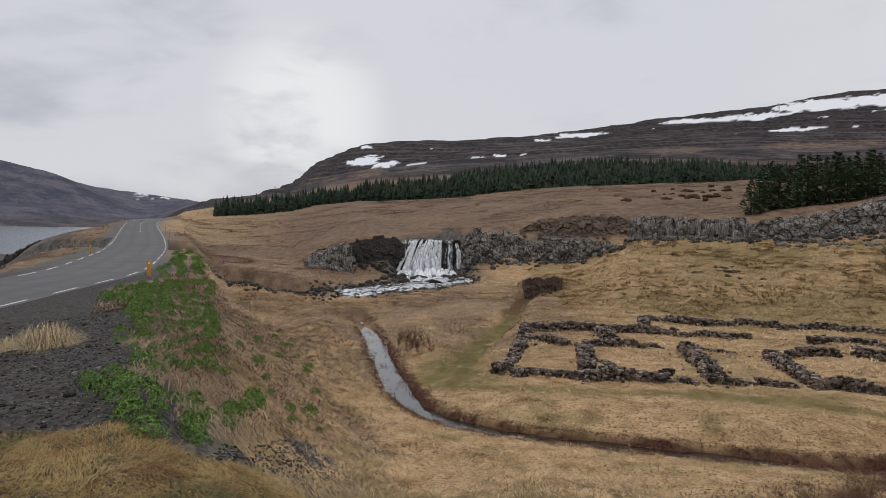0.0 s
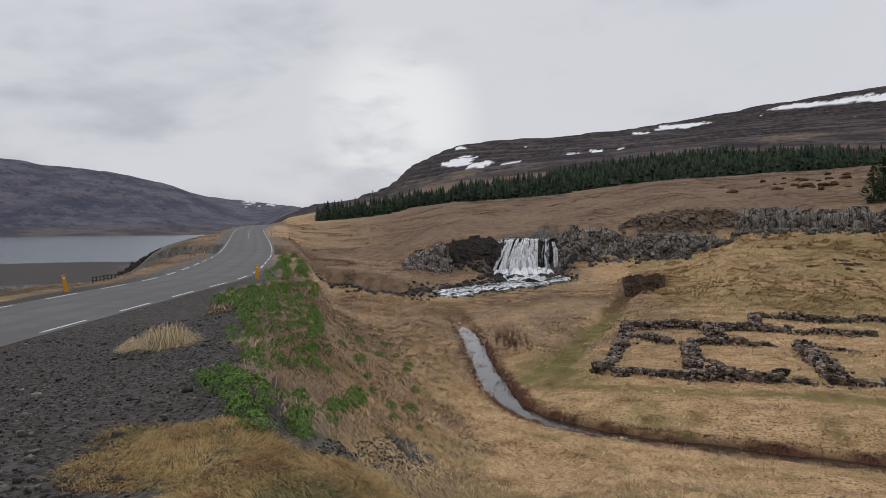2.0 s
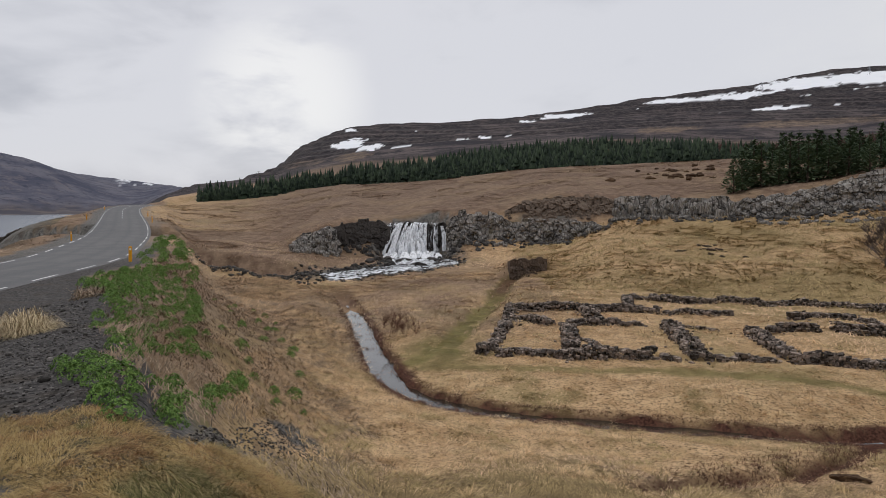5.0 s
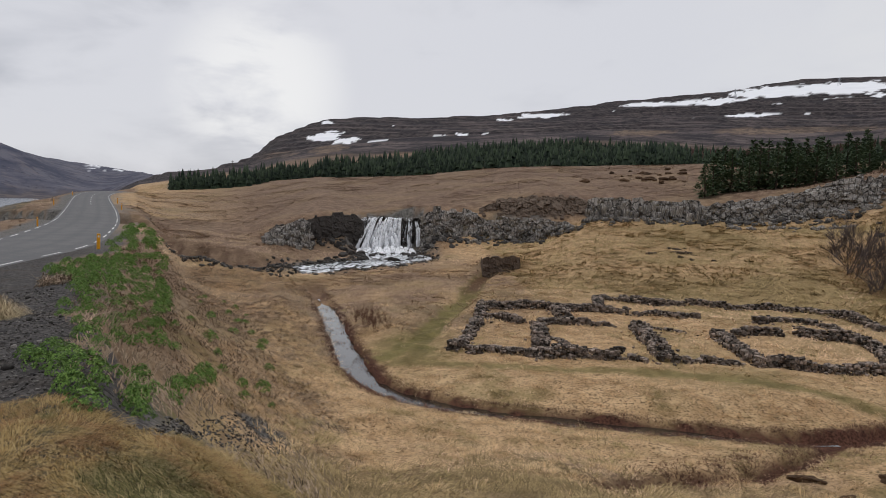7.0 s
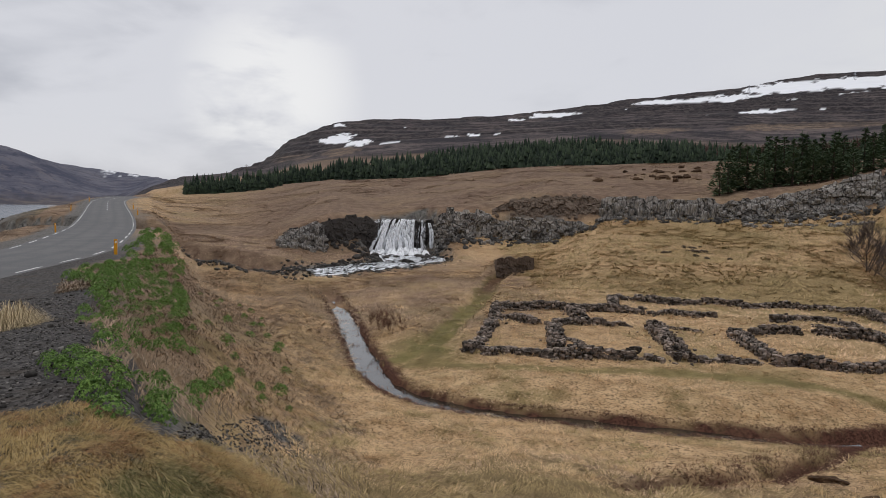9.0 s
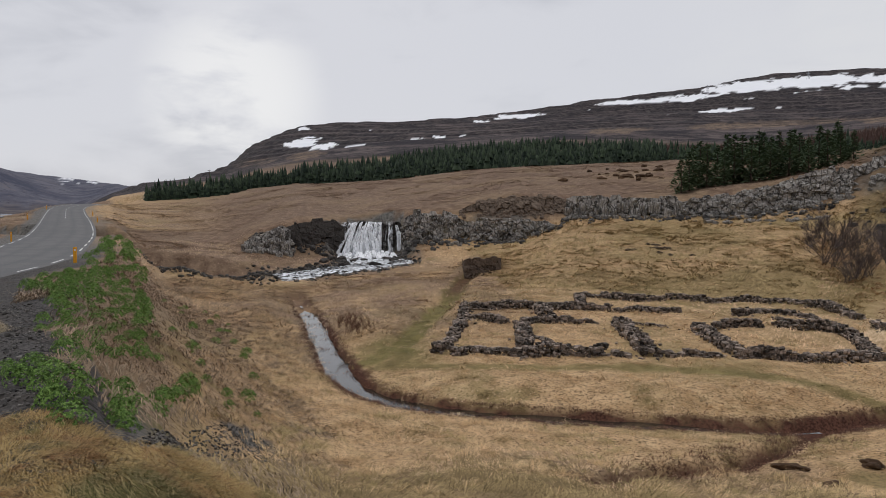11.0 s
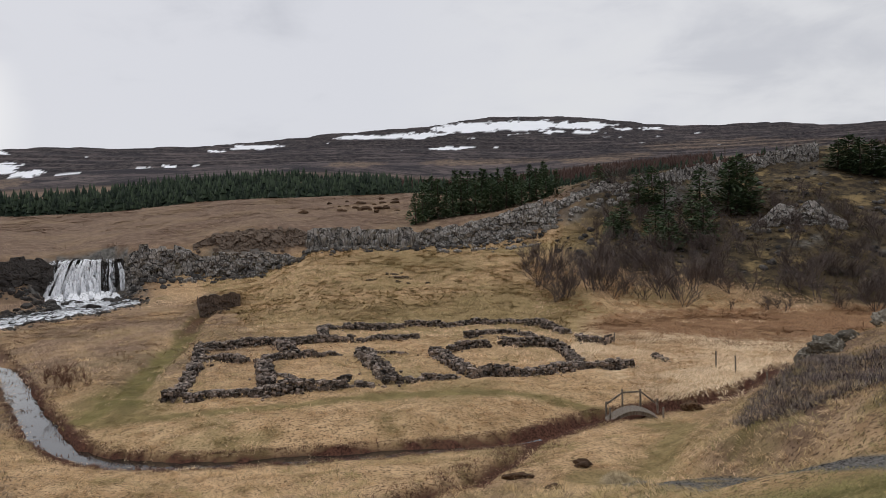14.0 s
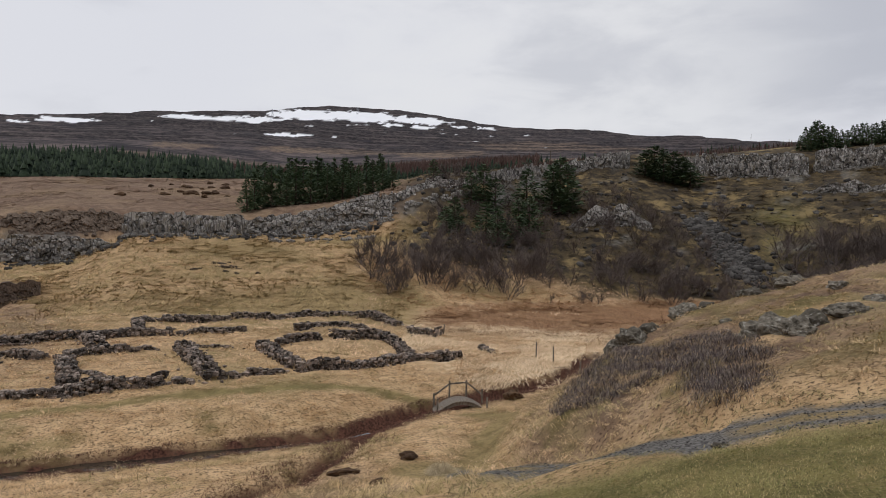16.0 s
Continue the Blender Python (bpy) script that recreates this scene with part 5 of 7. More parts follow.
def build_crags():
    grey = "fractured grey basalt crag spotted with pale lichen"
    build_crag([(11.3, 101, -5.4, -4.4), (9.6, 102, -5.9, -3.1), (7.6, 103.5, -6.7, -2.0)], ROCK, "weathered grey boulders of basalt beside the river", (0.8, 1.8), 1.1, 60)
    build_crag([(9.0, 104, -6.4, -3.0), (7.8, 105, -6.9, -2.2), (6.0, 106.5, -7.1, -1.6), (4.6, 107.5, -7.2, -1.5), (3.2, 108, -7.2, -2.0)], WET_ROCK, "dark wet rock hollow beside the waterfall", (0.5, 1.1), 0.8, 60, rough=0.6)
    build_crag([(4.2, 108.3, -7.4, -2.2), (3.2, 108.3, -7.4, -2.2), (1.0, 108.4, -7.4, -2.25), (-1.0, 108.3, -6.9, -2.25), (-2.2, 108.2, -6.6, -1.6)], WET_ROCK, "black wet basalt ledge behind the waterfall", (0.5, 1.2), 1.0, 10, columns=True, back=0.05, ahead=0.0, cap=1.5)
    build_crag([(-1.5, 106.0, -5.7, -0.4), (-3.4, 106.4, -5.5, -0.3), (-5.0, 107, -5.4, -0.4), (-7.2, 106.8, -5.6, -1.6), (-9.5, 106.5, -5.3, -1.7), (-11.6, 107, -4.8, -1.7), (-13.2, 107.6, -3.9, -1.8), (-14.4, 108.4, -3.2, -2.2)], ROCK, grey, (0.45, 1.2), 0.9, 70)
    build_crag([(-6.4, 111.0, -1.2, 0.2), (-7.8, 111.2, -1.4, 1.2), (-9.4, 111.5, -1.5, 1.8), (-11.4, 112, -1.6, 2.3), (-13.4, 112, -1.5, 2.3), (-15.6, 112, -1.3, 1.9)], SOIL, "bare brown earth scarp under overhanging heath turf", (0.4, 0.9), 0.7, 30, back=0.45)
    build_crag([(-15.3, 110.3, -1.3, 2.0), (-18, 110.6, -1.2, 1.9), (-20.2, 110.8, -1.1, 2.0), (-22.4, 110.8, -1.1, 1.8), (-24.5, 110.6, -1.1, 1.7)], ROCK, "upright grey basalt wall under the heath", (0.6, 1.4), 1.7, 70, columns=True)
    build_crag([(-24.5, 110.4, -1.1, 1.6), (-26.6, 110, -1.1, 1.9), (-28.6, 109.8, -1.0, 2.6), (-30.2, 109.8, -0.8, 3.4), (-32, 110, -0.5, 4.4), (-34.2, 110.5, -0.2, 5.2), (-36, 111, 0.0, 6.2)], ROCK, grey, (0.5, 1.3), 1.0, 70, back=0.25)
    build_crag([(-35.6, 111.5, 0.0, 6.2), (-37.5, 112.5, 0.3, 7.4), (-39.2, 113.5, 1.5, 8.3), (-41, 115, 3.5, 8.8), (-42.6, 117, 5.0, 9.3)], ROCK, grey, (0.6, 1.5), 1.0, 70, back=0.35)
    build_crag([(-25.8, 106.6, -3.3, -2.2), (-27.4, 106.2, -3.4, -1.8), (-29.6, 106.2, -3.6, -1.9), (-31.6, 106, -3.9, -1.7), (-33.6, 105.8, -4.0, -1.8), (-35, 105.6, -4.1, -2.4)], ROCK, "low grey rock step in the grass slope", (0.5, 1.2), 0.9, 70)
    columns = "row of upright basalt columns along the skyline"
    build_crag([(-42.4, 118, 5.6, 9.3), (-45, 125, 7.2, 11.2), (-47.6, 135, 9.3, 12.8), (-50, 144, 10.6, 14.3), (-52.5, 146, 11.6, 15.5), (-55.4, 148, 13.2, 17.2)], ROCK, columns, (0.5, 1.0), 2.2, 70, columns=True)
    build_crag([(-58.5, 151, 11.2, 15.8), (-61, 153, 11.4, 16.3), (-64, 153, 11.8, 16.1), (-66.5, 153.5, 12.0, 16.1), (-68.2, 154, 12.4, 16.1)], ROCK, columns, (0.5, 1.0), 2.6, 70, columns=True)
    build_crag([(-68.6, 155.5, 12.8, 16.8), (-71, 156, 13.2, 17.3), (-73.5, 157, 13.8, 17.7), (-76.5, 157, 14.2, 17.9)], ROCK, columns, (0.5, 1.1), 2.4, 90, columns=True)
    build_crag([(-67.6, 139, 6.9, 7.3), (-69.5, 139.5, 7.6, 9.0), (-71.2, 139, 7.2, 9.7), (-72.2, 139, 7.3, 8.4), (-73.2, 139, 7.4, 9.3), (-75, 140, 8.0, 8.3)], ROCK, "small grey outcrop in the mossy slope", (0.6, 1.4), 1.0, 40)
    build_crag([(-50.4, 111, 0.0, 0.5), (-51.6, 112, 0.2, 2.6), (-52.8, 112.5, 0.3, 4.4), (-53.8, 113, 0.4, 3.6), (-54.8, 114, 0.6, 4.9), (-56.0, 115, 0.8, 3.0), (-57.2, 116, 1.2, 1.6)], ROCK, "small grey outcrop in the mossy slope", (0.6, 1.3), 1.0, 40)


def build_scree():
    """Loose blocks below the crags and on the slope over the pond."""
    chunks = []
    spots = []
    for _ in range(2100):
        u = rng.random()
        if u < 0.5:  # the stone chute
            k = rng.random()
            a, r = -64.8 + 4.6 * k + rng.gauss(0, 0.45 + 0.5 * (1 - k)), 122 - 23 * (1 - k) + rng.gauss(0, 1.5)
        else:
            a, r = rng.uniform(-75, -36), rng.uniform(92, 148)
            if rng.random() > 0.42 + 0.6 * float(rough2(np.array([a * 2.0]), np.array([r * 0.3]), 5.0, 19)[0]):
                continue
        spots.append((*from_polar(a, r), rng.choice((0.25, 0.35, 0.5, 0.7, 0.95))))
    for _ in range(420):  # toe of the crags by the fold and the river
        a = rng.uniform(-35, 11)
        r = (105 if a > -15 else 108) - abs(rng.gauss(0, 1.6))
        spots.append((*from_polar(a, r), rng.choice((0.3, 0.45, 0.6, 0.8))))
    P = np.array(spots)
    Z = ground(P[:, 0], P[:, 1])
    for (x, y, s), z in zip(spots, Z):
        v, f = BLOCKS[rng.randrange(9)]
        chunks.append(((v * np.array((s, s * rng.uniform(0.6, 1), s * rng.uniform(0.5, 0.9)))) @ turn(rng.uniform(0, 6.3), rng.uniform(-0.4, 0.4), rng.uniform(-0.4, 0.4)).T + np.array((x, y, z + 0.08 * s)), f))
    tagged(new("scree", joined("scree", chunks, SCREE)), "loose grey blocks lying on the steep slope", "scree", kind="stuff")


# ---------------------------------------------------------------- waterfall and river stones
def falls_material():
    m, n = material("falling_water")
    v = n.coords((1, 1, 0.10))
    streak = n.math("ADD", n.math("MULTIPLY", n.noise(v, 5.0, 6, 0.75, 0.2), 0.7), n.math("MULTIPLY", n.noise(n.coords((1, 1, 0.6)), 1.6, 4, 0.6), 0.3))
    c = n.mix(n.ramp(streak, 0.30, 0.52), (0.55, 0.58, 0.62), (0.93, 0.94, 0.96))
    b = n.finish(c, 0.45, streak, 0.6, 0.1)
    n.put(b.inputs["Alpha"], n.ramp(n.math("ADD", streak, n.math("MULTIPLY", n.attr("dense"), 0.24)), 0.48, 0.70))
    return m


def build_waterfall():
    mat = falls_material()
    fall = thing("waterfall", (*from_polar(1.0, 107), EYE - 7.3), "white curtain waterfall over a dark basalt ledge", "waterfall")
    inv = np.array(fall.location)
    rows = 22

    def strand(top_az, foot_az, wide0, wide1, top, foot, out0, out1, dense):
        cols = 7
        u, v = np.meshgrid(np.linspace(-0.5, 0.5, cols), np.linspace(0, 1, rows))
        az = top_az + (foot_az - top_az) * v**0.8 + u * (wide0 + (wide1 - wide0) * v) / 1.84 + 0.05 * rough2(v * 3 + top_az * 9, u, 1.0, 4)
        rr = out0 - (out0 - out1) * np.sqrt(v) + 0.15 * rough2(az * 9, v * 4.0, 1.0, 9) - 0.10 * (0.25 - u * u) * 4
        z = EYE + top + (foot - top) * v
        x, y = -rr * np.sin(np.radians(az)), rr * np.cos(np.radians(az))
        me = grid_mesh("water_strand", x - inv[0], y - inv[1], z - inv[2], mat)
        add_mask(me, "dense", np.clip(dense * (0.75 + 0.25 * v) * np.minimum(1, 5 * (0.5 - np.abs(u)) + 0.35), 0, 1))
        ob = new("water_strand", me)
        ob.parent = fall

    for top_az, foot_az, wide, dense in ((2.4, 2.85, 0.25, 0.1), (2.3, 2.5, 0.3, 0.3), (0.05, -0.1, 0.25, 0.1), (3.3, 4.1, 0.2, 0.2), (3.15, 3.75, 0.25, 0.35), (3.0, 3.35, 0.22, 0.3), (2.85, 3.1, 0.3, 0.45), (2.65, 2.8, 0.28, 0.35), (-0.55, -0.5, 0.3, 0.6), (-0.7, -0.75, 0.22, 0.35), (-0.3, -0.2, 0.2, 0.25)):
        strand(top_az, foot_az, wide, wide * 2.0, -2.0 + rng.uniform(-0.1, 0.05), -6.9, 107.7, 106.3, dense)
    for k in range(26):  # the main curtain
        u = (k + rng.random()) / 26
        top_az = 2.5 - 2.45 * u
        strand(top_az + rng.uniform(-0.05, 0.05), 1.85 + (top_az - 1.2) * rng.uniform(1.3, 1.6), rng.uniform(0.12, 0.4), rng.uniform(0.35, 0.9), -1.95 + rng.uniform(-0.12, 0.05) - 0.5 * (rng.random() < 0.2), -7.05, 107.7, 105.7 + rng.uniform(-0.3, 0.3), rng.uniform(0.55, 1.0))
    for k in range(9):  # spray over the lower rocks
        az = 3.1 - 2.6 * (k + rng.random()) / 9
        strand(az, 1.9 + (az - 1.9) * 1.3, 0.3, 0.9, -4.8 + rng.uniform(-0.7, 0.9), -7.2, 106.2, 104.9, 1.0)
    for k in range(12):  # foam thrown up at the foot
        az = 3.6 - 4.6 * (k + rng.random()) / 12
        strand(az, az + rng.uniform(-0.2, 0.2), 0.5, rng.uniform(1.0, 1.7), rng.uniform(-6.7, -6.2), -7.3, 105.4, 104.0 - rng.uniform(0, 1.2), 0.9)
    strand(-1.15, -1.45, 0.35, 1.0, -2.5, -6.4, 107.3, 105.8, 0.8)
    strand(-1.3, -1.75, 0.25, 0.9, -3.2, -6.2, 107.0, 105.6, 0.8)
    lip, *_ = ribbon("lip", polar_line((2.9, 108.4, -1.93), (1.0, 108.5, -1.93), (-1.3, 108.4, -1.95), step=0.4), 1.3, STREAM, 0, 5)
    add_mask(lip, "foam", np.full(len(lip.vertices), 0.5))
    ob = new("lip", lip)
    ob.location = tuple(-inv)
    ob.parent = fall


def build_river_stones():
    meshes = block_meshes(WET_ROCK)
    pts = [(0.6, 92.5, 1.5), (2.5, 98, 0.9), (3.4, 99, 1.1), (-0.4, 101, 1.0), (-0.9, 99.5, 1.2), (-1.4, 97.5, 0.8), (4.2, 97.5, 1.2), (4.9, 95, 1.0), (2.0, 102.5, 0.7), (-0.5, 94, 0.6), (5.5, 93, 0.8), (3.0, 94, 0.5), (1.4, 89, 0.5), (6.2, 90.5, 0.9)]
    for _ in range(120):
        s = rng.uniform(0, 30)
        p = RIVER.at(s)
        q = RIVER.at(s + 0.5) - p
        l = math.hypot(q[0], q[1])
        off = rng.choice((-1, 1)) * rng.uniform(1.2, 4.6)
        x, y = p[0] + q[1] / l * off, p[1] - q[0] / l * off
        a, r = to_polar(x, y)
        pts.append((float(a), float(r), rng.uniform(0.25, 0.8)))
    for a, r, s in pts:
        x, y = from_polar(a, r)
        ob = new("boulder", meshes[rng.randrange(9)])
        ob.matrix_world = pose(x, y, height(x, y) + 0.14 * s, rng.uniform(-15, 15), rng.uniform(-15, 15), rng.uniform(0, 360)) @ Matrix.Diagonal((s, s * rng.uniform(0.7, 1), s * rng.uniform(0.5, 0.8), 1))
        tagged(ob, "dark wet boulder at the river's edge", "boulder", "boulders in the river")
    chunks = []
    spots = []
    for _ in range(900):
        p = SHOAL.at(rng.uniform(0, SHOAL.s[-1] * 0.75))
        spots.append((p[0] + rng.gauss(0, 1.0), p[1] + rng.gauss(0, 1.1)))
    for _ in range(1900):
        s = rng.uniform(1, 34)
        p = RIVER.at(s)
        q = RIVER.at(s + 0.5) - p
        l = math.hypot(q[0], q[1])
        off = rng.choice((-1, 1)) * (3.6 + abs(rng.gauss(0, 1.2)))
        spots.append((p[0] + q[1] / l * off, p[1] - q[0] / l * off))
    P = np.array(spots)
    for (x, y), z in zip(spots, ground(P[:, 0], P[:, 1])):
        v, f = STONES[rng.randrange(10)]
        chunks.append((v @ (turn(rng.uniform(0, 6.3), rng.uniform(-0.3, 0.3)).T * rng.choice((0.12, 0.18, 0.25, 0.35, 0.5))) + np.array((x, y, z + 0.04)), f))
    tagged(new("shingle", joined("shingle", chunks, SCREE)), "dark river shingle heaped along the banks", "gravel", kind="stuff")


HEADLAND = stone_material("headland_rock", (0.035, 0.030, 0.026), (0.135, 0.112, 0.092), (0.22, 0.19, 0.16), 0.5)


def build_headland():
    build_crag([(33.6, 150, -9.4, -8.0), (32.6, 148, -9.3, -6.0), (31.6, 146, -9.0, -4.6), (30.4, 146, -8.6, -3.6), (29.2, 150, -8.0, -2.6), (28.0, 156, -7.0, -2.0)], HEADLAND, "dark rocky headland above the shore", (1.2, 2.6), 1.4, 110, back=0.5, cap=1.2)


build_crags()
build_headland()
build_scree()
build_waterfall()
build_river_stones()
# ---------------------------------------------------------------- grass, heath and reeds
def grass_material(name, dark, light, other, amount=0.5, size=0.5, few=0.0):
    m, n = material(name)
    v = n.coords()
    c = n.mix(n.ramp(n.island(), few, 1.0) if few else n.island(), dark, light)
    c = n.mix(n.math("MULTIPLY", n.ramp(n.noise(v, size, 4), 0.42, 0.62), amount), c, other)
    n.finish(c, 0.8, spec=0.2)
    return m


nrng = np.random.default_rng(11)


def scatter(count, a0, a1, r0, r1, power=0.75):
    a = np.radians(nrng.uniform(a0, a1, count))
    r = r0 + (r1 - r0) * nrng.random(count) ** power
    return -r * np.sin(a), r * np.cos(a)


def clear_of(x, y, road=5.0, ditch=0.8, river=4.6, track=1.1):
    ok = np.abs(ROAD.near(x, y)[0]) > road
    ok &= np.abs(DITCH.near(x, y)[0]) > ditch
    ok &= np.abs(RIVER.near(x, y)[0]) > river
    return ok & (np.abs(TRACK.near(x, y)[0]) > track)


def grow(name, x, y, mat, label, category="grass", blades=6, length=0.35, tall=0.14, width=0.02, spread=0.12, upright=0.0, comb=1.0, simple=False, swirl=7.0):
    """Tufts of bent blades, combed by the wind, as one mass."""
    n = len(x)
    z = ground(x, y)
    k = n * blades
    bx = np.repeat(x, blades) + nrng.normal(0, spread, k)
    by = np.repeat(y, blades) + nrng.normal(0, spread, k)
    bz = np.repeat(z, blades) - 0.02
    lie = np.repeat(6.0 * fbm(x, y, swirl, 2, 88), blades)
    ang = lie + nrng.normal(0, 0.75, k) if comb else nrng.uniform(0, 6.283, k)
    size = np.repeat(nrng.uniform(0.6, 1.3, n), blades) * nrng.uniform(0.6, 1.2, k)
    l, h, w = length * size, tall * size * nrng.uniform(0.6, 1.3, k), width * nrng.uniform(0.7, 1.4, k)
    dx, dy = np.cos(ang), np.sin(ang)
    px, py = -dy * w, dx * w
    lean = 1 - upright
    v = np.empty((k, 5, 3))
    v[:, 0] = np.stack([bx - px, by - py, bz], 1)
    v[:, 1] = np.stack([bx + px, by + py, bz], 1)
    mx, my, mz = bx + dx * l * 0.45 * lean, by + dy * l * 0.45 * lean, bz + h * (0.9 - 0.35 * upright)
    v[:, 2] = np.stack([mx + px * 0.8, my + py * 0.8, mz], 1)
    v[:, 3] = np.stack([mx - px * 0.8, my - py * 0.8, mz], 1)
    v[:, 4] = np.stack([bx + dx * l * lean, by + dy * l * lean, bz + h * (0.75 + 0.35 * upright)], 1)
    f = np.array([(0, 1, 2), (0, 2, 3), (3, 2, 4)])
    if simple:
        v, f = v[:, [0, 1, 4]], np.array([(0, 1, 2)])
    faces = (f[None] + v.shape[1] * np.arange(k)[:, None, None]).reshape(-1, 3)
    ob = new(name, joined(name, [(v.reshape(-1, 3), faces)], mat))
    return tagged(ob, label, category, kind="stuff")


def matted_material(name, gold, russet, olive, size):
    """Matted old grass in swathes of three colours, each blade a little lighter or darker."""
    m, n = material(name)
    v = n.coords()
    c = n.mix(n.ramp(n.noise(v, size, 3, 0.6, 0.5), 0.46, 0.60), gold, russet)
    c = n.mix(n.ramp(n.noise(n.coords((1.0, 0.8, 1)), size * 0.6, 4, 0.6, 0.8), 0.47, 0.60), c, olive)
    c = n.mix(n.ramp(n.island(), 0.45, 1.0, 0.0, 0.55), c, (0.62, 0.47, 0.24))
    c = n.mix(n.ramp(n.island(), 0.0, 0.45, 0.85, 0.0), c, (0.04, 0.03, 0.012))
    n.finish(c, 0.8, spec=0.2)
    return m


def tussocks(name, x, y, mat, label, least=0.22, most=0.5, blades=30, width=0.008, category="grass", comb=0.8):
    """Rounded tussocks of long blades that arch over and lie down with the wind."""
    n, k = len(x), len(x) * blades
    rad = np.repeat(nrng.uniform(least, most, n), blades)
    a = nrng.uniform(0, 6.283, k)
    off = 0.5 * rad * np.sqrt(nrng.random(k))
    bx, by = np.repeat(x, blades) + off * np.cos(a), np.repeat(y, blades) + off * np.sin(a)
    bz = np.repeat(ground(x, y), blades) - 0.03
    lie = np.repeat(6.0 * fbm(x, y, 9.0, 2, 88) + nrng.normal(0, 0.5, n), blades)
    dx, dy = np.cos(a) + comb * np.cos(lie), np.sin(a) + comb * np.sin(lie)
    d = np.hypot(dx, dy) + 1e-6
    dx, dy = dx / d, dy / d
    l, h, w = rad * nrng.uniform(0.6, 1.4, k), rad * nrng.uniform(0.12, 0.42, k) * (1.25 - off / rad), width * nrng.uniform(0.6, 1.4, k)
    px, py = -dy * w, dx * w
    v = np.empty((k, 5, 3))
    v[:, 0] = np.stack([bx - px, by - py, bz], 1)
    v[:, 1] = np.stack([bx + px, by + py, bz], 1)
    v[:, 2] = np.stack([bx + dx * l * 0.5 + px, by + dy * l * 0.5 + py, bz + h], 1)
    v[:, 3] = np.stack([bx + dx * l * 0.5 - px, by + dy * l * 0.5 - py, bz + h], 1)
    v[:, 4] = np.stack([bx + dx * l, by + dy * l, bz + h * nrng.uniform(0.0, 0.35, k)], 1)
    f = np.array([(0, 1, 2), (0, 2, 3), (3, 2, 4)])
    faces = (f[None] + 5 * np.arange(k)[:, None, None]).reshape(-1, 3)
    return tagged(new(name, joined(name, [(v.reshape(-1, 3), faces)], mat)), label, category, kind="stuff")


STRAW = grass_material("straw_grass", (0.27, 0.155, 0.072), (1.0, 0.72, 0.46), (0.50, 0.335, 0.17), 0.3, 0.3)
TUSSOCK = matted_material("tussock_grass", (0.86, 0.60, 0.345), (0.62, 0.395, 0.20), (0.40, 0.30, 0.13), 0.6)
OLIVE = grass_material("olive_grass", (0.10, 0.068, 0.025), (0.66, 0.485, 0.235), (0.22, 0.16, 0.06), 0.5)
YELLOW = matted_material("yellow_grass", (0.38, 0.255, 0.095), (0.28, 0.135, 0.05), (0.105, 0.10, 0.028), 1.5)
BROWN = grass_material("withered_grass", (0.055, 0.038, 0.026), (0.54, 0.40, 0.275), (0.27, 0.20, 0.125), 0.5, 0.35)
HEATHER = grass_material("heath_grass", (0.075, 0.048, 0.034), (0.375, 0.258, 0.176), (0.30, 0.215, 0.138), 0.5, 0.12)
RUDDY = grass_material("ruddy_heath", (0.12, 0.075, 0.05), (0.58, 0.40, 0.27), (0.46, 0.33, 0.18), 0.6, 0.3)
SLOPE = grass_material("slope_turf", (0.14, 0.10, 0.042), (0.56, 0.41, 0.20), (0.17, 0.12, 0.058), 0.6, 0.5)
KNOLL = matted_material("knoll_grass", (0.52, 0.37, 0.175), (0.34, 0.23, 0.12), (0.24, 0.20, 0.085), 0.7)
PATHWAY = grass_material("path_turf", (0.11, 0.085, 0.028), (0.30, 0.23, 0.085), (0.32, 0.22, 0.10), 0.6, 0.5)
LAWN = matted_material("short_turf", (0.25, 0.235, 0.085), (0.36, 0.265, 0.115), (0.16, 0.165, 0.05), 2.6)
REED = grass_material("pale_reed", (0.50, 0.36, 0.21), (1.0, 0.80, 0.55), (0.55, 0.36, 0.20), 0.35, 0.4)
RUST = grass_material("rusty_sedge", (0.13, 0.06, 0.030), (0.38, 0.215, 0.11), (0.40, 0.25, 0.135), 0.4, 0.4)
DARK_RUSH = grass_material("dark_rush", (0.045, 0.021, 0.015), (0.19, 0.09, 0.055), (0.11, 0.05, 0.032), 0.5)
MOOR = grass_material("moor_grass", (0.055, 0.042, 0.024), (0.30, 0.215, 0.105), (0.085, 0.064, 0.035), 0.8, 0.10)
TWIG = grass_material("grey_twigs", (0.085, 0.062, 0.058), (0.44, 0.375, 0.32), (0.12, 0.082, 0.062), 0.6, 0.8, 0.62)
SCRUB = grass_material("birch_scrub", (0.07, 0.042, 0.036), (0.16, 0.10, 0.08), (0.10, 0.06, 0.05), 0.5, 0.05)


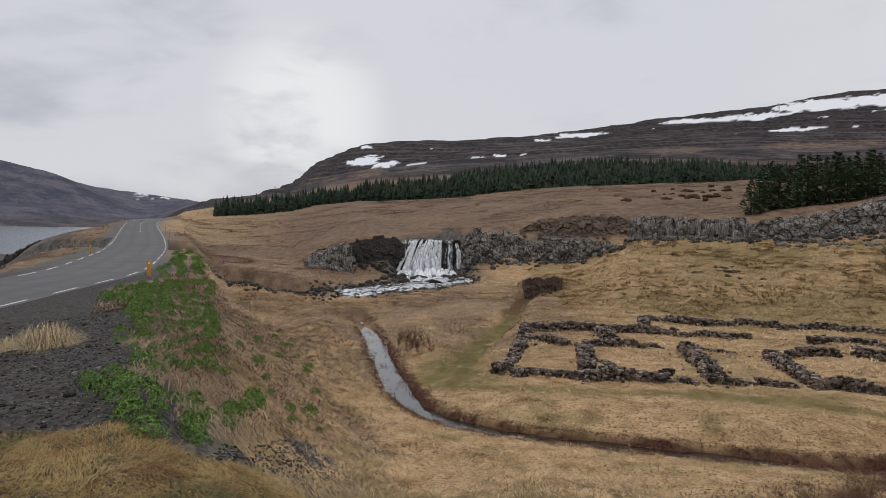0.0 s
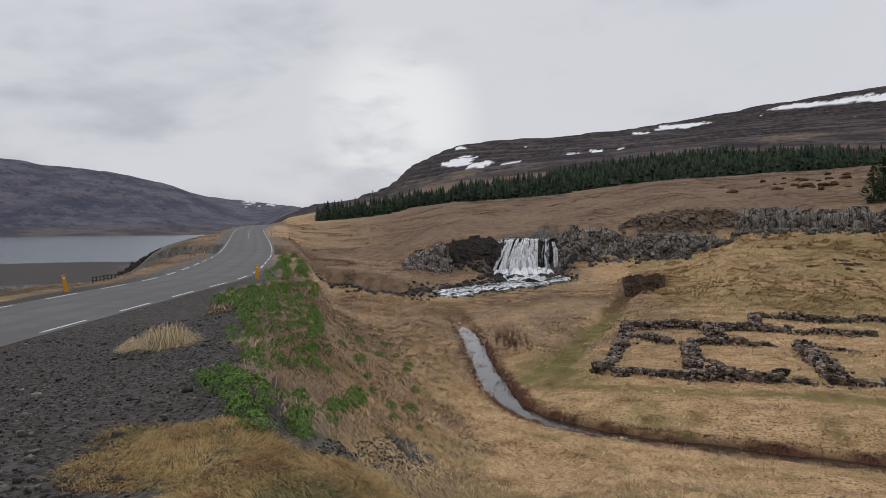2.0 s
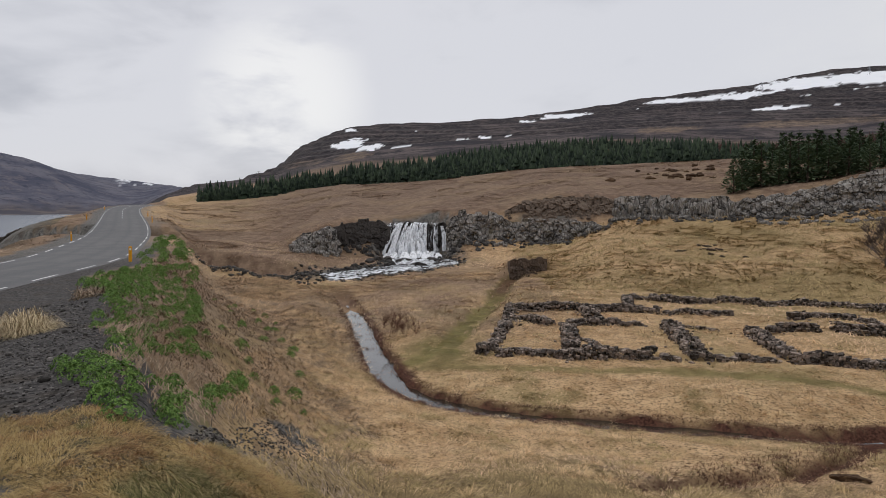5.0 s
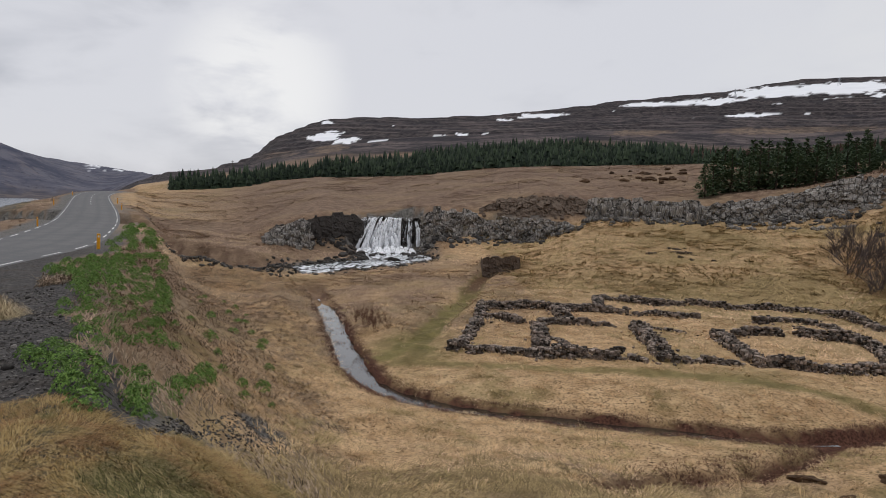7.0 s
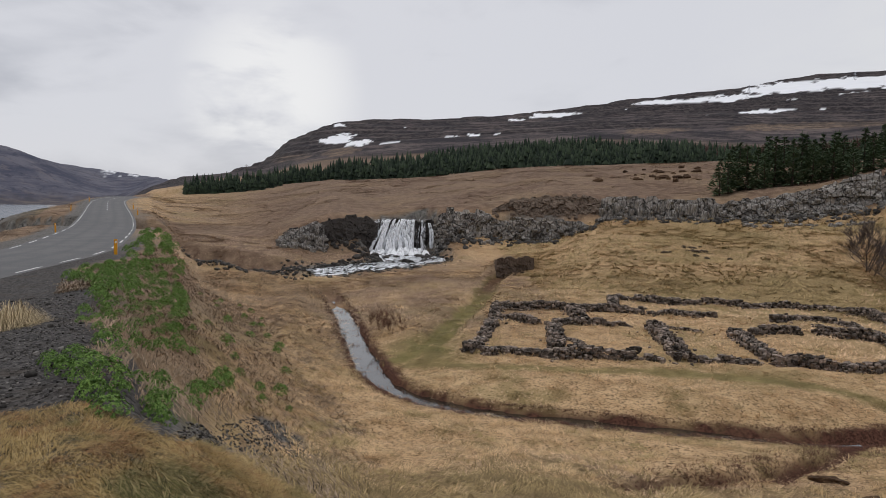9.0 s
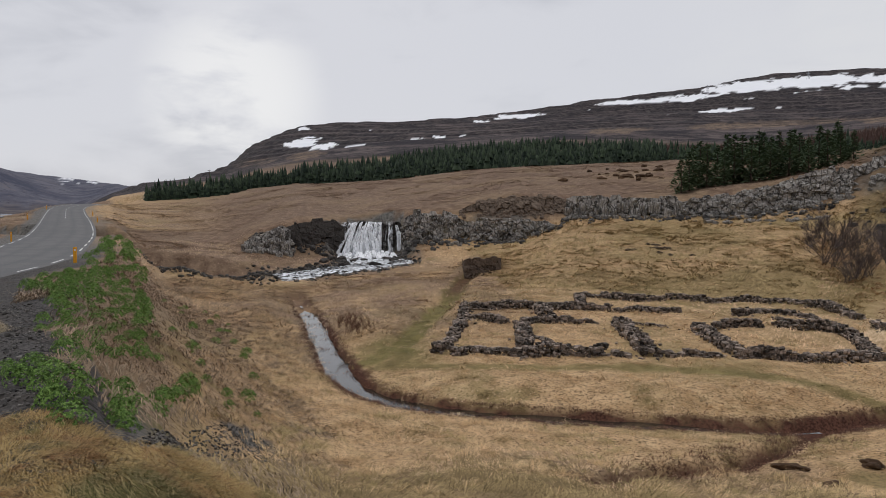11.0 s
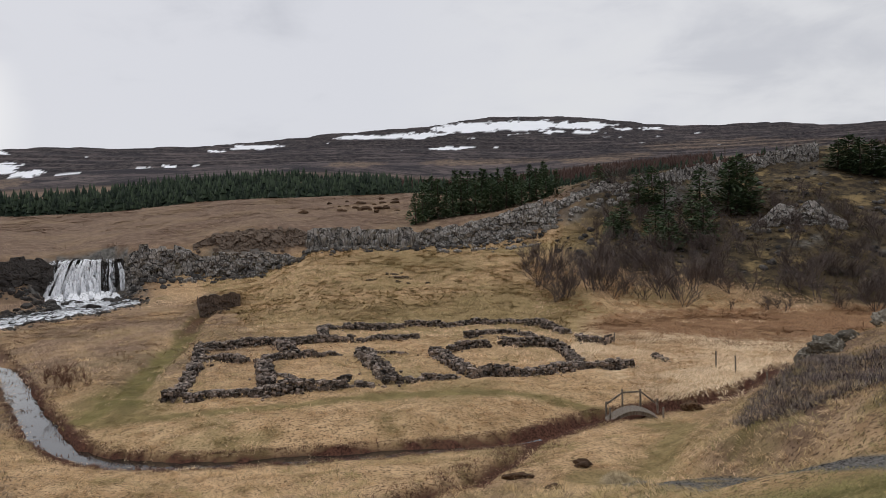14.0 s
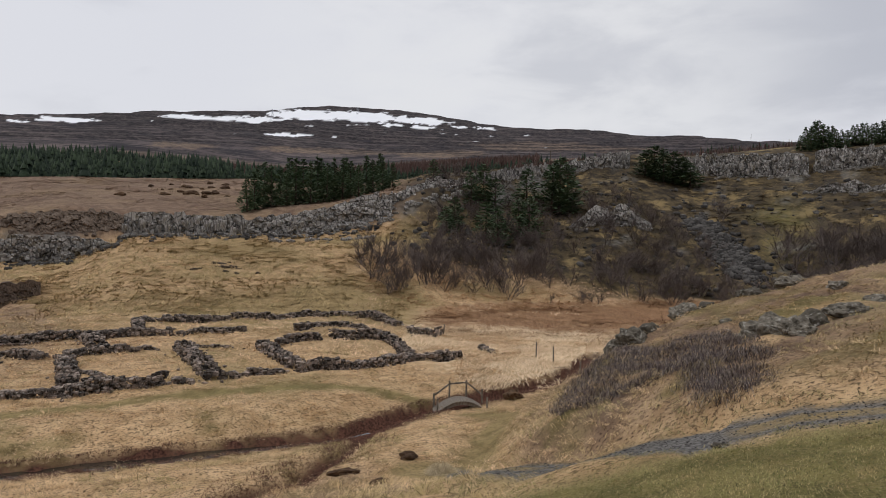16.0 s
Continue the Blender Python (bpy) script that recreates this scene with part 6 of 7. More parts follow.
def build_grass():
    def green(x, y):
        """How far a place lies on the short green ways and the damp patch by the ditch, 0 to 1."""
        s = 1 - smooth(np.abs(TRENCH.near(x, y)[0]) + 0.4 * rough2(x, y, 1.3, 7), 0.6, 1.3)
        s = np.maximum(s, 1 - smooth(np.abs(PATH.near(x, y)[0]) + 0.3 * rough2(x, y, 1.3, 7), 0.35, 0.7))
        s = np.maximum(s, 1 - smooth(np.abs(SPUR.near(x, y)[0]) + 0.4 * rough2(x, y, 1.3, 7), 0.45, 0.9))
        return np.maximum(s, smooth(np.exp(-(((x - 0.0) / 3.0) ** 2 + ((y - 38.5) / 4.2) ** 2)) + 0.25 * rough2(x, y, 1.5, 8), 0.35, 0.6))

    x, y = scatter(4300, -52, 14, 15, 47, 0.8)
    a, r = to_polar(x, y)
    ok = clear_of(x, y, ditch=1.2) & (a < 9 + 4 * nrng.random(len(x))) & (nrng.random(len(x)) > green(x, y)) & (rough2(x, y, 3.0, 27) + 0.6 * rough2(x, y, 1.1, 29) > -0.45)
    grow_at = ok & (np.abs(GULLY.near(x, y)[0]) > 0.8) & ~((a < -44) & (r < 36))
    tussocks("grass_tussocks", x[grow_at], y[grow_at], TUSSOCK, "bleached straw tussocks on the valley floor", 0.2, 0.48, 34, 0.0055)
    x, y = scatter(2600, -37, 12, 44, 92, 0.8)
    ok = clear_of(x, y, ditch=1.2) & (nrng.random(len(x)) > green(x, y)) & (rough2(x, y, 5.0, 27) + 0.6 * rough2(x, y, 1.9, 29) > 0.0) & ((x > 9) | (nrng.random(len(x)) > 0.6))
    tussocks("meadow_tussocks", x[ok], y[ok], TUSSOCK, "bleached tussocks on the grassy slope above the fold", 0.3, 0.7, 20, 0.013)
    x, y = scatter(9500, -52, 16, 17, 46)
    ok = clear_of(x, y) & (y > 10) & (to_polar(x, y)[0] < 9 + 3 * rough2(x, y, 2.5, 5) + 3 * nrng.random(len(x))) & (nrng.random(len(x)) > green(x, y) * 0.9)
    grow("valley_grass", x[ok], y[ok], STRAW, "matted straw-coloured grass on the valley floor", blades=9, length=0.22, tall=0.06, width=0.007)
    x, y = scatter(10000, -48, 6, 22, 66)
    ok = clear_of(x, y) & (green(x, y) > 0.4)
    grow("green_path", x[ok], y[ok], PATHWAY, "short olive-green turf of a trodden way", blades=7, length=0.18, tall=0.05, width=0.014, spread=0.14)
    x, y = scatter(20000, -44, 20, 44, 108)
    ok = clear_of(x, y) & (nrng.random(len(x)) > green(x, y) * 0.9) & ~((to_polar(x, y)[0] < -37) & (to_polar(x, y)[1] < 92)) & (ROAD.near(x, y)[0] > 6)
    slope = (x > 12) & (np.hypot(x, y) > 64)
    ruddy = ((np.exp(-(((x - 1) / 12) ** 2 + ((y - 68) / 26) ** 2)) + 0.3 * rough2(x, y, 5, 3) > 0.42) | (x < 4 + 3 * rough2(x, y, 4, 6)) & (y > 76)) & ~slope
    grow("ruddy_heath", x[ok & ruddy], y[ok & ruddy], RUDDY, "red-brown heath and withered grass beside the river", "heath", 7, 0.4, 0.15, 0.022, 0.25)
    ok &= ~ruddy
    grow("meadow_grass", x[ok & ~slope], y[ok & ~slope], STRAW, "pale withered meadow grass round the stone fold", blades=6, length=0.5, tall=0.12, width=0.022, spread=0.25)
    grow("slope_grass", x[ok & slope], y[ok & slope], OLIVE, "tussocky yellow-brown grass on the slope", blades=6, length=0.7, tall=0.2, width=0.032, spread=0.22)
    x, y = scatter(26000, -36, 21, 108, 205, 0.8)
    ok = clear_of(x, y)
    grow("heath", x[ok], y[ok], HEATHER, "brown heath and withered grass on the hillside", "heath", 5, 0.55, 0.2, 0.042, 0.4, simple=True)
    x, y = scatter(11500, 3, 27, 10, 72, 0.8)
    fade = to_polar(x, y)[0] > 6.5 + 3 * rough2(x, y, 3.0, 5) + 4 * (nrng.random(len(x)) - 0.5)
    toe = scree_toe(*to_polar(x, y)) > 0.3 + 0.5 * nrng.random(len(x))
    ok = clear_of(x, y, 5.5) & fade & ~toe & (ROAD.near(x, y)[0] > 5.6 + 1.0 * rough2(x, y, 4, 2)) & ((to_polar(x, y)[0] < 24.5) | (np.hypot(x, y) > 24))
    near = np.hypot(x, y) < 24
    grow("bank_stubble", x[ok & near], y[ok & near], BROWN, "short withered brown stalks below the lookout", blades=9, length=0.30, tall=0.14, width=0.007, spread=0.14)
    ok &= ~near
    grow("bank_grass", x[ok], y[ok], BROWN, "withered brown stalks on the road bank", blades=7, length=0.4, tall=0.15, width=0.013, spread=0.16)
    x, y = scatter(11500, 8, 43, 3.2, 13.0, 0.75)
    a, r = to_polar(x, y)
    edge = 9.2 - np.maximum(a - 34, 0) * 0.45 + 0.9 * rough2(x, y, 1.5, 6) + np.maximum(20 - a, 0) * 0.1 - 1.2 * smooth(a, 14, 18) * (1 - smooth(a, 21, 26))
    ok = (r < edge) & (scree_toe(a, r) < 0.5) & ((a < 31.5 + 4 * rough2(x, y, 1.5, 14)) | (rough2(x, y, 1.0, 9) > 0.35))
    grow("lookout_grass", x[ok], y[ok], YELLOW, "matted yellow-brown and olive grass on the lookout bank", blades=20, length=0.16, tall=0.05, width=0.0030, spread=0.07, swirl=1.1)
    x, y = scatter(7000, -36, 14, 9.5, 24, 0.8)
    ok = clear_of(x, y) & (np.hypot(x, y) < 16 + 2.5 * rough2(x, y, 3.0, 6) + 6 * nrng.random(len(x))) & (scree_toe(*to_polar(x, y)) < 0.3 + 0.5 * nrng.random(len(x)))
    grow("slope_turf", x[ok], y[ok], SLOPE, "bleached grass on the steep bank", blades=7, length=0.36, tall=0.12, width=0.010, spread=0.14)
    x, y = scatter(11000, -77, -37, 3.2, 14.2, 0.7)
    ok = np.abs(TRACK.near(x, y)[0]) > 0.95 + 0.3 * rough2(x, y, 0.9, 5)
    near = np.hypot(x, y) < 13.6
    grow("short_turf", x[ok & near], y[ok & near], LAWN, "short green-yellow turf beside a gravel track", blades=12, length=0.045, tall=0.022, width=0.0032, spread=0.10, swirl=0.6)
    x, y = scatter(7500, -77, -42, 13.6, 38, 0.8)
    ok = (np.abs(TRACK.near(x, y)[0]) > 1.3) & clear_of(x, y, ditch=1.0) & (green(x, y) < 0.4)
    grow("knoll_grass", x[ok], y[ok], KNOLL, "short yellow-brown grass on a rocky knoll", blades=9, length=0.20, tall=0.06, width=0.007, spread=0.16)
    x, y = scatter(1500, -77, -42, 14.6, 34, 0.9)
    ok = (np.abs(TRACK.near(x, y)[0]) > 1.5) & clear_of(x, y, ditch=1.2) & (green(x, y) < 0.4) & (rough2(x, y, 2.4, 41) + 0.5 * rough2(x, y, 0.9, 43) > -0.15)
    tussocks("knoll_tussocks", x[ok], y[ok], TUSSOCK, "golden tussocks along the track and over the knoll", 0.12, 0.34, 26, 0.004)
    x, y = scatter(8000, -64, -37, 38, 62, 0.9)
    a, r = to_polar(x, y)
    ok = clear_of(x, y) & (r > 39 + np.maximum(-a - 45, 0) * 0.2) & ~((a > -42) & (r < 48)) & (ground(x, y) < EYE - 8.1)
    grow("pale_reeds", x[ok], y[ok], REED, "pale flattened reeds at the pond's edge", "reeds", 6, 0.5, 0.17, 0.020, 0.22)
    x, y = scatter(8500, -63, -38, 58, 90, 0.9)
    a, r = to_polar(x, y)
    ok = ground(x, y) < EYE - 8.6
    grow("rusty_sedge", x[ok], y[ok], RUST, "rust-brown sedge standing in shallow water", "sedge", 5, 0.45, 0.15, 0.025, 0.25, 0.1)
    x, y = scatter(9000, 15.5, 42, 46, 190, 0.8)
    d = ROAD.near(x, y)[0]
    ok = (np.abs(d) > 5.0) & clear_of(x, y) & (ground(x, y) > 2.0) & (d > -9.5 - 2 * rough2(x, y, 4, 3))
    left = (d < 0) | (to_polar(x, y)[0] > 22)
    grow("verge_grass", x[ok & left], y[ok & left], BROWN, "yellow grass on the seaward verge of the road", blades=5, length=0.6, tall=0.16, width=0.035, spread=0.25, simple=True)
    grow("hill_grass", x[ok & ~left], y[ok & ~left], BROWN, "brown grass on the hill beside the road", blades=5, length=0.7, tall=0.18, width=0.04, spread=0.25, simple=True)
    x, y = scatter(3200, -64, -34, 71, 90)
    ok = ground(x, y) > EYE - 8.7
    grow("shore_grass", x[ok], y[ok], STRAW, "pale grass on the pond's far bank", blades=6, length=0.6, tall=0.18, width=0.03, spread=0.22)
    x, y = scatter(8500, -78, -36, 88, 152)
    grow("moor_grass", x, y, MOOR, "mossy brown grass on the rocky slope", blades=7, length=0.7, tall=0.25, width=0.05, spread=0.3, simple=True)
    # dead rushes along the ditch
    s = nrng.uniform(4, DITCH.s[-1] - 6, 3600)
    off = nrng.choice([-1, 1, 1], 3600) * (0.88 + np.abs(nrng.normal(0, 0.26, 3600)))
    px, py = np.interp(s, DITCH.s, DITCH.p[:, 0]), np.interp(s, DITCH.s, DITCH.p[:, 1])
    nx, ny = np.interp(s, DITCH.s, DITCH.normal[:, 0]), np.interp(s, DITCH.s, DITCH.normal[:, 1])
    grow("ditch_rushes", px + nx * off, py + ny * off, DARK_RUSH, "dark red-brown rushes lining the ditch", "rushes", 6, 0.2, 0.09, 0.010, 0.10, 0.2, 0)
    s = nrng.uniform(3, GULLY.s[-1], 1100)
    off = nrng.normal(0, 0.75, 1100)
    gx = np.interp(s, GULLY.s, GULLY.p[:, 0]) + np.interp(s, GULLY.s, GULLY.normal[:, 0]) * off
    gy = np.interp(s, GULLY.s, GULLY.p[:, 1]) + np.interp(s, GULLY.s, GULLY.normal[:, 1]) * off
    grow("gully_sedge", gx, gy, DARK_RUSH, "dark red-brown sedge in a wet gully", "sedge", 7, 0.2, 0.10, 0.008, 0.14, 0.1, 0)
    # weed standing in the ditch
    s = nrng.uniform(9, DITCH.s[-1] - 25, 2000)
    off = nrng.uniform(-0.6, 0.6, 2000)
    wx = np.interp(s, DITCH.s, DITCH.p[:, 0]) + np.interp(s, DITCH.s, DITCH.normal[:, 0]) * off
    wy = np.interp(s, DITCH.s, DITCH.p[:, 1]) + np.interp(s, DITCH.s, DITCH.normal[:, 1]) * off
    ok = rough2(wx, wy, 0.9, 17) > 0.2
    grow("ditch_weed", wx[ok], wy[ok], DARK_RUSH, "dark weed standing in the ditch water", "weed", 8, 0.2, 0.22, 0.012, 0.10, 0.2, 0)
    x, y = scatter(7000, -66, -50.5, 15.5, 30, 0.9)
    a, r = to_polar(x, y)
    lo = np.interp(-a, [50, 53, 57.6, 65, 66], [21.5, 20.0, 17.6, 16.2, 16.2])
    hi = np.interp(-a, [50, 52, 55, 60, 64, 66], [22.5, 26.0, 27.0, 25.0, 22.5, 18.5])
    ok = (r > lo + 1.2 * rough2(x, y, 1.8, 3)) & (r < hi + 1.2 * rough2(x, y, 2.2, 6)) & (rough2(x, y, 0.8, 7) + 0.5 * rough2(x, y, 2.0, 4) > -0.35)
    grow("low_willow", x[ok], y[ok], TWIG, "low thicket of leafless grey willow on the knoll", "shrubs", 15, 0.24, 0.15, 0.0045, 0.16, 0.0, 0)
    x, y = scatter(3400, -48, -21, 262, 420)
    grow("birch_scrub", x, y, SCRUB, "leafless reddish birch wood behind the spruces", "scrub", 9, 1.4, 3.4, 0.16, 0.8, 0.6, 0)
    x, y = scatter(900, -73, -46, 185, 260)
    grow("clifftop_scrub", x, y, SCRUB, "leafless scrub on the plateau above the cliffs", "scrub", 7, 1.0, 1.8, 0.10, 0.6, 0.6, 0)


build_grass()


BLEACHED = grass_material("bleached_grass", (0.24, 0.175, 0.10), (0.74, 0.61, 0.40), (0.50, 0.39, 0.22), 0.4, 2.0)


def build_tuft(a, r, wide, label):
    """One big bleached tussock."""
    k = 1700
    ang = nrng.uniform(0, 6.283, k)
    rad = wide * 0.34 * np.sqrt(nrng.random(k))
    bx, by = rad * np.cos(ang), rad * np.sin(ang)
    out = ang + nrng.normal(0, 1.0, k)
    l, h = wide * nrng.uniform(0.28, 0.52, k), wide * nrng.uniform(0.10, 0.40, k) * (1.3 - 1.2 * rad / (wide * 0.5))
    w = 0.0035
    dx, dy = np.cos(out), np.sin(out)
    v = np.empty((k, 5, 3))
    v[:, 0] = np.stack([bx + dy * w, by - dx * w, 0 * bx], 1)
    v[:, 1] = np.stack([bx - dy * w, by + dx * w, 0 * bx], 1)
    v[:, 2] = np.stack([bx + dx * l * 0.5 - dy * w, by + dy * l * 0.5 + dx * w, h], 1)
    v[:, 3] = np.stack([bx + dx * l * 0.5 + dy * w, by + dy * l * 0.5 - dx * w, h], 1)
    v[:, 4] = np.stack([bx + dx * l, by + dy * l, h * nrng.uniform(-0.2, 0.5, k)], 1)
    f = np.array([(0, 1, 2), (0, 2, 3), (3, 2, 4)])
    ob = new("grass_tussock", joined("grass_tussock", [(v.reshape(-1, 3), (f[None] + 5 * np.arange(k)[:, None, None]).reshape(-1, 3))], BLEACHED))
    x, y = from_polar(a, r)
    ob.location = (x, y, height(x, y) - 0.03)
    tagged(ob, label, "grass tussock")


build_tuft(30.2, 17.0, 1.3, "big bleached tussock on the gravel shoulder")
build_tuft(32.4, 18.2, 0.8, "bleached tussock on the gravel shoulder")
build_tuft(-41.0, 21.6, 0.9, "orange-brown tussock beside the track")


# ---------------------------------------------------------------- leafy plants on the road bank
LEAF = leaf_material("herb_leaves", (0.055, 0.115, 0.026), (0.27, 0.42, 0.105))


def leafy_mound(rng, wide, tall, leaves):
    """A rounded bush of small leaves in whorls on upright stalks."""
    vs, fs = [], []
    for _ in range(leaves // 5):
        a, u = rng.uniform(0, 6.283), math.sqrt(rng.random())
        rad = wide / 2 * u * rng.uniform(0.85, 1.12)
        z = tall * (1 - 0.92 * u * u) ** 0.5 * rng.choice((0.7, 0.85, 0.95, 1.0, 1.0, 1.08)) + 0.02
        hub = np.array((rad * math.cos(a), rad * math.sin(a), z))
        out = np.array((math.cos(a) * 1.15 * u, math.sin(a) * 1.15 * u, math.sqrt(1.05 - u * u))) + np.array((rng.gauss(0, 0.18), rng.gauss(0, 0.18), 0))
        out /= np.linalg.norm(out)
        e0 = np.cross(out, (0.2, 0.1, 1.0) if abs(out[2]) < 0.9 else (1.0, 0.2, 0.0))
        e0 /= np.linalg.norm(e0)
        e1 = np.cross(out, e0)
        spin = rng.uniform(0, 6.283)
        for k in range(5):
            t = spin + 1.257 * k + rng.gauss(0, 0.2)
            d = e0 * math.cos(t) + e1 * math.sin(t) + out * rng.uniform(-0.15, 0.35)
            d /= np.linalg.norm(d)
            l, w = rng.uniform(0.05, 0.09), rng.uniform(0.014, 0.024)
            side = np.cross(d, out)
            side /= np.linalg.norm(side) + 1e-9
            b = len(vs)
            vs += [hub, hub + d * l * 0.6 + side * w, hub + d * l - out * 0.02, hub + d * l * 0.6 - side * w]
            fs += [(b, b + 1, b + 2), (b, b + 2, b + 3)]
    return np.array(vs), np.array(fs)


def inside(x, y, corners):
    """Whether a plan point lies in a polygon."""
    hit = False
    for (x0, y0), (x1, y1) in zip(corners, corners[1:] + corners[:1]):
        if (y0 > y) != (y1 > y) and x < x0 + (y - y0) / (y1 - y0) * (x1 - x0):
            hit = not hit
    return hit


def build_herbs():
    mounds = [mesh_from("leaves", *leafy_mound(rng, 0.9, 0.60, 620), LEAF) for _ in range(6)]
    # beds of the plant on the bank: plan outline, how many, smallest and largest bush, gap between bushes
    beds = (
        ([(-5.6, 10.6), (-4.9, 10.8), (-4.3, 10.2), (-3.5, 8.4), (-3.4, 7.8), (-4.3, 8.6)], 11, 0.34, 0.66, 0.50),
        ([(-4.5, 10.7), (-5.0, 13.6), (-4.0, 11.9), (-3.1, 9.2), (-2.9, 7.9), (-3.4, 7.9)], 12, 0.30, 0.56, 0.54),
        ([(-4.9, 15.1), (-5.7, 20.4), (-5.3, 19.9), (-4.3, 15.2), (-3.9, 12.2)], 9, 0.40, 0.70, 0.6),
        ([(-6.6, 17.6), (-6.7, 20.6), (-6.1, 19.5), (-5.9, 17.1)], 4, 0.45, 0.7, 0.5),
        ([(-7.5, 15.7), (-6.1, 12.7), (-5.0, 11.9), (-6.1, 16.2), (-7.3, 23.0), (-9.5, 24.0)], 36, 0.30, 0.58, 0.60),
        ([(-14.2, 28.0), (-12.4, 26.0), (-9.5, 21.0), (-7.5, 15.7), (-7.3, 22.6), (-9.8, 30.0), (-13.0, 38.0), (-16.4, 38.0)], 124, 0.38, 0.74, 0.60),
        ([(-19.6, 47.2), (-16.4, 38.0), (-13.2, 38.0), (-15.3, 47.1), (-20.0, 58.0), (-24.4, 71.0), (-28.4, 71.0)], 44, 0.6, 1.0, 0.6),
        ([(-7.3, 16.0), (-3.4, 12.4), (-2.9, 16.0), (-4.0, 24.0), (-8.0, 40.0), (-13.0, 53.0), (-14.0, 45.0), (-9.8, 30.0)], 24, 0.35, 0.7, 0.9),
    )
    taken = []
    for corners, count, least, most, gap in beds:
        xs, ys = zip(*corners)
        found = tries = 0
        while found < count and tries < 4000:
            tries += 1
            x, y, s = rng.uniform(min(xs), max(xs)), rng.uniform(min(ys), max(ys)), rng.uniform(least, most)
            if not inside(x, y, corners) or any(math.hypot(x - px, y - py) < gap * (s + ps) for px, py, ps in taken):
                continue
            if ROAD.near(np.array([x]), np.array([y]))[0][0] < 4.2:
                continue
            taken.append((x, y, s))
            found += 1
    for x, y, s in taken:
        t = thing("leafy_plant", (x, y, height(x, y) - 0.04), "bushy green herb growing on the gravel bank", "plant", "green plants on the road bank")
        ob = new("leaves", rng.choice(mounds))
        ob.parent = t
        t.scale = (s / 0.9, s / 0.9 * rng.uniform(0.8, 1.1), s / 0.9 * rng.uniform(0.8, 1.2))
        t.rotation_euler = (0, 0, rng.uniform(0, 6.28))


build_herbs()


# ---------------------------------------------------------------- leafless birches
BIRCH = bark_material("birch_twigs", (0.075, 0.058, 0.052), (0.20, 0.158, 0.14))
RED_TWIG = bark_material("red_twigs", (0.10, 0.045, 0.03), (0.21, 0.11, 0.075))


def prism(vs, fs, p, q, r0, r1):
    d = (q - p) / (np.linalg.norm(q - p) + 1e-9)
    s = np.cross(d, (0.3, 0.9, 0.2))
    s /= np.linalg.norm(s)
    t = np.cross(d, s)
    b = len(vs)
    for c, r in ((p, r0), (q, r1)):
        for k in range(3):
            vs.append(c + r * (s * math.cos(2.094 * k) + t * math.sin(2.094 * k)))
    for k in range(3):
        j = (k + 1) % 3
        fs += [(b + k, b + j, b + 3 + j), (b + k, b + 3 + j, b + 3 + k)]


def bare_shrub(rng, tall, stems, fine=1.0):
    vs, fs = [], []

    def shoot(p, d, l, r, depth):
        q = p + d * l
        if depth == 0:
            s = np.array((-d[1], d[0], 0.02)) * 0.014
            b = len(vs)
            vs.extend((p - s, p + s, q))
            fs.append((b, b + 1, b + 2))
            return
        prism(vs, fs, p, q, max(r, 0.016), max(r * 0.6, 0.011))
        for _ in range(rng.randint(3, 5)):
            u = rng.uniform(0.35, 1.0)
            e = d + np.array((rng.gauss(0, 0.5), rng.gauss(0, 0.5), rng.uniform(-0.05, 0.35)))
            shoot(p + d * l * u, e / np.linalg.norm(e), l * rng.uniform(0.45, 0.75), r * 0.55, depth - 1)

    for _ in range(stems):
        d = np.array((rng.gauss(0, 0.4), rng.gauss(0, 0.4), 1.0))
        shoot(np.array((rng.gauss(0, 0.25), rng.gauss(0, 0.25), -0.1)), d / np.linalg.norm(d), tall * rng.uniform(0.28, 0.48), 0.036 * fine, 3)
    return np.array(vs), np.array(fs)


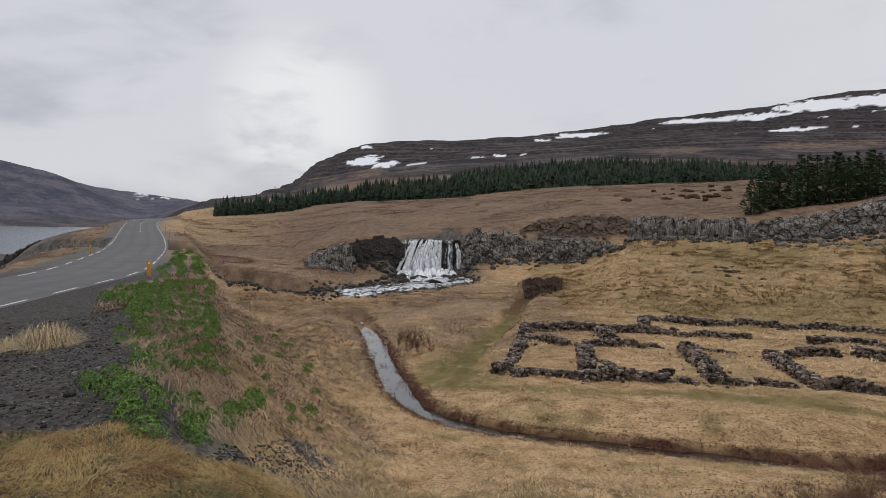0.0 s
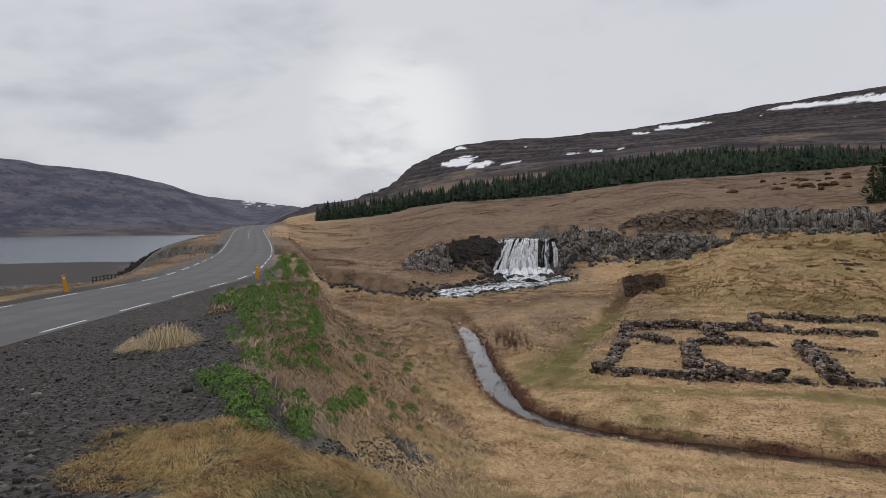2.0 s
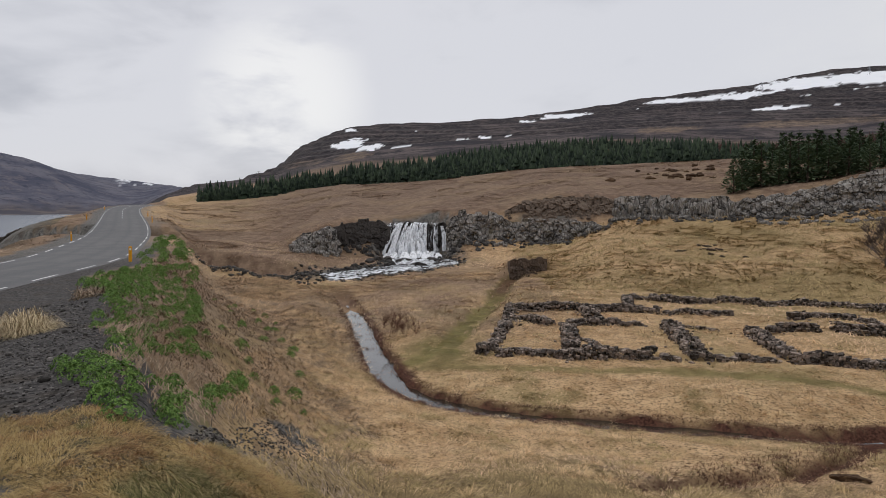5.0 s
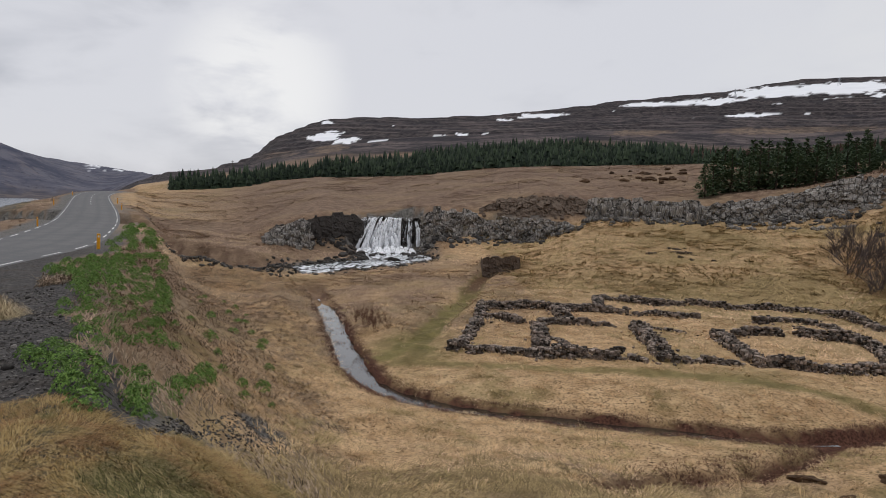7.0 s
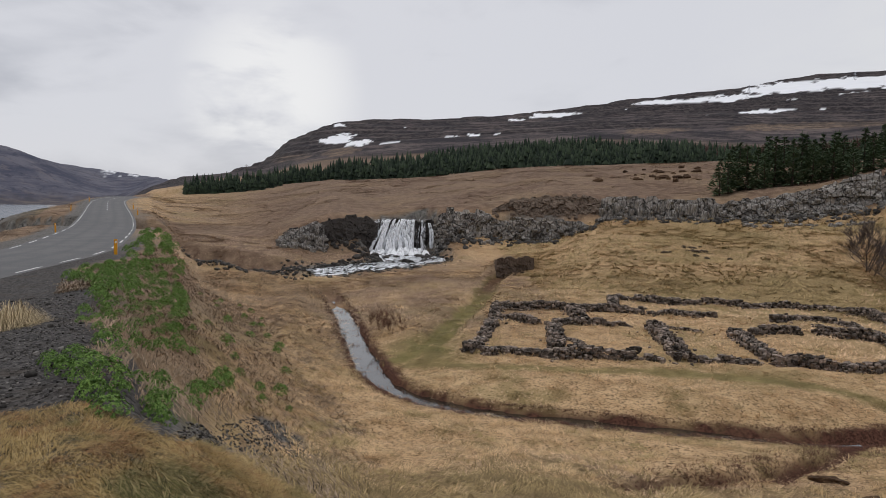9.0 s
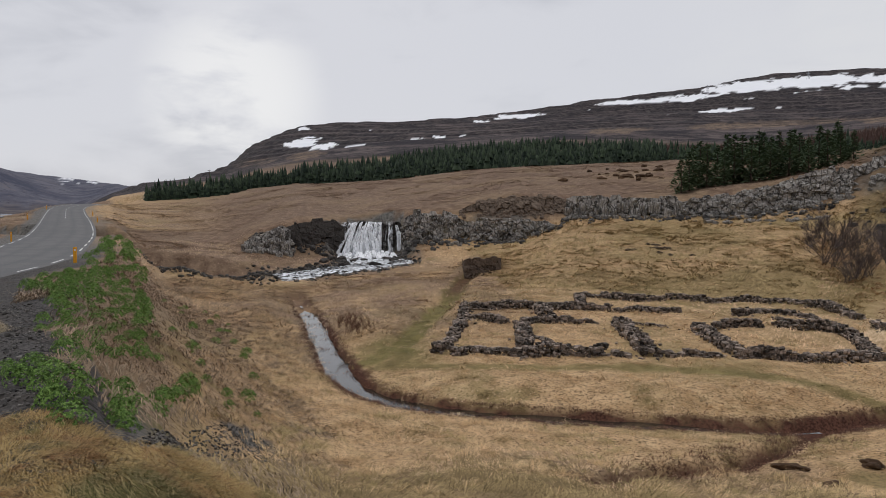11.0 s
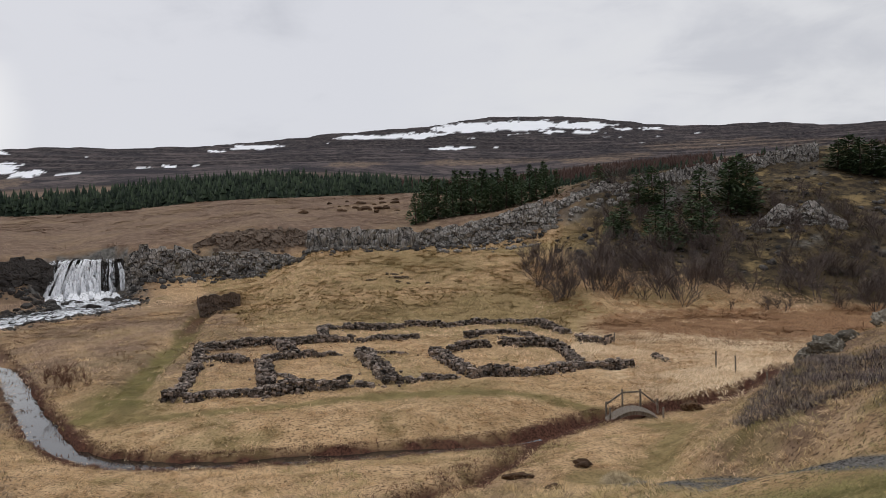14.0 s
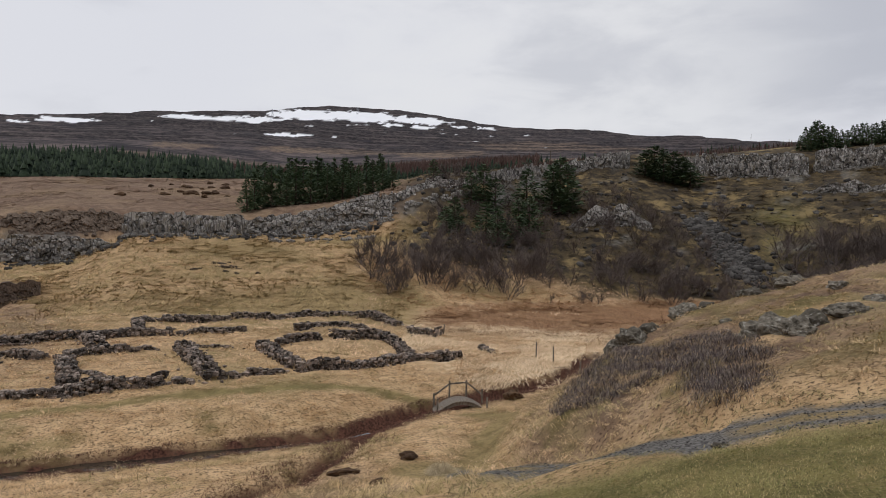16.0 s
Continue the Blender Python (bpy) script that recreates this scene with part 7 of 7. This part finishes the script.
def build_birches():
    shapes = [mesh_from("crown", *bare_shrub(rng, 5.0, 7), BIRCH) for _ in range(6)]
    red = [mesh_from("crown", *bare_shrub(rng, 5.0, 9, 0.8), RED_TWIG) for _ in range(2)]

    def plant(a, r, tall, kinds, label):
        if 96 < r < 125 and abs(a + 64.8 - 4.6 * (r - 99) / 23) < 1.7:
            return
        x, y = from_polar(a, r)
        t = thing("leafless_birch", (x, y, height(x, y)), label, "shrub", "leafless birches by the pond")
        ob = new("crown", rng.choice(kinds))
        ob.parent = t
        k = tall / 5.6
        t.scale = (k * rng.uniform(0.9, 1.3), k * rng.uniform(0.9, 1.3), k)
        t.rotation_euler = (0, 0, rng.uniform(0, 6.28))

    label = "leafless grey-brown birch on the pond's far bank"
    for k in range(58):
        a = -33.2 - 16.0 * (k + rng.random()) / 58
        plant(a, np.interp(-a, [33, 36, 40, 49], [84, 77, 78, 84]) + rng.uniform(-2, 11), rng.uniform(4.0, 6.8), shapes, label)
    for _ in range(190):
        plant(rng.uniform(-64, -39), 88 + 36 * rng.random() ** 1.3, rng.uniform(3.2, 6.2), shapes, "leafless birch among rocks on the slope")
    for a, r, tall in ((-51.9, 83.5, 3.4), (-52.6, 84.5, 3.2), (-53.2, 84.0, 2.8), (-49.4, 82.0, 2.2), (-56.8, 88, 2.6), (-57.4, 90, 2.2)):
        plant(a, r, tall, shapes, "leafless rounded shrub at the pond's edge")
    for _ in range(90):
        plant(-66 - 11 * rng.random() ** 0.7, rng.uniform(84, 110), rng.uniform(5.0, 8.5), shapes, "tall leafless birch behind the knoll")
    for a, r, tall in ((-56.6, 34, 2.0), (-57.5, 35, 2.2), (-58.4, 35, 1.8), (-59.2, 36, 2.0), (-57.9, 36.5, 1.6)):
        plant(a, r, tall, red, "reddish leafless shrub below the knoll")
    for a, r, tall in ((2.9, 47, 2.4), (2.0, 46, 2.0), (3.6, 50, 1.8), (0.9, 45, 1.4), (2.4, 49, 2.0), (1.5, 47, 1.5)):
        plant(a, r, tall, red, "small reddish leafless bush beside the ditch")


build_birches()


def build_gravel():
    """Loose stones on the road shoulder, the scree toe and the track."""
    chunks, spots = [], []
    x, y = scatter(9000, 22, 46, 5.5, 26, 0.8)
    d = ROAD.near(x, y)[0]
    a, r = to_polar(x, y)
    keep = (d > 3.6) & (d < np.clip(13.0 - (y - 8) * 0.33, 5.0, 14.0)) & ((r > 9.2) | (a > 33))
    spots += list(zip(x[keep], y[keep], nrng.uniform(0.014, 0.05, keep.sum()) * (1 + 2.0 * (nrng.random(keep.sum()) > 0.97))))
    x, y = scatter(6000, 6.5, 19.5, 8.0, 21.5, 0.9)
    keep = scree_toe(*to_polar(x, y)) > 0.2 + 0.6 * nrng.random(len(x))
    spots += list(zip(x[keep], y[keep], nrng.uniform(0.02, 0.065, keep.sum())))
    x, y = scatter(3800, -76, -42.5, 12, 20, 0.9)
    keep = np.abs(TRACK.near(x, y)[0]) < 1.15
    spots += list(zip(x[keep], y[keep], nrng.uniform(0.012, 0.04, keep.sum())))
    P = np.array(spots)
    for (px, py, s), z in zip(spots, ground(P[:, 0], P[:, 1])):
        v, f = STONES[rng.randrange(10)]
        chunks.append((v @ (turn(rng.uniform(0, 6.3), rng.uniform(-0.3, 0.3)).T * s) + np.array((px, py, z + 0.1 * s)), f))
    tagged(new("loose_gravel", joined("loose_gravel", chunks, GRAVEL_STONE)), "loose grey stones on the shoulder and track", "gravel", kind="stuff")


GRAVEL_STONE = stone_material("gravel_stone", (0.022, 0.019, 0.017), (0.30, 0.275, 0.25), (0.30, 0.285, 0.26), 0.35)
build_gravel()
# ---------------------------------------------------------------- small things
def box(bm, centre, size, rz=0.0, bevel=0.0, rx=0.0, ry=0.0):
    m = Matrix.Translation(centre) @ Euler((rx, ry, rz)).to_matrix().to_4x4() @ Matrix.Diagonal((*size, 1))
    g = bmesh.ops.create_cube(bm, size=1.0, matrix=m)
    if bevel:
        es = list({e for v in g["verts"] for e in v.link_edges})
        bmesh.ops.bevel(bm, geom=es, offset=bevel, segments=1, affect="EDGES")
    return bm


def beam(bm, p, q, wide, thick, bevel=0.0):
    """A squared bar from p to q."""
    p, q = Vector(p), Vector(q)
    d = q - p
    rot = d.to_track_quat("X", "Z").to_matrix().to_4x4()
    g = bmesh.ops.create_cube(bm, size=1.0, matrix=Matrix.Translation((p + q) / 2) @ rot @ Matrix.Diagonal((d.length, wide, thick, 1)))
    if bevel:
        bmesh.ops.bevel(bm, geom=list({e for v in g["verts"] for e in v.link_edges}), offset=bevel, segments=1, affect="EDGES")
    return bm


POST_YELLOW = paint_material("post_paint", (0.80, 0.36, 0.015), (0.55, 0.25, 0.03), 0.45)
REFLECT = paint_material("reflector", (0.85, 0.85, 0.82), (0.6, 0.6, 0.6), 0.25)
WOOD = bark_material("grey_timber", (0.14, 0.115, 0.09), (0.30, 0.26, 0.215))
STEEL = paint_material("galvanised_steel", (0.30, 0.31, 0.33), (0.22, 0.22, 0.23), 0.5)


def build_marker(a, r, tall, wide, lean=0.0):
    x, y = from_polar(a, r)
    t = thing("marker_post", (x, y, height(x, y)), "yellow roadside marker post with a reflector", "marker post", "marker posts along the road")
    part("post", box(bmesh.new(), (0, 0, tall / 2 - 0.1), (wide, 0.06, tall + 0.2), 0, 0.015), POST_YELLOW, t)
    part("reflector", box(bmesh.new(), (0, -0.035, tall * 0.82), (wide * 0.5, 0.012, tall * 0.12), 0, 0.003), REFLECT, t, "white reflector strip")
    t.rotation_euler = (0, radians(lean), radians(a))


def build_bridge():
    """A small arched plank footbridge with a handrail."""
    cx, cy = from_polar(-42.2, 35.2)
    z = EYE - 9.25
    head = math.atan2(-0.50, 0.86)
    b = thing("footbridge", (cx, cy, z), "small arched timber footbridge with handrails over the ditch", "footbridge")
    b.rotation_euler = (0, 0, head)
    span, rise, wide = 2.7, 0.62, 1.05

    def arch(u):
        return -span / 2 + span * u, rise * 4 * u * (1 - u)

    for side in (-1, 1):
        bm = bmesh.new()
        rings = []
        for k in range(13):
            x0, z0 = arch(k / 12)
            y0 = side * (wide / 2 - 0.06)
            rings.append([bm.verts.new((x0, y0 + dy, z0 + dz)) for dy, dz in ((-0.045, -0.08), (0.045, -0.08), (0.045, 0.08), (-0.045, 0.08))])
        for p, q in zip(rings[:-1], rings[1:]):
            for i in range(4):
                j = (i + 1) % 4
                bm.faces.new((p[i], q[i], q[j], p[j]))
        bm.faces.new(rings[0])
        bm.faces.new(rings[-1][::-1])
        bmesh.ops.recalc_face_normals(bm, faces=bm.faces[:])
        part("arch_beam", bm, WOOD, b)
    for k in range(22):
        (x0, z0), (x1, z1) = arch((k + 0.04) / 22), arch((k + 0.94) / 22)
        bm = beam(bmesh.new(), (x0, 0, z0 + 0.10), (x1, 0, z1 + 0.10), wide + 0.06, 0.04, 0.006)
        part("plank", bm, WOOD, b)
    for side, us in ((1, (0.03, 0.33, 0.66, 0.97)), (-1, (0.03, 0.97))):
        for u in us:
            px, pz = arch(u)
            tall = 0.95 if side > 0 and u > 0.3 else 0.8
            part("rail_post", box(bmesh.new(), (px, side * (wide / 2 + 0.05), pz + tall / 2 - 0.1), (0.085, 0.085, tall + 0.3), 0, 0.01), WOOD, b)
    tops = [(arch(u)[0], wide / 2 + 0.05, arch(u)[1] + h) for u, h in ((0.03, 0.72), (0.33, 0.83), (0.66, 0.88), (0.97, 0.70))]
    for p, q in zip(tops[:-1], tops[1:]):
        part("handrail", beam(bmesh.new(), p, q, 0.05, 0.08, 0.008), WOOD, b)


def build_posts():
    for a, r, tall in ((-48.3, 49, 1.1), (-49.7, 48, 1.05), (-51.9, 46, 1.0), (-40.6, 56, 0.9)):
        x, y = from_polar(a, r)
        t = tagged(new("fence_post", None), "weathered wooden fence post in the reeds", "fence post", "fence posts in the reeds")
        t.location = (x, y, height(x, y))
        part("post", box(bmesh.new(), (0, 0, tall / 2 - 0.1), (0.08, 0.08, tall + 0.2), 0, 0.01, rng.uniform(-0.06, 0.06), rng.uniform(-0.06, 0.06)), WOOD, t)


def build_fence():
    f = thing("fence", (*from_polar(34.4, 66), height(*from_polar(34.4, 66))), "low dark timber fence beyond the road", "fence")
    o = f.location.copy()
    tops = []
    for k in range(11):
        x, y = from_polar(35.4 - 0.26 * k, 67)
        z = height(x, y)
        part("fence_post", box(bmesh.new(), (x - o.x, y - o.y, z - o.z + 0.28), (0.08, 0.08, 0.75), 0, 0.015), BARK, f)
        tops.append(Vector((x - o.x, y - o.y, z - o.z)))
    for h in (0.3, 0.56):
        for p, q in zip(tops[:-1], tops[1:]):
            part("fence_rail", beam(bmesh.new(), p + Vector((0, 0, h)), q + Vector((0, 0, h)), 0.035, 0.06), BARK, f)


def build_pylon(a, r, foot, tall, arms=True):
    x, y = from_polar(a, r)
    t = thing("power_pylon" if arms else "power_pole", (x, y, float(ground(np.array([x]), np.array([y]), False)[0]) - 1), "grey steel lattice pylon on the fell" if arms else "thin timber power pole on the skyline", "pylon" if arms else "power pole")
    w = tall * 0.14
    if arms:
        for sx, sy in ((1, 1), (1, -1), (-1, 1), (-1, -1)):
            part("leg", beam(bmesh.new(), (sx * w, sy * w, 0), (sx * w * 0.15, sy * w * 0.15, tall), 0.3, 0.3), STEEL, t)
        for k in range(4):
            z0, z1 = tall * k / 5, tall * (k + 1) / 5
            w0, w1 = w * (1 - 0.85 * z0 / tall), w * (1 - 0.85 * z1 / tall)
            for s in (1, -1):
                part("brace", beam(bmesh.new(), (-w0 * s, -w0, z0), (w1 * s, -w1, z1), 0.2, 0.2), STEEL, t)
        for k, l in ((0.75, 0.28), (0.9, 0.2)):
            part("crossarm", beam(bmesh.new(), (-tall * l, 0, tall * k), (tall * l, 0, tall * k), 0.3, 0.3), STEEL, t)
    else:
        part("pole", box(bmesh.new(), (0, 0, tall / 2), (0.35, 0.35, tall), 0, 0.05), BARK, t)
        part("crossarm", beam(bmesh.new(), (-1.1, 0, tall * 0.93), (1.1, 0, tall * 0.93), 0.2, 0.2), BARK, t)


def rounded_rock(name, a, r, size, label, mat=ROCK, sink=0.25):
    bm = bmesh.new()
    bmesh.ops.create_icosphere(bm, subdivisions=4 if max(size) > 0.9 and r < 40 else 3, radius=0.5)
    seed = Vector((rng.uniform(0, 50), rng.uniform(0, 50), rng.uniform(0, 50)))
    for v in bm.verts:
        c = v.co.copy()
        v.co *= 1 + 0.55 * noise.noise(c * 2.4 + seed) + 0.35 * abs(noise.noise(c * 5 + seed)) + 0.16 * noise.noise(c * 9 + seed) + 0.08 * abs(noise.noise(c * 19 + seed))
        v.co.x, v.co.y, v.co.z = v.co.x * size[0], v.co.y * size[1], v.co.z * size[2]
    me = bpy.data.meshes.new(name)
    bm.to_mesh(me)
    bm.free()
    me.materials.append(mat)
    x, y = from_polar(a, r)
    ob = new(name, me)
    ob.location = (x, y, height(x, y) + size[2] * (0.5 - sink) * 0.6 - 0)
    ob.rotation_euler = (0, 0, radians(a))
    tagged(ob, label, "boulder" if name == "boulder" else "turf hummock")


TURF = stone_material("turf", (0.06, 0.036, 0.022), (0.17, 0.10, 0.055), (0.28, 0.18, 0.09), 0.5)
PALE_ROCK = stone_material("lichened_rock", (0.075, 0.064, 0.048), (0.26, 0.23, 0.185), (0.46, 0.44, 0.39), 0.85)


def build_oddments():
    build_marker(23.4, 46.5, 0.95, 0.20, 1)
    build_marker(37.1, 42.4, 0.95, 0.20, -9)
    for a, r in ((27.4, 73), (26.4, 118), (21.6, 92), (22.2, 128), (21.9, 108), (25.2, 160)):
        build_marker(a, r, 0.9, 0.14)
    build_bridge()
    build_posts()
    build_fence()
    build_pylon(-26.0, 1500, 0, 20)
    build_pylon(-32.9, 1600, 0, 17)
    for a, r, tall in ((-40.3, 1500, 9), (-64.3, 1250, 16), (13.9, 520, 8), (-57.5, 700, 9), (-49, 420, 7)):
        build_pylon(a, r, 0, tall, False)
    for a, r, s in ((-55.8, 28.6, (1.9, 1.5, 1.5)), (-54.6, 28.9, (1.0, 0.9, 0.9)), (-57.4, 29.2, (1.2, 1.0, 0.7)), (-60.0, 31.2, (1.9, 1.6, 1.3)), (-61.6, 31.8, (1.4, 1.3, 0.9)), (-64.6, 33, (1.7, 1.5, 1.2)), (-67.4, 34, (2.0, 1.7, 1.1)),
                    (-64.4, 22.0, (1.1, 0.9, 0.7)), (-65.3, 21.5, (1.5, 1.2, 1.2)), (-66.4, 21.8, (1.9, 1.5, 1.5)), (-67.5, 21.3, (1.4, 1.2, 0.9)), (-68.6, 22.0, (1.2, 1.0, 1.0)), (-70.6, 22.6, (1.5, 1.2, 0.6)), (-72.4, 24.0, (1.1, 0.9, 0.5)), (-62.9, 25.5, (0.8, 0.7, 0.4)), (-70.0, 28, (1.0, 0.8, 0.5))):
        rounded_rock("boulder", a, r, (s[0] * 0.65, s[1] * 0.7, s[2] * 0.7), "grey lichen-covered boulder bedded in the knoll", PALE_ROCK, 0.5)
    rounded_rock("boulder", -46.6, 37.0, (1.0, 0.8, 0.7), "dark mossy boulder beside the ditch", TURF)
    rounded_rock("boulder", -62.5, 13.0, (0.3, 0.2, 0.1), "flat pale stone at the track's edge", PALE_ROCK)
    rounded_rock("turf_hummock", -38.2, 24.2, (0.6, 0.4, 0.3), "brown overhanging turf hummock", TURF, 0.1)
    rounded_rock("turf_hummock", -33.0, 22.6, (0.9, 0.4, 0.22), "brown broken turf edge", TURF, 0.2)
    rounded_rock("turf_hummock", -36.0, 21.0, (0.55, 0.3, 0.2), "brown broken turf edge", TURF, 0.2)
    for _ in range(16):
        s = rng.uniform(0.25, 0.6)
        rounded_rock("turf_hummock", rng.gauss(-22.7, 1.2), rng.gauss(84, 2.4), (s * rng.uniform(1.0, 1.8), s, s * 0.8), "dark eroded turf break in the grass slope", PEAT, 0.55)
    for _ in range(26):
        s = rng.uniform(0.4, 1.1)
        rounded_rock("turf_hummock", rng.gauss(-19.8, 1.8), rng.gauss(147, 11), (s * rng.uniform(1.0, 2.0), s, s * 0.8), "rust-brown eroded peat hummock on the heath", TURF, 0.25)
    build_crag([(-6.7, 79.5, -8.2, -5.8), (-6.9, 77.4, -8.3, -5.7), (-8.0, 77.2, -8.3, -5.55), (-9.2, 77.6, -8.3, -5.5), (-10.0, 78.6, -8.2, -5.5)], PEAT, "eroded dark peat bank with a flat turf top", (0.3, 0.6), 0.8, 10, cap=2.2, ahead=0.012, rough=0.5, back=0.05)


build_oddments()
